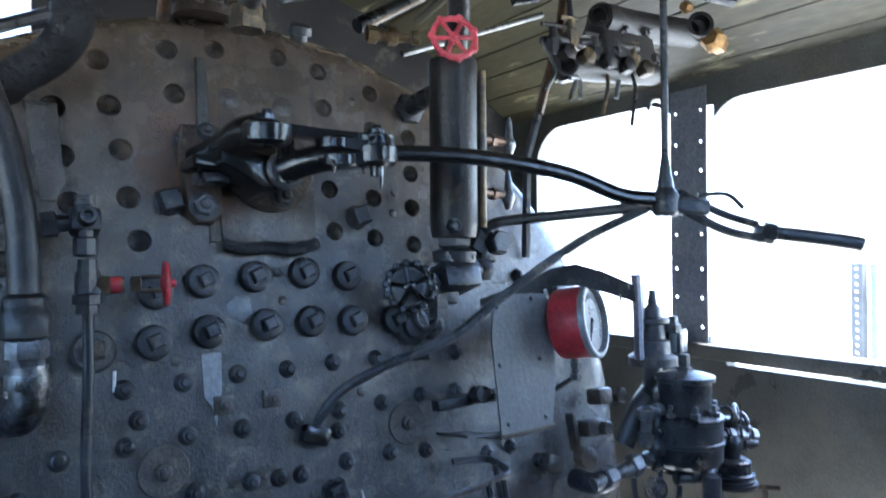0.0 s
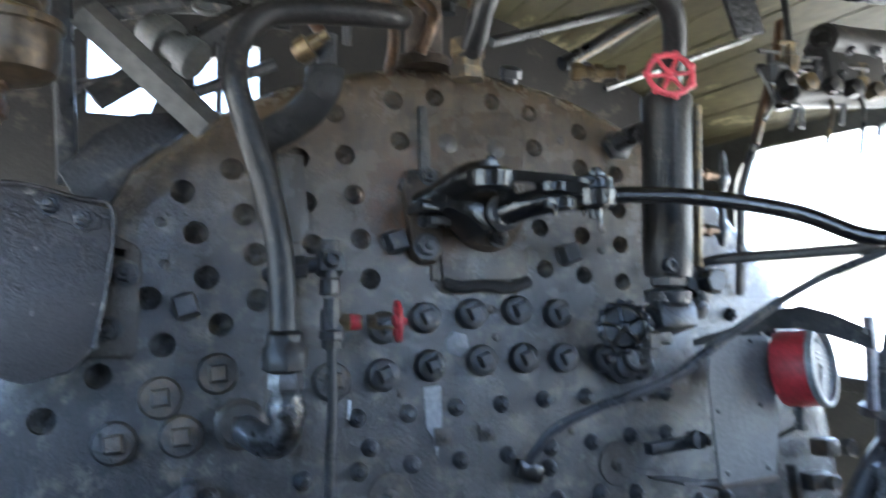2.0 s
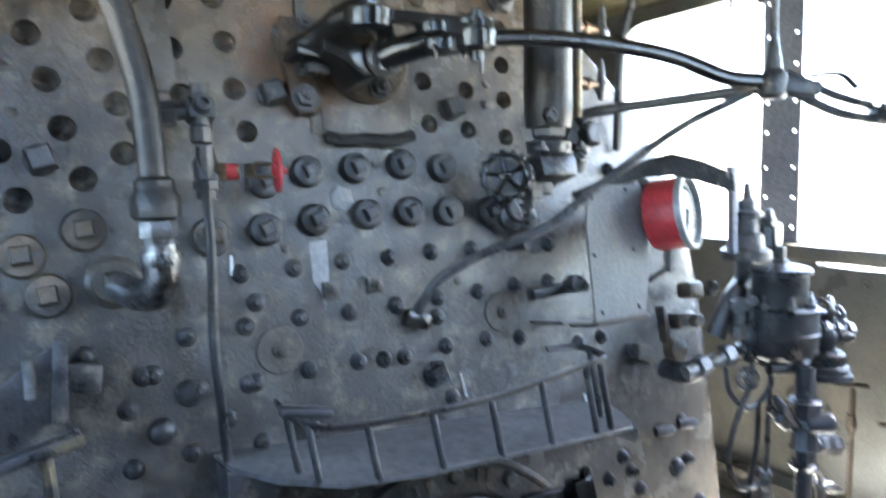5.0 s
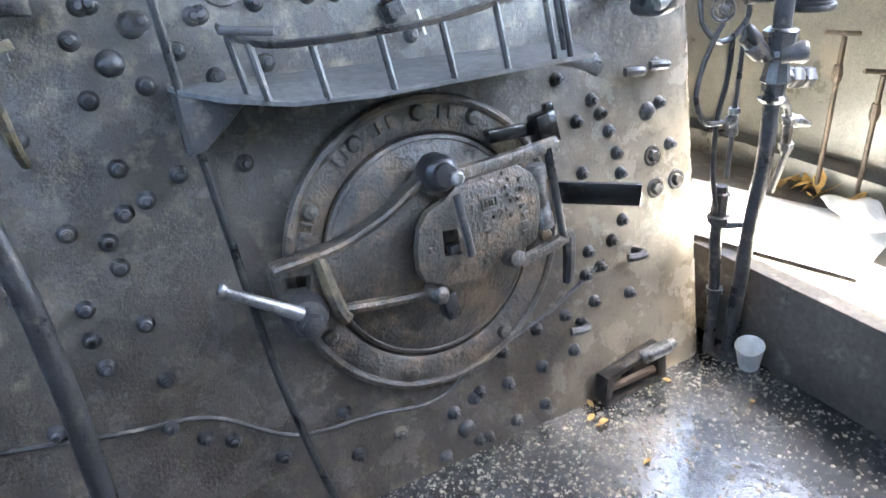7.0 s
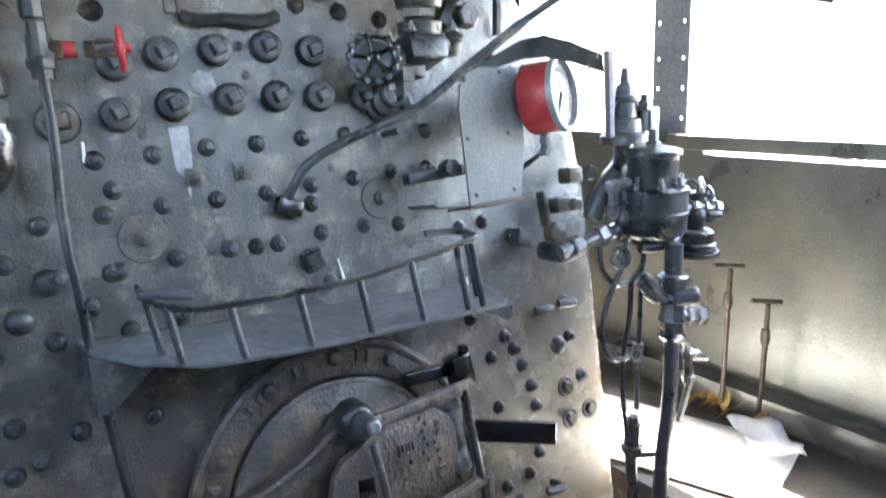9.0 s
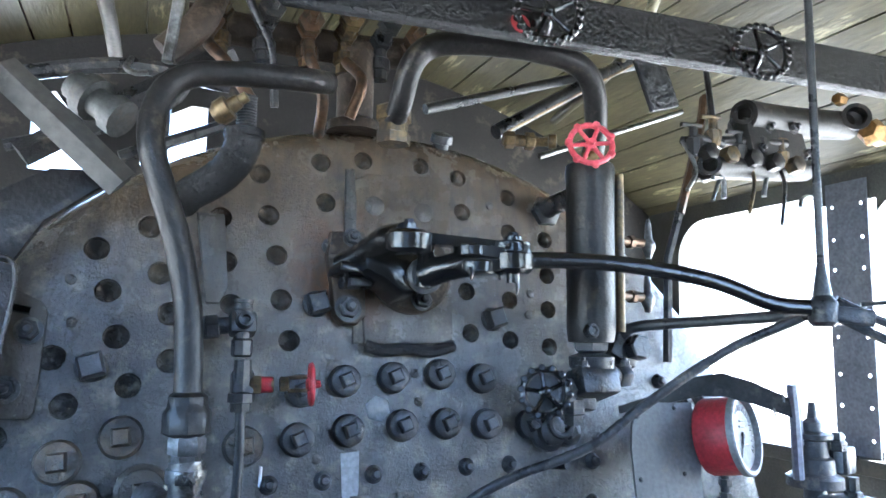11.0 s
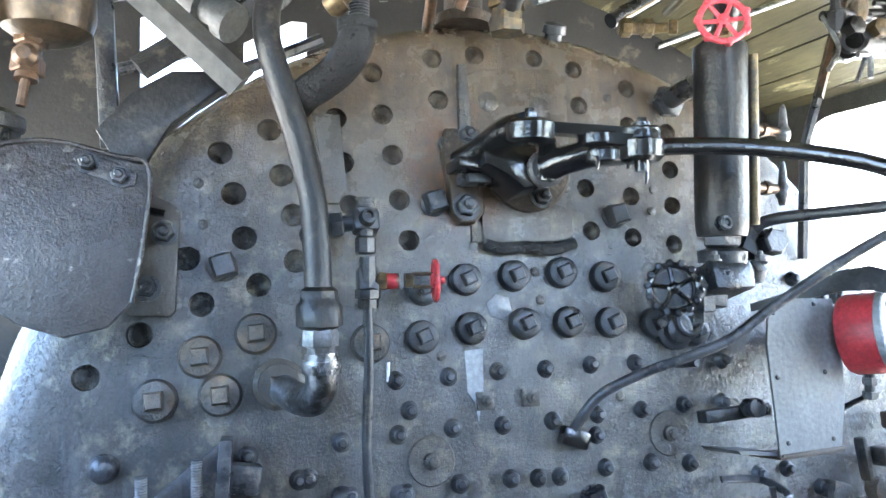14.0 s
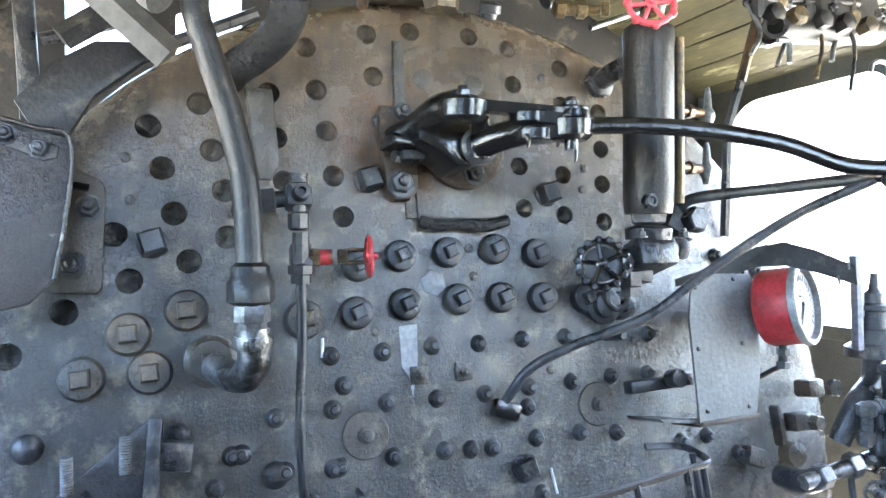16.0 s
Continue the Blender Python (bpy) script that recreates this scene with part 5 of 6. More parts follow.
for p in ((-0.635, -0.136, 1.715), (-0.59, -0.136, 1.695)):
    part("stud", stud(bm_(), p, 0.011), IRON, sh)
bp = thing("bracket_plate", (-0.555, -0.06, 1.48), "small grey bolted plate beside the shield", "plate")
part("plate", sheet(bm_(), [(-0.60, 1.50), (-0.588, 1.492), (-0.525, 1.490), (-0.517, 1.50), (-0.512, 1.665), (-0.52, 1.68), (-0.56, 1.70), (-0.585, 1.70)], -0.016, -0.001, "y", 0.004), PLATE, bp)
for p in ((-0.537, -0.016, 1.632), (-0.561, -0.016, 1.537)):
    part("stud", stud(bm_(), p, 0.015), IRON, bp)
# nothing is cut here: a black bar stands for the slot's dark inside
part("slot", tube(bm_(), [(-0.562, -0.016, 1.67), (-0.537, -0.016, 1.665)], 0.007, 8), GREASE, bp)
gp = thing("gusset_plate", (-0.5, -0.1, 1.75), "flat grey gusset plate reaching up from the boiler shoulder", "plate")
part("plate", sheet(bm_(), [(-0.63, 1.775), (-0.60, 1.725), (-0.555, 1.725), (-0.52, 1.79), (-0.45, 1.85), (-0.40, 1.875), (-0.405, 1.895), (-0.445, 1.885), (-0.52, 1.88), (-0.58, 1.84)], -0.118, -0.105, "y", 0.002), PIPE, gp)
br = thing("roof_brace", (-0.5, -0.1, 1.8), "grey iron upright and diagonal strut from boiler to roof", "brace")
part("upright", block(bm_(), (-0.66, 0.06, 2.09), (0.034, 0.02, 0.56), (9, -3, 0), 0.003), IRON, br)
# paler than the other struts: haze from the opening put into its colour
part("diagonal", tube(bm_(), [(-0.60, -0.15, 2.03), (-0.41, -0.14, 1.855)], 0.028, 4, 0.5), LEDGE, br)
part("diagonal", tube(bm_(), [(-0.63, 0.30, 2.06), (-0.20, 0.32, 2.40)], 0.03, 4, 0.6), IRON, br)
part("diagonal", tube(bm_(), [(-0.86, 0.35, 2.20), (-0.47, 0.35, 2.33), (-0.2, 0.35, 2.32)], 0.02, 8), IRON, br)

fb = thing("front_bars", (-0.33, 1.45, 2.0), "thin upright rod and slanting bar across the front opening", "bars", W)
part("upright", tube(bm_(), [(-0.335, 1.44, 2.0), (-0.33, 1.44, 2.42)], 0.012, 8), IRON, fb)
part("slant", tube(bm_(), [(-0.47, 1.42, 2.10), (-0.15, 1.42, 2.25)], 0.022, 8), IRON, fb)
part("slant", tube(bm_(), [(-0.80, 1.42, 2.10), (-0.50, 1.42, 2.20)], 0.02, 8), IRON, fb)

# bracket with threaded studs low on the far side
lb = thing("stud_bracket", (-0.47, -0.05, 1.17), "black angle bracket with threaded studs on the plate", "bracket")
part("gusset", sheet(bm_(), [(-0.60, 1.16), (-0.47, 1.265), (-0.44, 1.285), (-0.425, 1.28), (-0.43, 1.14), (-0.60, 1.14)], -0.085, -0.07, "y", 0.002), IRON, lb)
bm = bm_()
block(bm, (-0.437, -0.06, 1.23), (0.02, 0.10, 0.12), (0, 4, 0), 0.003)
block(bm, (-0.405, -0.05, 1.225), (0.05, 0.05, 0.045), (0, 8, 0), 0.005)
part("flange", bm, IRON, lb)
for x, z in ((-0.553, 1.19), (-0.475, 1.21)):
    rows = [(0, 0.009)]
    for i in range(14):
        rows += [(0.004 * i + 0.001, 0.0075), (0.004 * i + 0.003, 0.0095)]
    part("threaded_stud", lathe(bm_(), (x, -0.095, z), V, rows, 10), STEEL, lb)

sb = thing("rest_bar", (-0.47, -0.1, 1.15), "flat dark bar with an ochre crusted end on a rusty leg", "bracket")
part("bar", block(bm_(), (-0.475, -0.195, 1.146), (0.12, 0.05, 0.016), (0, -14, 0), 0.003), IRON, sb)
part("crusted_end", block(bm_(), (-0.437, -0.2225, 1.1535), (0.05, 0.006, 0.015), (0, -14, 0), 0.002), CRUST, sb, "ochre crusted edge")
part("leg", tube(bm_(), [(-0.460, -0.20, 1.14), (-0.456, -0.19, 1.08), (-0.455, -0.14, 1.02), (-0.46, 0.0, 0.98)], 0.009, 8), CRUST, sb, "thin rusty leg")
# ---- things under the roof ----
bt = thing("roof_beam", (0.3, -0.3, 2.19), "thick transverse bar in lumpy glossy black paint", "beam")
bm = bm_()
secs = [(-0.226, 2.170, 0.030), (-0.19, 2.163, 0.056), (-0.10, 2.167, 0.056), (0.40, 2.188, 0.055), (0.95, 2.212, 0.055), (1.25, 2.224, 0.055)]
rings = []
for x, z, h in secs:
    rings.append([bm.verts.new((x, -0.32 + dy, z + dz * h)) for dy, dz in ((-0.034, -1), (-0.04, -0.9), (-0.04, 0.9), (-0.034, 1), (-0.022, 1), (-0.016, 0.9), (-0.016, -0.9), (-0.022, -1))])
for a, b in zip(rings, rings[1:]):
    for j in range(8):
        bm.faces.new((a[j], a[(j + 1) % 8], b[(j + 1) % 8], b[j]))
bm.faces.new(rings[0][::-1])
bm.faces.new(rings[-1])
part("bar", bm, TAR, bt)
bm = block(bm_(), (-0.065, -0.365, 2.178), (0.026, 0.02, 0.026), (0, 20, 0), 0.004)
tube(bm, [(0.185, -0.365, 2.245), (0.205, -0.385, 2.262), (0.23, -0.365, 2.265)], 0.008, 8)
part("stud", bm, TAR, bt)
for x, z in ((0.267, 2.158), (0.778, 2.177)):
    c = part("hub", lathe(bm_(), (x + 0.01, -0.355, z), (-0.25, -0.97, 0), [(0, 0.024), (0.015, 0.022), (0.03, 0.016), (0.035, 0.010)], 16), GREASE, bt)
    handwheel("handwheel", (x, -0.40, z), (-0.25, -0.97, 0), 0.056, GREASE, c, "black scalloped handwheel", 5, 0.006, 22)
bm = sheet(bm_(), [(0.474, 2.120), (0.547, 2.116), (0.566, 2.035), (0.500, 2.014)], -0.372, -0.362, "y", 0.002)
part("hanger", bm, TAR, bt, "black hanging lug")
part("paint_patch", lathe(bm_(), (0.232, -0.3605, 2.153), OUT, [(0, 0.02), (0.001, 0.019)], 14), RED, bt, "worn patch of red paint behind the wheel")
part("hanger", sheet(bm_(), [(-0.205, 2.20), (-0.12, 2.26), (-0.13, 2.33), (-0.27, 2.43), (-0.29, 2.40)], -0.33, -0.30, "y", 0.002), TAR, bt)

# steam turret on the boiler top: body, valves and small pipes
tu = thing("steam_turret", (0.02, 0.05, 2.08), "crowded brass and iron steam manifold on top of the boiler", "manifold")
bm = tube(bm_(), [(-0.32, 0.02, 2.28), (0.0, 0.02, 2.275), (0.16, 0.02, 2.29)], 0.035, 14)
lathe(bm, (0.03, 0.03, 2.08), V, [(0, 0.06), (0.02, 0.06), (0.03, 0.04), (0.18, 0.04)], 18)
part("manifold_body", bm, RUST, tu)
random.seed(11)
for i, x in enumerate((-0.26, -0.17, -0.08, 0.0, 0.08, 0.15)):
    bm = lathe(bm_(), (x, -0.01, 2.285), (0.1 * math.sin(i * 2.1), -1, 0.25 * math.cos(i * 1.7)), [(0, 0.026), (0.02, 0.026), (0.022, 0.02), (0.05, 0.02), (0.052, 0.027), (0.07, 0.027), (0.074, 0.012), (0.11, 0.009)], 6)
    lathe(bm, (x, 0.0, 2.20), V, [(0, 0.018), (0.02, 0.018), (0.022, 0.024), (0.045, 0.024), (0.05, 0.016), (0.08, 0.015)], 8)
    part("valve", bm, (BRASS, IRON, COPPER)[i % 3], tu, ("dull brass valve", "black iron valve", "coppery valve")[i % 3])
for i, pts in enumerate(([(-0.26, -0.02, 2.27), (-0.285, -0.05, 2.20), (-0.25, -0.08, 2.14), (-0.2, -0.06, 2.08)], [(-0.17, -0.02, 2.33), (-0.19, -0.10, 2.38), (-0.22, -0.12, 2.28), (-0.17, -0.10, 2.17), (-0.155, -0.06, 2.07)], [(-0.08, -0.02, 2.25), (-0.09, -0.08, 2.18), (-0.06, -0.06, 2.11), (-0.05, 0.02, 2.06)], [(-0.30, -0.04, 2.40), (-0.24, -0.10, 2.42), (-0.19, -0.1, 2.36)], [(0.0, -0.02, 2.22), (0.02, -0.07, 2.15), (0.0, -0.04, 2.08)])):
    part("small_pipe", tube(bm_(), pts, 0.0085 if i % 2 else 0.012, 10), (COPPER, IRON)[i % 2], tu, ("coppery bent pipe", "thin black pipe")[i % 2])
bm = tube(bm_(), [(-0.36, -0.1, 2.13), (-0.30, -0.11, 2.20), (-0.26, -0.06, 2.33), (-0.2, 0.0, 2.42), (-0.1, 0.05, 2.43)], 0.028, 12)
part("thick_pipe", bm, RUST, tu, "brown lagged pipe")

# cock beside the top of the feed pipe
bc = thing("blower_cock", (-0.25, -0.22, 1.92), "brass cock with a threaded black stem above the plate", "valve")
bm = lathe(bm_(), (-0.277, -0.20, 1.968), (0.75, -0.5, 0.45), [(0, 0.014), (0.01, 0.022), (0.03, 0.022), (0.032, 0.014), (0.05, 0.012), (0.052, 0.009), (0.065, 0.009), (0.066, 0.005)], 12)
part("cock", bm, BRASS, bc, "yellow brass cock")
rows = [(0, 0.017)]
for i in range(11):
    rows += [(0.005 * i + 0.001, 0.0155), (0.005 * i + 0.0035, 0.0175)]
bm = lathe(bm_(), (-0.225, -0.20, 1.955), V, rows, 14)
part("threaded_stem", bm, IRON, bc)
bm = tube(bm_(), [(-0.226, -0.198, 1.95), (-0.230, -0.185, 1.92), (-0.245, -0.14, 1.90), (-0.275, -0.09, 1.887), (-0.30, -0.04, 1.885), (-0.315, 0.02, 1.88)], 0.031, 14)
lathe(bm, (-0.227, -0.198, 1.935), V, [(0, 0.034), (0.003, 0.034), (0.014, 0.034), (0.017, 0.028)], 16)
part("elbow", bm, TAR, bc, "thick black elbow")
part("back_plate", sheet(bm_(), [(-0.285, 1.86), (-0.235, 1.86), (-0.225, 1.72), (-0.24, 1.69), (-0.262, 1.69)], -0.014, 0.001, "y", 0.003), PLATE, bc)

ub = thing("upright_bar", (-0.35, -0.16, 2.05), "thin bare upright bar hanging before the turret", "bar")
part("bar", tube(bm_(), [(-0.355, -0.165, 2.075), (-0.345, -0.18, 2.17), (-0.325, -0.22, 2.40), (-0.32, -0.24, 2.53)], 0.010, 8), STEEL, ub)

# slanting rods and pipes on the far side of the roof
for i, (a, b, r, m, lab) in enumerate((
        ((0.228, 0.100, 2.201), (1.015, 0.140, 2.500), 0.013, IRON, "straight dark rod slanting under the roof"),
        ((0.415, 0.100, 2.166), (0.984, 0.140, 2.532), 0.019, IRON, "dark round bar slanting under the roof"),
        ((0.429, 0.090, 2.161), (0.985, 0.130, 2.515), 0.005, BRASS, "thin brassy rod beside a dark bar"),
        ((0.572, 0.160, 2.145), (1.118, 0.200, 2.375), 0.008, STEEL, "thin pale rod along the roof side"))):
    t = thing("roof_rod", a, lab, "rod", group="rods under the roof")
    part("rod", tube(bm_(), [a, b], r, 10), m, t)
cp = thing("shoulder_cock", (0.52, 0.1, 2.05), "stubby brass cock on the boiler shoulder", "valve")
bm = fitting(bm_(), (0.423, 0.08, 2.140), (0.503, 0.06, 2.135), 0.015, (0.2, 0.8))
lathe(bm, (0.503, 0.06, 2.135), (0.8, -0.5, -0.1), [(0, 0.012), (0.03, 0.012), (0.032, 0.018), (0.05, 0.018), (0.052, 0.008)], 10)
part("cock", bm, BRASS, cp)
kn = thing("filler_plug", (0.23, 0.04, 2.07), "dark round plug on the boiler's top edge", "plug")
part("knob", lathe(bm_(), (0.235, 0.05, 2.06), (0, -0.6, 0.8), [(0, 0.02), (0.03, 0.018), (0.032, 0.026), (0.05, 0.024), (0.054, 0.014)], 12), IRON, kn)

# cluster of cocks and small pipes high beside the window
cl = thing("valve_cluster", (0.95, -0.1, 2.05), "row of small dark cocks and pipes under the roof edge", "manifold")
bm = tube(bm_(), [(0.80, -0.12, 2.10), (0.95, -0.13, 2.115), (1.12, -0.14, 2.125)], 0.011, 12)
tube(bm, [(0.86, -0.08, 2.03), (1.02, -0.1, 2.05), (1.08, -0.1, 2.052)], 0.014, 12)
part("header_pipe", bm, PIPE, cl)
for i, x in enumerate((0.82, 0.885, 0.96, 1.03, 1.10)):
    bm = lathe(bm_(), (x, -0.13, 2.06 + 0.03 * (i % 2)), V, [(0, 0.014), (0.02, 0.02), (0.04, 0.02), (0.044, 0.011), (0.07, 0.010), (0.072, 0.004)], 8)
    tube(bm, [(x - 0.03, -0.135, 2.135 + 0.03 * (i % 2)), (x + 0.03, -0.135, 2.138 + 0.03 * (i % 2))], 0.006, 8)
    lathe(bm, (x + 0.02, -0.14, 2.06), OUT, [(0, 0.022), (0.03, 0.022), (0.034, 0.014)], 6)
    part("cock", bm, BRASS if i % 3 == 1 else PIPE, cl)
for i, x in enumerate((0.80, 0.87, 0.98, 1.08)):
    part("drip_pipe", tube(bm_(), [(x, -0.12, 2.10), (x + 0.01, -0.14, 2.02), (x - 0.035, -0.15, 1.96 - 0.02 * i)], 0.005, 8), (STEEL, IRON, BRASS, IRON)[i], cl)
part("strut", tube(bm_(), [(0.905, -0.105, 2.24), (0.886, -0.10, 2.163), (0.797, -0.08, 1.926)], 0.010, 6, 1.5, 1), COPPER, cl, "flat brownish strut")
part("strut", tube(bm_(), [(0.797, -0.08, 1.93), (0.762, -0.06, 1.823), (0.765, -0.01, 1.585)], 0.011, 6, 0.7, 1), IRON, cl, "flat dark strut down to the plate")
part("strut", tube(bm_(), [(0.90, -0.13, 2.30), (0.895, -0.13, 2.13)], 0.008, 8), IRON, cl)

def socket(bm, at, axis, r, l):
    """An open pipe end with a raised lip."""
    return lathe(bm, at, axis, [(l, r * 0.8), (0.02, r * 0.8), (0.004, r), (0.004, r * 1.12), (0, r * 1.12), (0, r * 0.78), (0.03, r * 0.74), (0.035, 0.0)], 20)


mb = thing("window_manifold", (1.1, -0.1, 2.15), "heavy dark pipe manifold with open sockets under the roof edge", "manifold")
part("body", tube(bm_(), [(0.99, -0.14, 2.185), (1.12, -0.12, 2.20), (1.27, -0.11, 2.215), (1.42, -0.10, 2.235)], 0.040, 16), SOOT, mb, "thick dark header")
part("body", tube(bm_(), [(0.85, -0.13, 2.033), (0.95, -0.12, 2.048), (1.10, -0.11, 2.065), (1.22, -0.10, 2.08)], 0.030, 16), SOOT, mb, "thinner lower header")
bm = block(bm_(), (1.10, -0.115, 2.125), (0.24, 0.05, 0.13), (0, -6, 8), 0.015)
part("valve_chest", bm, SOOT, mb, "dark cast valve chest")
for at, r in (((0.974, -0.155, 2.183), 0.026), ((0.840, -0.155, 2.031), 0.024), ((1.376, -0.165, 2.228), 0.034)):
    part("socket", socket(bm_(), at, (0.55, 0.83, 0.05), r, 0.09), PIPE, mb, "open pipe socket")
bm = lathe(bm_(), (1.43, -0.15, 2.205), (1, 0.2, -0.2), [(0, 0.026), (0.02, 0.038), (0.034, 0.038), (0.038, 0.028), (0.07, 0.026)], 6)
part("flange_nut", bm, AMBER, mb, "yellow brass flange nut")
part("flange_nut", lathe(bm_(), (1.33, -0.15, 2.28), (1, 0.2, 0.1), [(0, 0.014), (0.008, 0.018), (0.03, 0.018), (0.036, 0.012)], 6), AMBER, mb, "yellow brass nut")
for pts in ([(0.847, -0.15, 2.0), (0.878, -0.15, 1.998), (0.872, -0.15, 1.95)], [(1.125, -0.12, 2.058), (1.065, -0.12, 2.04), (1.045, -0.12, 2.01), (1.035, -0.12, 1.981)], [(1.155, -0.12, 1.965), (1.165, -0.12, 1.985), (1.19, -0.12, 1.995), (1.22, -0.12, 1.992)]):
    part("hook", tube(bm_(), pts, 0.006, 8), STEEL, mb, "thin bare wire hook")
part("link_rod", tube(bm_(), [(0.818, -0.13, 2.107), (0.914, -0.13, 2.101)], 0.012, 10), IRON, mb)
for x, z in ((1.06, 2.16), (1.15, 2.17), (1.02, 2.095), (1.18, 2.10)):
    part("stud", stud(bm_(), (x, -0.145, z), 0.011), IRON, mb)

pb = thing("tube_bundle", (0.5, -0.1, 2.3), "bundle of three open brass-coloured tubes under the roof", "tubes")
for dx, dz in ((0, 0), (0.062, 0.018), (-0.062, -0.006)):
    a = Vector((0.46 + dx, -0.36, 2.385 + dz))
    bm = lathe(bm_(), a, (0.35, 0.9, 0.3), [(0.05, 0.0), (0.05, 0.019), (0, 0.020), (0, 0.0235), (0.09, 0.0235), (0.09, 0.017)], 18)
    part("tube", bm, BRASS, pb)
co = thing("roof_conduit", (0.9, 0.0, 2.4), "pale painted conduit along the roof boards", "conduit")
part("pipe", tube(bm_(), [(0.60, -0.50, 2.47), (0.74, -0.2, 2.49), (0.80, -0.05, 2.47), (0.86, 0.2, 2.46), (0.92, 0.6, 2.50)], 0.015, 10), WOOD, co)
bmx = tube(bm_(), [(-0.93, -0.5, 2.40), (-0.55, 0.05, 2.475), (-0.50, 0.4, 2.52), (-0.49, 0.9, 2.62)], 0.02, 10)
single("roof_pipe", bmx, LEDGE, "painted pipe running along the roof boards", "pipe", B)
bmx = tube(bm_(), [(-0.68, -0.30, 2.28), (-0.52, -0.30, 2.245), (-0.42, -0.30, 2.25), (-0.32, -0.30, 2.29), (-0.22, -0.30, 2.225)], 0.010, 10)
single("sagging_pipe", bmx, IRON, "thin dark pipe sagging under the roof", "pipe", B)

# brake equipment high on the far side: coil, brass cup, pump body
bp = thing("brake_valve", (-0.74, -0.1, 1.9), "brassy brake valve with a coiled pipe under the roof", "brake valve")
bm = lathe(bm_(), (-0.695, -0.15, 1.895), V, [(0, 0.022), (0.008, 0.045), (0.02, 0.062), (0.04, 0.068), (0.085, 0.068), (0.088, 0.073), (0.10, 0.073), (0.104, 0.05), (0.13, 0.04)], 28)
part("drum", bm, DULL, bp, "dull brown metal drum")
bm = tube(bm_(), [(-0.98, -0.13, 2.108), (-0.80, -0.13, 2.108), (-0.655, -0.13, 2.105)], 0.037, 16)
for x, r in ((-0.70, 0.046), (-0.672, 0.044), (-0.88, 0.044)):
    lathe(bm, (x, -0.13, 2.107), (1, 0, 0), [(0, r), (0.014, r), (0.017, r - 0.006)], 20)
part("cross_pipe", bm, DULL, bp, "thick brown cross pipe with flanges")
bm = lathe(bm_(), (-0.715, -0.17, 2.13), V, [(0, 0.014), (0.012, 0.018), (0.016, 0.030), (0.022, 0.034), (0.032, 0.034), (0.035, 0.038), (0.085, 0.038), (0.09, 0.032)], 22)
part("cup", bm, DULL, bp, "brassy cup")
bm = tube(bm_(), [(-0.745, -0.225, 1.985), (-0.70, -0.225, 1.985), (-0.655, -0.215, 1.978)], 0.012, 10)
lathe(bm, (-0.735, -0.225, 1.935), V, [(0, 0.012), (0.01, 0.02), (0.028, 0.022), (0.04, 0.016), (0.05, 0.016), (0.053, 0.021), (0.068, 0.021), (0.07, 0.012)], 10)
nut(bm, (-0.735, -0.245, 1.96), OUT, 0.014, 0.014)
part("front_cock", bm, BRASS, bp, "grimy cock before the drum")
part("bracket_foot", block(bm_(), (-0.665, -0.16, 2.035), (0.035, 0.03, 0.05), (0, 4, 0), 0.004), DULL, bp)
pts = [(-0.745 + 0.082 * math.cos(a), -0.12 + 0.05 * math.sin(a), 2.205 + 0.013 * a / 2) for a in (0.45 * i for i in range(34))]
part("coil", tube(bm_(), pts, 0.011, 8, smooth=2), DULL, bp, "coiled brown pipe")
bm = fitting(bm_(), (-0.713, -0.16, 1.905), (-0.717, -0.165, 1.83), 0.016, (0.1, 0.7))
lathe(bm, (-0.715, -0.165, 1.862), OUT, [(0, 0.02), (0.02, 0.018), (0.028, 0.01)], 12)
tube(bm, [(-0.717, -0.165, 1.84), (-0.722, -0.165, 1.79)], 0.007, 8)
part("drain_cock", bm, COPPER, bp, "coppery drain cock")
bm = tube(bm_(), [(-0.668, -0.17, 2.40), (-0.672, -0.17, 2.2), (-0.675, -0.17, 2.05)], 0.010, 8)
tube(bm, [(-0.645, -0.16, 2.42), (-0.66, -0.16, 2.25), (-0.675, -0.16, 2.10)], 0.008, 8)
tube(bm, [(-0.79, -0.17, 2.0), (-0.79, -0.17, 1.92)], 0.012, 8)
part("feed_pipe", bm, COPPER, bp, "thin coppery pipes")
bm = lathe(bm_(), (-0.825, -0.17, 1.90), V, [(0, 0.055), (0.01, 0.066), (0.13, 0.066), (0.14, 0.07), (0.155, 0.07), (0.16, 0.05)], 24)
part("reservoir", bm, AMBER, bp, "yellow-brown cylinder")
hb = thing("side_cylinder", (-0.7, 0.1, 1.75), "dark upright cylinder behind the shield", "cylinder")
part("cylinder", lathe(bm_(), (-0.83, -0.02, 1.58), V, [(0, 0.05), (0.01, 0.075), (0.21, 0.076)], 24), IRON, hb)
part("end_cap", lathe(bm_(), (-0.83, -0.053, 1.79), V, [(0, 0.082), (0.02, 0.084), (0.03, 0.07), (0.045, 0.02), (0.06, 0.018)], 24), IRON, hb)
jb = thing("junction_block", (-0.5, 0.2, 2.1), "grey clamp block and pipe ends near the front opening", "clamp")
bm = lathe(bm_(), (-0.52, 0.1, 2.14), (0.7, -0.3, -0.6), [(0, 0.03), (0.03, 0.03), (0.032, 0.045), (0.06, 0.045), (0.062, 0.03), (0.10, 0.03), (0.102, 0.04), (0.13, 0.04)], 14)
part("clamp", bm, COVER, jb)
part("hook", tube(bm_(), [(-0.42, 0.1, 2.22), (-0.43, 0.09, 2.19), (-0.41, 0.08, 2.175), (-0.39, 0.09, 2.185)], 0.006, 8), STEEL, jb)
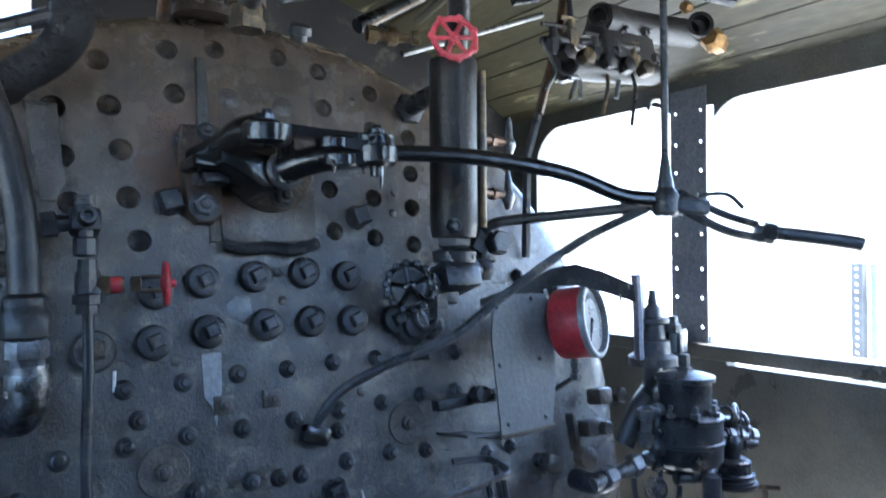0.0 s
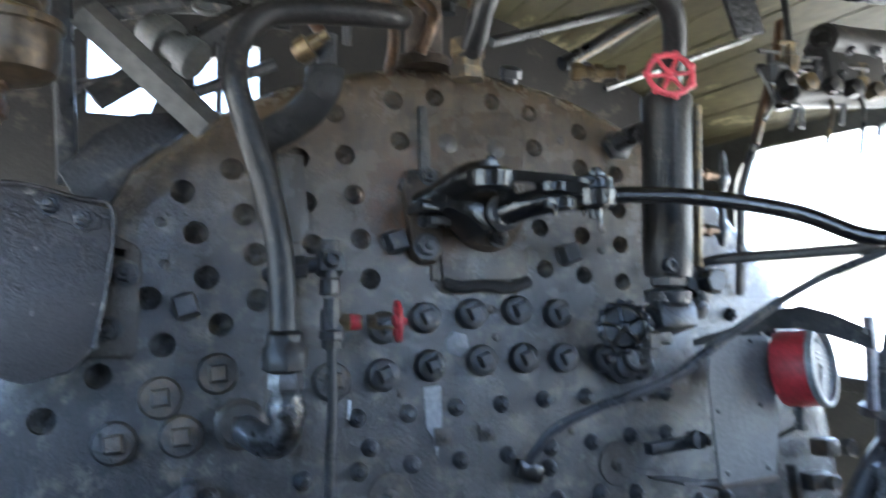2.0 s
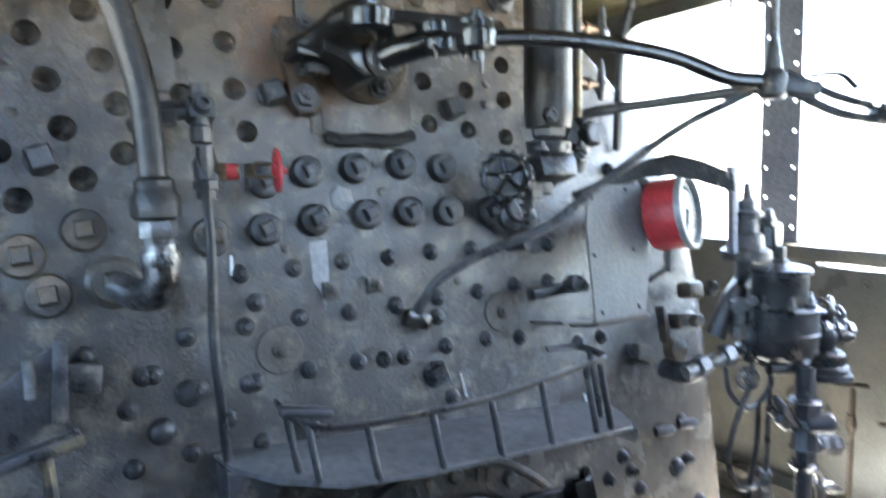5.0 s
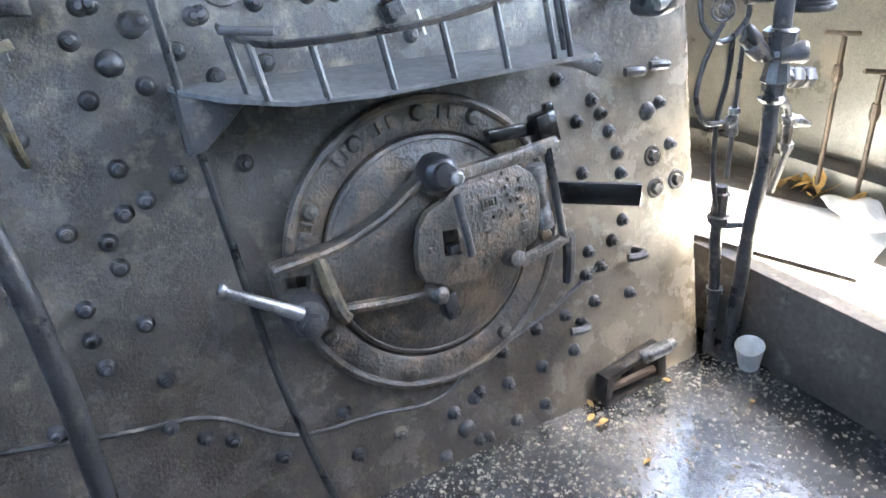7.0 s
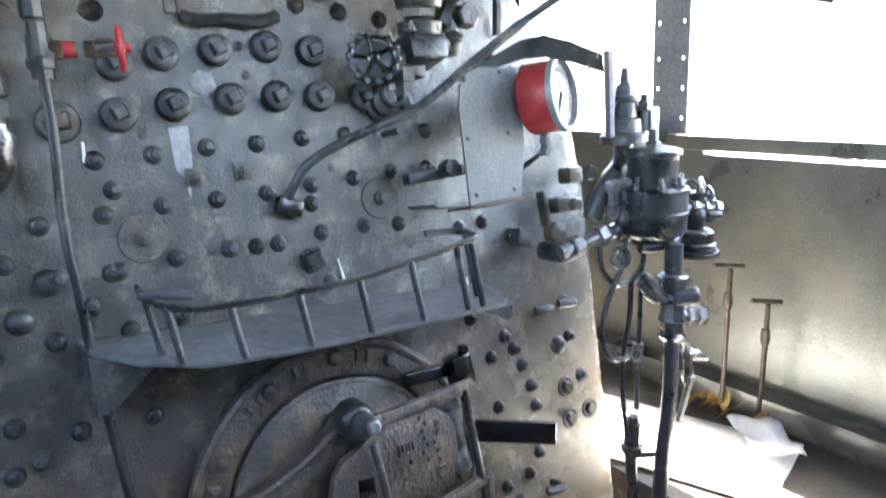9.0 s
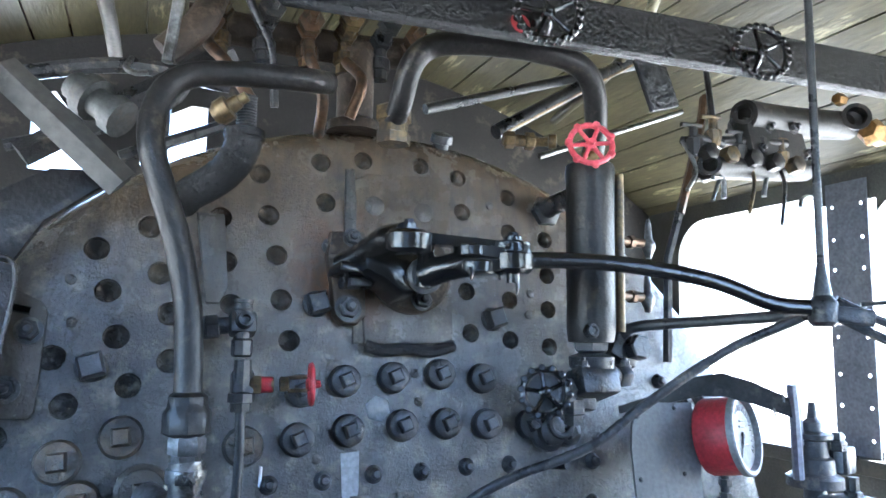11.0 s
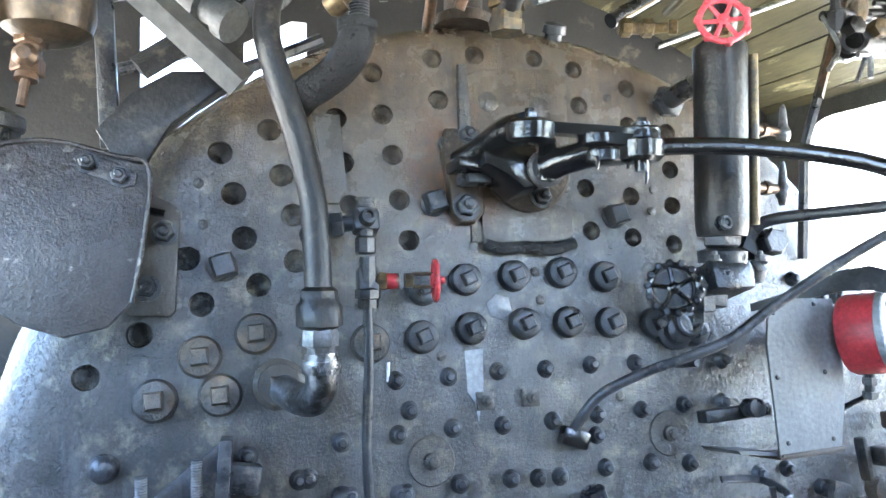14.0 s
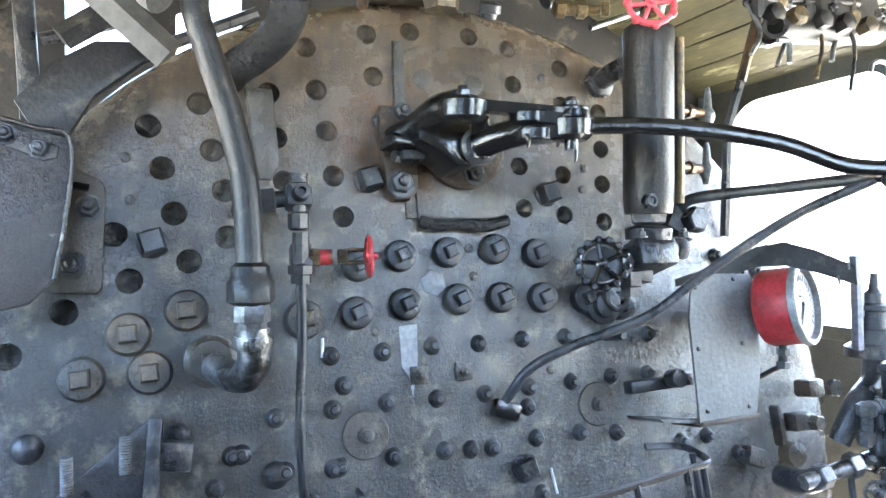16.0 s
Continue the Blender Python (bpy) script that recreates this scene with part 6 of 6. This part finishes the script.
part("nozzle", tube(bm_(), [(-0.30, 0.1, 2.22), (-0.325, 0.1, 2.15), (-0.35, 0.1, 2.12)], (0.016, 0.01), 8), STEEL, jb)

# ---- things by the side window, in the cab's frame ----
UPZ = (0, 0, 1)
lub = thing("lubricator_pump", (1.03, -0.05, 0.98), "black mechanical lubricator with stepped drum on a pipe stand", "pump", W)
bm = lathe(bm_(), (1.03, -0.03, 0.985), UPZ, [(0, 0.045), (0.015, 0.075), (0.025, 0.083), (0.06, 0.085), (0.062, 0.088), (0.07, 0.088), (0.072, 0.084), (0.115, 0.084), (0.117, 0.087), (0.125, 0.087), (0.13, 0.078)], 36)
part("drum", bm, IRON, lub, "stepped cast drum")
bm = lathe(bm_(), (1.03, -0.03, 1.112), UPZ, [(0, 0.06), (0.045, 0.058), (0.05, 0.06), (0.075, 0.06), (0.078, 0.068), (0.088, 0.068), (0.094, 0.05), (0.1, 0.022)], 30)
lathe(bm, (1.03, -0.03, 1.20), UPZ, [(0, 0.018), (0.02, 0.018), (0.022, 0.012), (0.05, 0.012)], 6)
part("cap", bm, IRON, lub, "flanged top cap")
for i in range(8):
    a = 2 * math.pi * i / 8 + 0.2
    p = (1.03 + 0.07 * math.cos(a), -0.03 + 0.07 * math.sin(a), 1.113)
    part("cap_nut", lathe(bm_(), p, UPZ, [(0, 0.012), (0.012, 0.012), (0.014, 0.007), (0.028, 0.006)], 6), IRON, lub)
bm = lathe(bm_(), (1.05, 0.08, 1.21), UPZ, [(0, 0.06), (0.02, 0.06), (0.03, 0.045), (0.06, 0.042), (0.065, 0.032), (0.10, 0.030), (0.105, 0.042), (0.115, 0.042), (0.12, 0.024), (0.14, 0.022), (0.15, 0.012), (0.185, 0.008)], 18)
tube(bm, [(1.05, 0.08, 1.22), (1.02, 0.06, 1.16), (0.95, 0.04, 1.12), (0.91, 0.05, 1.04)], 0.024, 12)
part("relay_head", bm, IRON, lub, "upper head with a pointed finial")
part("bottle", lathe(bm_(), (1.11, 0.06, 1.24), UPZ, [(0, 0.02), (0.045, 0.02), (0.05, 0.012), (0.07, 0.010)], 14), GREY, lub, "small pale oil cup")
bm = tube(bm_(), [(0.99, 0.07, 1.23), (0.985, 0.07, 1.36), (0.98, 0.07, 1.435)], 0.012, 8, 1.5)
tube(bm, [(1.01, 0.08, 1.30), (1.005, 0.08, 1.42)], 0.008, 8)
part("side_lever", bm, POST, lub)
bm = lathe(bm_(), (1.16, -0.06, 0.93), UPZ, [(0, 0.06), (0.006, 0.062), (0.012, 0.06), (0.014, 0.045), (0.06, 0.045), (0.066, 0.036)], 20)
fitting(bm, (1.10, -0.05, 1.05), (1.16, -0.06, 1.05), 0.014, (0.2, 0.8))
lathe(bm, (1.16, -0.06, 0.99), UPZ, [(0, 0.02), (0.03, 0.026), (0.05, 0.026), (0.06, 0.018), (0.09, 0.016), (0.1, 0.02)], 10)
torus(bm, (1.14, -0.06, 1.10), (1, 0.3, 0), 0.018, 0.006, 16, 6)
lathe(bm, (1.18, -0.08, 1.03), (1, -0.5, 0), [(0, 0.012), (0.02, 0.014), (0.035, 0.008)], 10)
part("side_pump", bm, IRON, lub, "small side pump with nuts and fittings")
bm = fitting(bm_(), (0.765, 0.005, 0.985), (0.93, -0.01, 1.02), 0.016, (0.28, 0.72), 1.6)
part("feed_arm", bm, STEEL, lub, "worn bare arm with two union nuts")
part("feed_elbow", tube(bm_(), [(0.788, 0.085, 0.974), (0.788, 0.035, 0.976), (0.796, 0.010, 0.984), (0.822, 0.003, 0.997)], 0.024, 14), IRON, lub, "black elbow at the boiler plate")
bm = fitting(bm_(), (0.90, -0.01, 1.02), (1.0, -0.02, 0.99), 0.014, (0.4, 0.85), 1.5)
lathe(bm, (0.945, -0.02, 1.03), UPZ, [(0, 0.02), (0.02, 0.022), (0.03, 0.016), (0.05, 0.018), (0.06, 0.01), (0.085, 0.008)], 10)
tube(bm, [(0.97, -0.05, 0.975), (1.05, -0.07, 0.975), (1.10, -0.06, 1.0)], 0.014, 10)
part("oil_fitting", bm, IRON, lub)
bm = tube(bm_(), [(1.03, -0.10, 0.985), (1.032, -0.10, 0.90)], 0.021, 14)
lathe(bm, (1.032, -0.10, 0.845), UPZ, [(0, 0.028), (0.008, 0.036), (0.02, 0.03), (0.04, 0.036), (0.06, 0.038), (0.066, 0.03)], 8)
lathe(bm, (1.02, -0.115, 0.855), (0.6, -0.5, 0.1), [(0, 0.02), (0.03, 0.022), (0.045, 0.026), (0.055, 0.022)], 12)
lathe(bm, (1.0, -0.10, 0.85), (-0.6, 0.1, 0.75), [(0, 0.015), (0.05, 0.011), (0.055, 0.014), (0.085, 0.010), (0.10, 0.006)], 10)
lathe(bm, (1.033, -0.10, 0.745), UPZ, [(0, 0.026), (0.01, 0.034), (0.018, 0.026), (0.045, 0.026), (0.05, 0.034), (0.06, 0.03), (0.1, 0.024)], 8)
tube(bm, [(1.033, -0.10, 0.75), (1.035, -0.10, 0.60), (1.03, -0.09, 0.45), (1.045, -0.07, 0.28), (1.06, -0.05, 0.12), (1.065, -0.045, 0.03)], 0.019, 14)
lathe(bm, (1.065, -0.045, 0.0), UPZ, [(0, 0.04), (0.012, 0.04), (0.016, 0.026), (0.03, 0.022)], 16)
part("stand_pipe", bm, IRON, lub, "pipe stand with unions and a tee")
for i, pts in enumerate((
        [(0.955, -0.02, 0.99), (0.93, -0.03, 0.93), (0.905, -0.035, 0.90), (0.88, -0.03, 0.84), (0.868, -0.03, 0.77), (0.895, -0.035, 0.71), (0.95, -0.04, 0.70)],
        [(0.875, -0.01, 0.985), (0.878, -0.02, 0.93), (0.92, -0.03, 0.888), (0.97, -0.03, 0.895), (1.0, -0.035, 0.935), (0.995, -0.03, 0.98)],
        [(0.965, -0.03, 0.90), (0.955, -0.035, 0.80), (0.935, -0.035, 0.70), (0.945, -0.035, 0.55), (0.99, -0.035, 0.40)],
        [(0.995, -0.035, 0.93), (0.992, -0.035, 0.78), (0.99, -0.035, 0.70), (0.99, -0.035, 0.55)],
        [(1.08, -0.08, 0.72), (1.09, -0.06, 0.64), (1.075, -0.05, 0.50)])):
    part("oil_pipe", tube(bm_(), pts, 0.0065, 8), IRON, lub)
bm = lathe(bm_(), (0.965, -0.035, 0.69), (0.7, 0, 0.3), [(0, 0.012), (0.015, 0.016), (0.03, 0.012)], 8)
lathe(bm, (0.99, -0.035, 0.66), UPZ, [(0, 0.014), (0.012, 0.016), (0.024, 0.011), (0.05, 0.011), (0.054, 0.015), (0.066, 0.013)], 8)
part("pipe_tee", bm, STEEL, lub)
bm = tube(bm_(), [(0.985, -0.03, 0.52), (0.98, -0.03, 0.40), (0.995, -0.03, 0.25), (1.0, -0.03, 0.03)], 0.015, 12)
lathe(bm, (0.983, -0.03, 0.43), UPZ, [(0, 0.026), (0.02, 0.03), (0.024, 0.022), (0.08, 0.022), (0.084, 0.016), (0.1, 0.014)], 8)
lathe(bm, (0.998, -0.03, 0.22), UPZ, [(0, 0.022), (0.016, 0.022)], 12)
tube(bm, [(0.98, -0.03, 0.42), (1.03, -0.08, 0.43)], 0.009, 8)
part("drain_pipe", bm, IRON, lub)
bm = fitting(bm_(), (1.10, -0.10, 0.70), (1.12, -0.09, 0.60), 0.012, (0.1, 0.8))
lathe(bm, (1.105, -0.10, 0.69), (0.8, -0.5, -0.3), [(0, 0.012), (0.02, 0.016), (0.03, 0.012), (0.05, 0.006)], 8)
tube(bm, [(1.05, -0.10, 0.74), (1.09, -0.10, 0.72), (1.115, -0.095, 0.62), (1.10, -0.08, 0.5)], 0.009, 8)
part("drip_cock", bm, STEEL, lub, "pale drip cock")

handwheel("handwheel", (0.925, -0.03, 0.955), (-0.5, -0.8, 0.1), 0.024, IRON, lub, "small dark handwheel", 5, 0.004)
bm = lathe(bm_(), (0.925, -0.005, 1.045), UPZ, [(0, 0.014), (0.012, 0.02), (0.03, 0.02), (0.034, 0.014), (0.06, 0.013), (0.064, 0.02), (0.085, 0.021), (0.09, 0.012)], 8)
fitting(bm, (0.925, -0.005, 1.12), (0.975, -0.01, 1.125), 0.012, (0.2, 0.7))
part("feed_union", bm, STEEL, lub, "bright worn unions beside the drum")
for at, axis, R in (((1.165, -0.07, 1.105), (0.4, -0.9, 0.2), 0.016), ((1.19, -0.075, 1.085), (0.8, -0.4, 0.3), 0.014)):
    part("pump_shackle", torus(bm_(), at, axis, R, 0.006, 16, 8), STEEL, lub, "bright worn shackle")
part("pump_union", fitting(bm_(), (1.14, -0.06, 1.055), (1.215, -0.085, 1.045), 0.011, (0.15, 0.55, 0.95), 1.6), STEEL, lub, "bright small union")
part("pump_union", fitting(bm_(), (1.19, -0.075, 1.01), (1.192, -0.077, 1.085), 0.010, (0.2, 0.7), 1.6), STEEL, lub, "bright small union")
for i in range(2):
    part("cooling_fin", lathe(bm_(), (1.16, -0.06, 0.944 + 0.012 * i), UPZ, [(0, 0.050), (0.002, 0.054), (0.005, 0.054), (0.007, 0.050)], 20), IRON, lub)
bm = block(bm_(), (1.12, 0.07, 1.265), (0.06, 0.05, 0.06), (0, 0, 20), 0.006)
lathe(bm, (1.09, 0.05, 1.29), UPZ, [(0, 0.02), (0.02, 0.02), (0.022, 0.014), (0.04, 0.012)], 6)
part("relay_block", bm, IRON, lub)
bm = fitting(bm_(), (1.035, -0.10, 0.80), (1.12, -0.115, 0.79), 0.020, (0.55, 0.95), 1.25)
lathe(bm, (0.985, -0.09, 0.86), (-0.75, 0.2, 0.6), [(0, 0.020), (0.03, 0.018), (0.034, 0.012), (0.06, 0.010)], 10)
part("tee_branch", bm, IRON, lub, "short branches of the stand pipe")

bk = thing("pipe_bracket", (0.84, -0.02, 1.05), "dark brackets and capped stubs on the plate beside the pump", "bracket")
bm = block(bm_(), (0.835, -0.03, 1.16), (0.016, 0.03, 0.09), (0, -4, 0), 0.01)
block(bm, (0.925, -0.04, 1.235), (0.045, 0.05, 0.04), (0, 0, 0), 0.008)
block(bm, (0.885, -0.04, 1.165), (0.06, 0.045, 0.04), (0, 0, 0), 0.008)
nut(bm, (0.90, -0.065, 1.162), OUT, 0.018, 0.02)
nut(bm, (0.945, -0.08, 1.235), OUT, 0.02, 0.018)
lathe(bm, (0.85, -0.03, 1.10), OUT, [(0, 0.026), (0.03, 0.026), (0.034, 0.014)], 12)
block(bm, (0.765, -0.02, 1.10), (0.05, 0.04, 0.04), (0, 20, 0), 0.008)
part("bracket", bm, DOOR, bk)
for x, z in ((0.89, 0.918), (0.79, 0.467), (0.60, 0.33), (0.815, 0.915)):
    hk = thing("hook_bolt", (x, 0, z), "dark hooked stud on the boiler plate", "stud")
    bm = tube(bm_(), [(x, 0.0, z), (x, -0.04, z), (x - 0.03, -0.05, z + 0.004), (x - 0.055, -0.045, z + 0.006)], 0.011, 8)
    part("hook", bm, IRON, hk)

# rusty casting at the foot of the plate
gr = thing("grate_lug", (0.75, -0.02, 0.0), "dark broken casting at the foot of the boiler plate", "casting", W)
bm = block(bm_(), (0.735, -0.012, 0.010), (0.20, 0.05, 0.020), (0, -2, 4), 0.006)
block(bm, (0.74, -0.006, 0.088), (0.20, 0.04, 0.020), (0, -7, 4), 0.007)
block(bm, (0.648, -0.012, 0.045), (0.028, 0.045, 0.08), (0, 6, 8), 0.008)
block(bm, (0.83, -0.01, 0.052), (0.032, 0.045, 0.09), (0, -5, 0), 0.008)
block(bm, (0.735, -0.002, 0.05), (0.020, 0.03, 0.07), (0, 12, 0), 0.006)
part("casting", bm, PIPE, gr)
bm = lathe(bm_(), (0.765, -0.022, 0.095), (0.9, -0.15, 0.22), [(0, 0.016), (0.01, 0.02), (0.08, 0.02), (0.085, 0.014), (0.10, 0.012)], 12)
part("pin", bm, STEEL, gr, "worn pale pin end")
part("lever_stub", tube(bm_(), [(0.66, -0.02, 0.04), (0.70, -0.035, 0.055), (0.79, -0.04, 0.062)], 0.011, 8), RUST, gr)

cup = thing("paper_cup", (1.06, -0.085, 0.0), "white paper cup tipped on the floor against the ledge", "cup", W)
cd = Vector((-0.22, -0.1, 0.95)).normalized()
bm = lathe(bm_(), (1.068, -0.115, 0.006), cd, [(0.001, 0.0), (0.0, 0.027), (0.074, 0.037), (0.076, 0.039), (0.079, 0.038), (0.077, 0.0355), (0.004, 0.025), (0.003, 0.0)], 32)
part("cup_body", bm, PAPER, cup)

# papers, leaves and uprights on the side deck
random.seed(21)
for i, (x, y, w, l, turn) in enumerate(((1.33, 0.14, 0.40, 0.70, 18), (1.53, -0.06, 0.14, 0.24, -35))):
    bm = bm_()
    nx, ny = 10, 14
    grid = []
    for a in range(nx + 1):
        for b in range(ny + 1):
            u, v = a / nx - 0.5, b / ny - 0.5
            q = noise.noise(Vector((u * 3 + i * 5, v * 3, 0.3)))
            grid.append(bm.verts.new((u * w, v * l, (0.01 + 0.008 * max(q, -0.6)) * (1 + 2.5 * i))))
    for a in range(nx):
        for b in range(ny):
            k = a * (ny + 1) + b
            bm.faces.new((grid[k], grid[k + ny + 1], grid[k + ny + 2], grid[k + 1]))
    sh = single("paper_sheet", bm, PAPER, "crumpled white sheet of paper lying on the ledge", "paper", group="papers on the ledge")
    sh.matrix_basis = pose(x, y, 0.272 + 0.012 * i, 0, 0, turn)
    sol = sh.modifiers.new("thick", "SOLIDIFY")
    sol.thickness = 0.001
leaf = bm_()
for s in (-1, 1):
    p = [(0, 0, 0.0), (0.03, 0.018 * s, 0.012), (0.06, 0.02 * s, 0.008), (0.095, 0, 0.014)]
    leaf.faces.new([leaf.verts.new(q) for q in p])
bmesh.ops.remove_doubles(leaf, verts=leaf.verts, dist=0.0005)
leaf_me = mesh_of("leaf", leaf, LEAF)
for i in range(16):
    ob = new("dead_leaf", leaf_me)
    ob.matrix_basis = pose(random.uniform(1.56, 1.65), random.uniform(0.02, 0.30), 0.275 + random.uniform(0, 0.02), random.uniform(-30, 30), random.uniform(-40, 10), random.uniform(0, 360)) @ Matrix.Scale(random.uniform(0.6, 1.1), 4)
    tagged(ob, "curled brown dead leaf lying on the ledge", "leaf", "leaves on the ledge")
for x, y, h in ((1.62, 0.15, 0.78), (1.66, 0.04, 0.68)):
    up = thing("pull_rod", (x, y, 0.27), "thin rusty upright rod with a cross bar beside the wall", "rod", W, "uprights by the wall")
    part("rod", tube(bm_(), [(x, y, 0.27), (x + 0.01, y, h - 0.01)], 0.008, 8), RUST, up)
    bm = tube(bm_(), [(x - 0.05, y + 0.02, h + 0.01), (x + 0.01, y, h), (x + 0.05, y - 0.02, h - 0.005)], 0.007, 8)
    part("cross_bar", bm, RUST, up)
    part("collar", lathe(bm_(), (x + 0.005, y, h - 0.14), UPZ, [(0, 0.012), (0.02, 0.016), (0.05, 0.012)], 8), RUST, up)

# perforated sign post outside
sp = thing("sign_post", (5.0, 1.53, -1.6), "galvanised perforated steel post standing outside the window", "post", W)
sq = sheet(bm_(), [(4.965, 1.49), (5.035, 1.49), (5.035, 1.57), (4.965, 1.57)], -1.6, 1.40, "z", 0.004)
part("post", sq, ZINC, sp)
part("backing_bar", sheet(bm_(), [(5.04, 1.43), (5.11, 1.40), (5.13, 1.44), (5.06, 1.48)], -1.6, 1.40, "z"), GREEN, sp, "dull green bar beside the perforated post")
# white discs on the post stand for daylight showing through its perforations
for i in range(14):
    part("hole", lathe(bm_(), (4.964, 1.53, 1.36 - 0.055 * i), (-1, 0, 0), [(0, 0.012), (0.002, 0.011)], 12), PAPER, sp)

# grit scattered over the floor
random.seed(8)
verts, faces = [], []
for i in range(4200):
    x, y = random.uniform(0.0, 1.09), -abs(random.gauss(0.0, 0.3)) - 0.0
    s = random.choice((0.0015, 0.002, 0.002, 0.003, 0.003, 0.005)) * random.uniform(0.7, 1.4)
    n0 = len(verts)
    a = random.uniform(0, 6)
    for j in range(5):
        t = a + j * 1.2566
        verts.append((x + s * random.uniform(0.6, 1.3) * math.cos(t), y + s * random.uniform(0.6, 1.3) * math.sin(t), 0.0005))
    verts.append((x, y, 0.001 + s * 0.5))
    for j in range(5):
        faces.append((n0 + j, n0 + (j + 1) % 5, n0 + 5))
me = bpy.data.meshes.new("floor_grit")
me.from_pydata(verts, [], faces)
me.materials.append(material("grit", (0.07, 0.06, 0.05), (0.32, 0.28, 0.22), 40, 0.8, 0, 0.3, 90))
tagged(new("floor_grit", me), "pale grit and ash crumbs scattered over the floor", "grit", kind="stuff")
for i in range(9):
    ob = new("floor_leaf", leaf_me)
    ob.matrix_basis = pose(random.uniform(0.5, 1.05), random.uniform(-0.3, -0.01), 0.004, random.uniform(-20, 20), random.uniform(-20, 10), random.uniform(0, 360)) @ Matrix.Scale(random.uniform(0.25, 0.45), 4)
    tagged(ob, "small yellow leaf scrap lying on the floor", "leaf", "leaf scraps on the floor")

# slanting pipe low on the far side
lp = thing("slant_pipe", (-0.5, -0.1, 0.2), "thick dark pipe slanting down before the plate", "pipe")
part("pipe", tube(bm_(), [(-0.53, -0.16, 0.98), (-0.508, -0.16, 0.82), (-0.498, -0.16, 0.65), (-0.496, -0.16, 0.42), (-0.495, -0.16, 0.10)], 0.02, 12), IRON, lp)
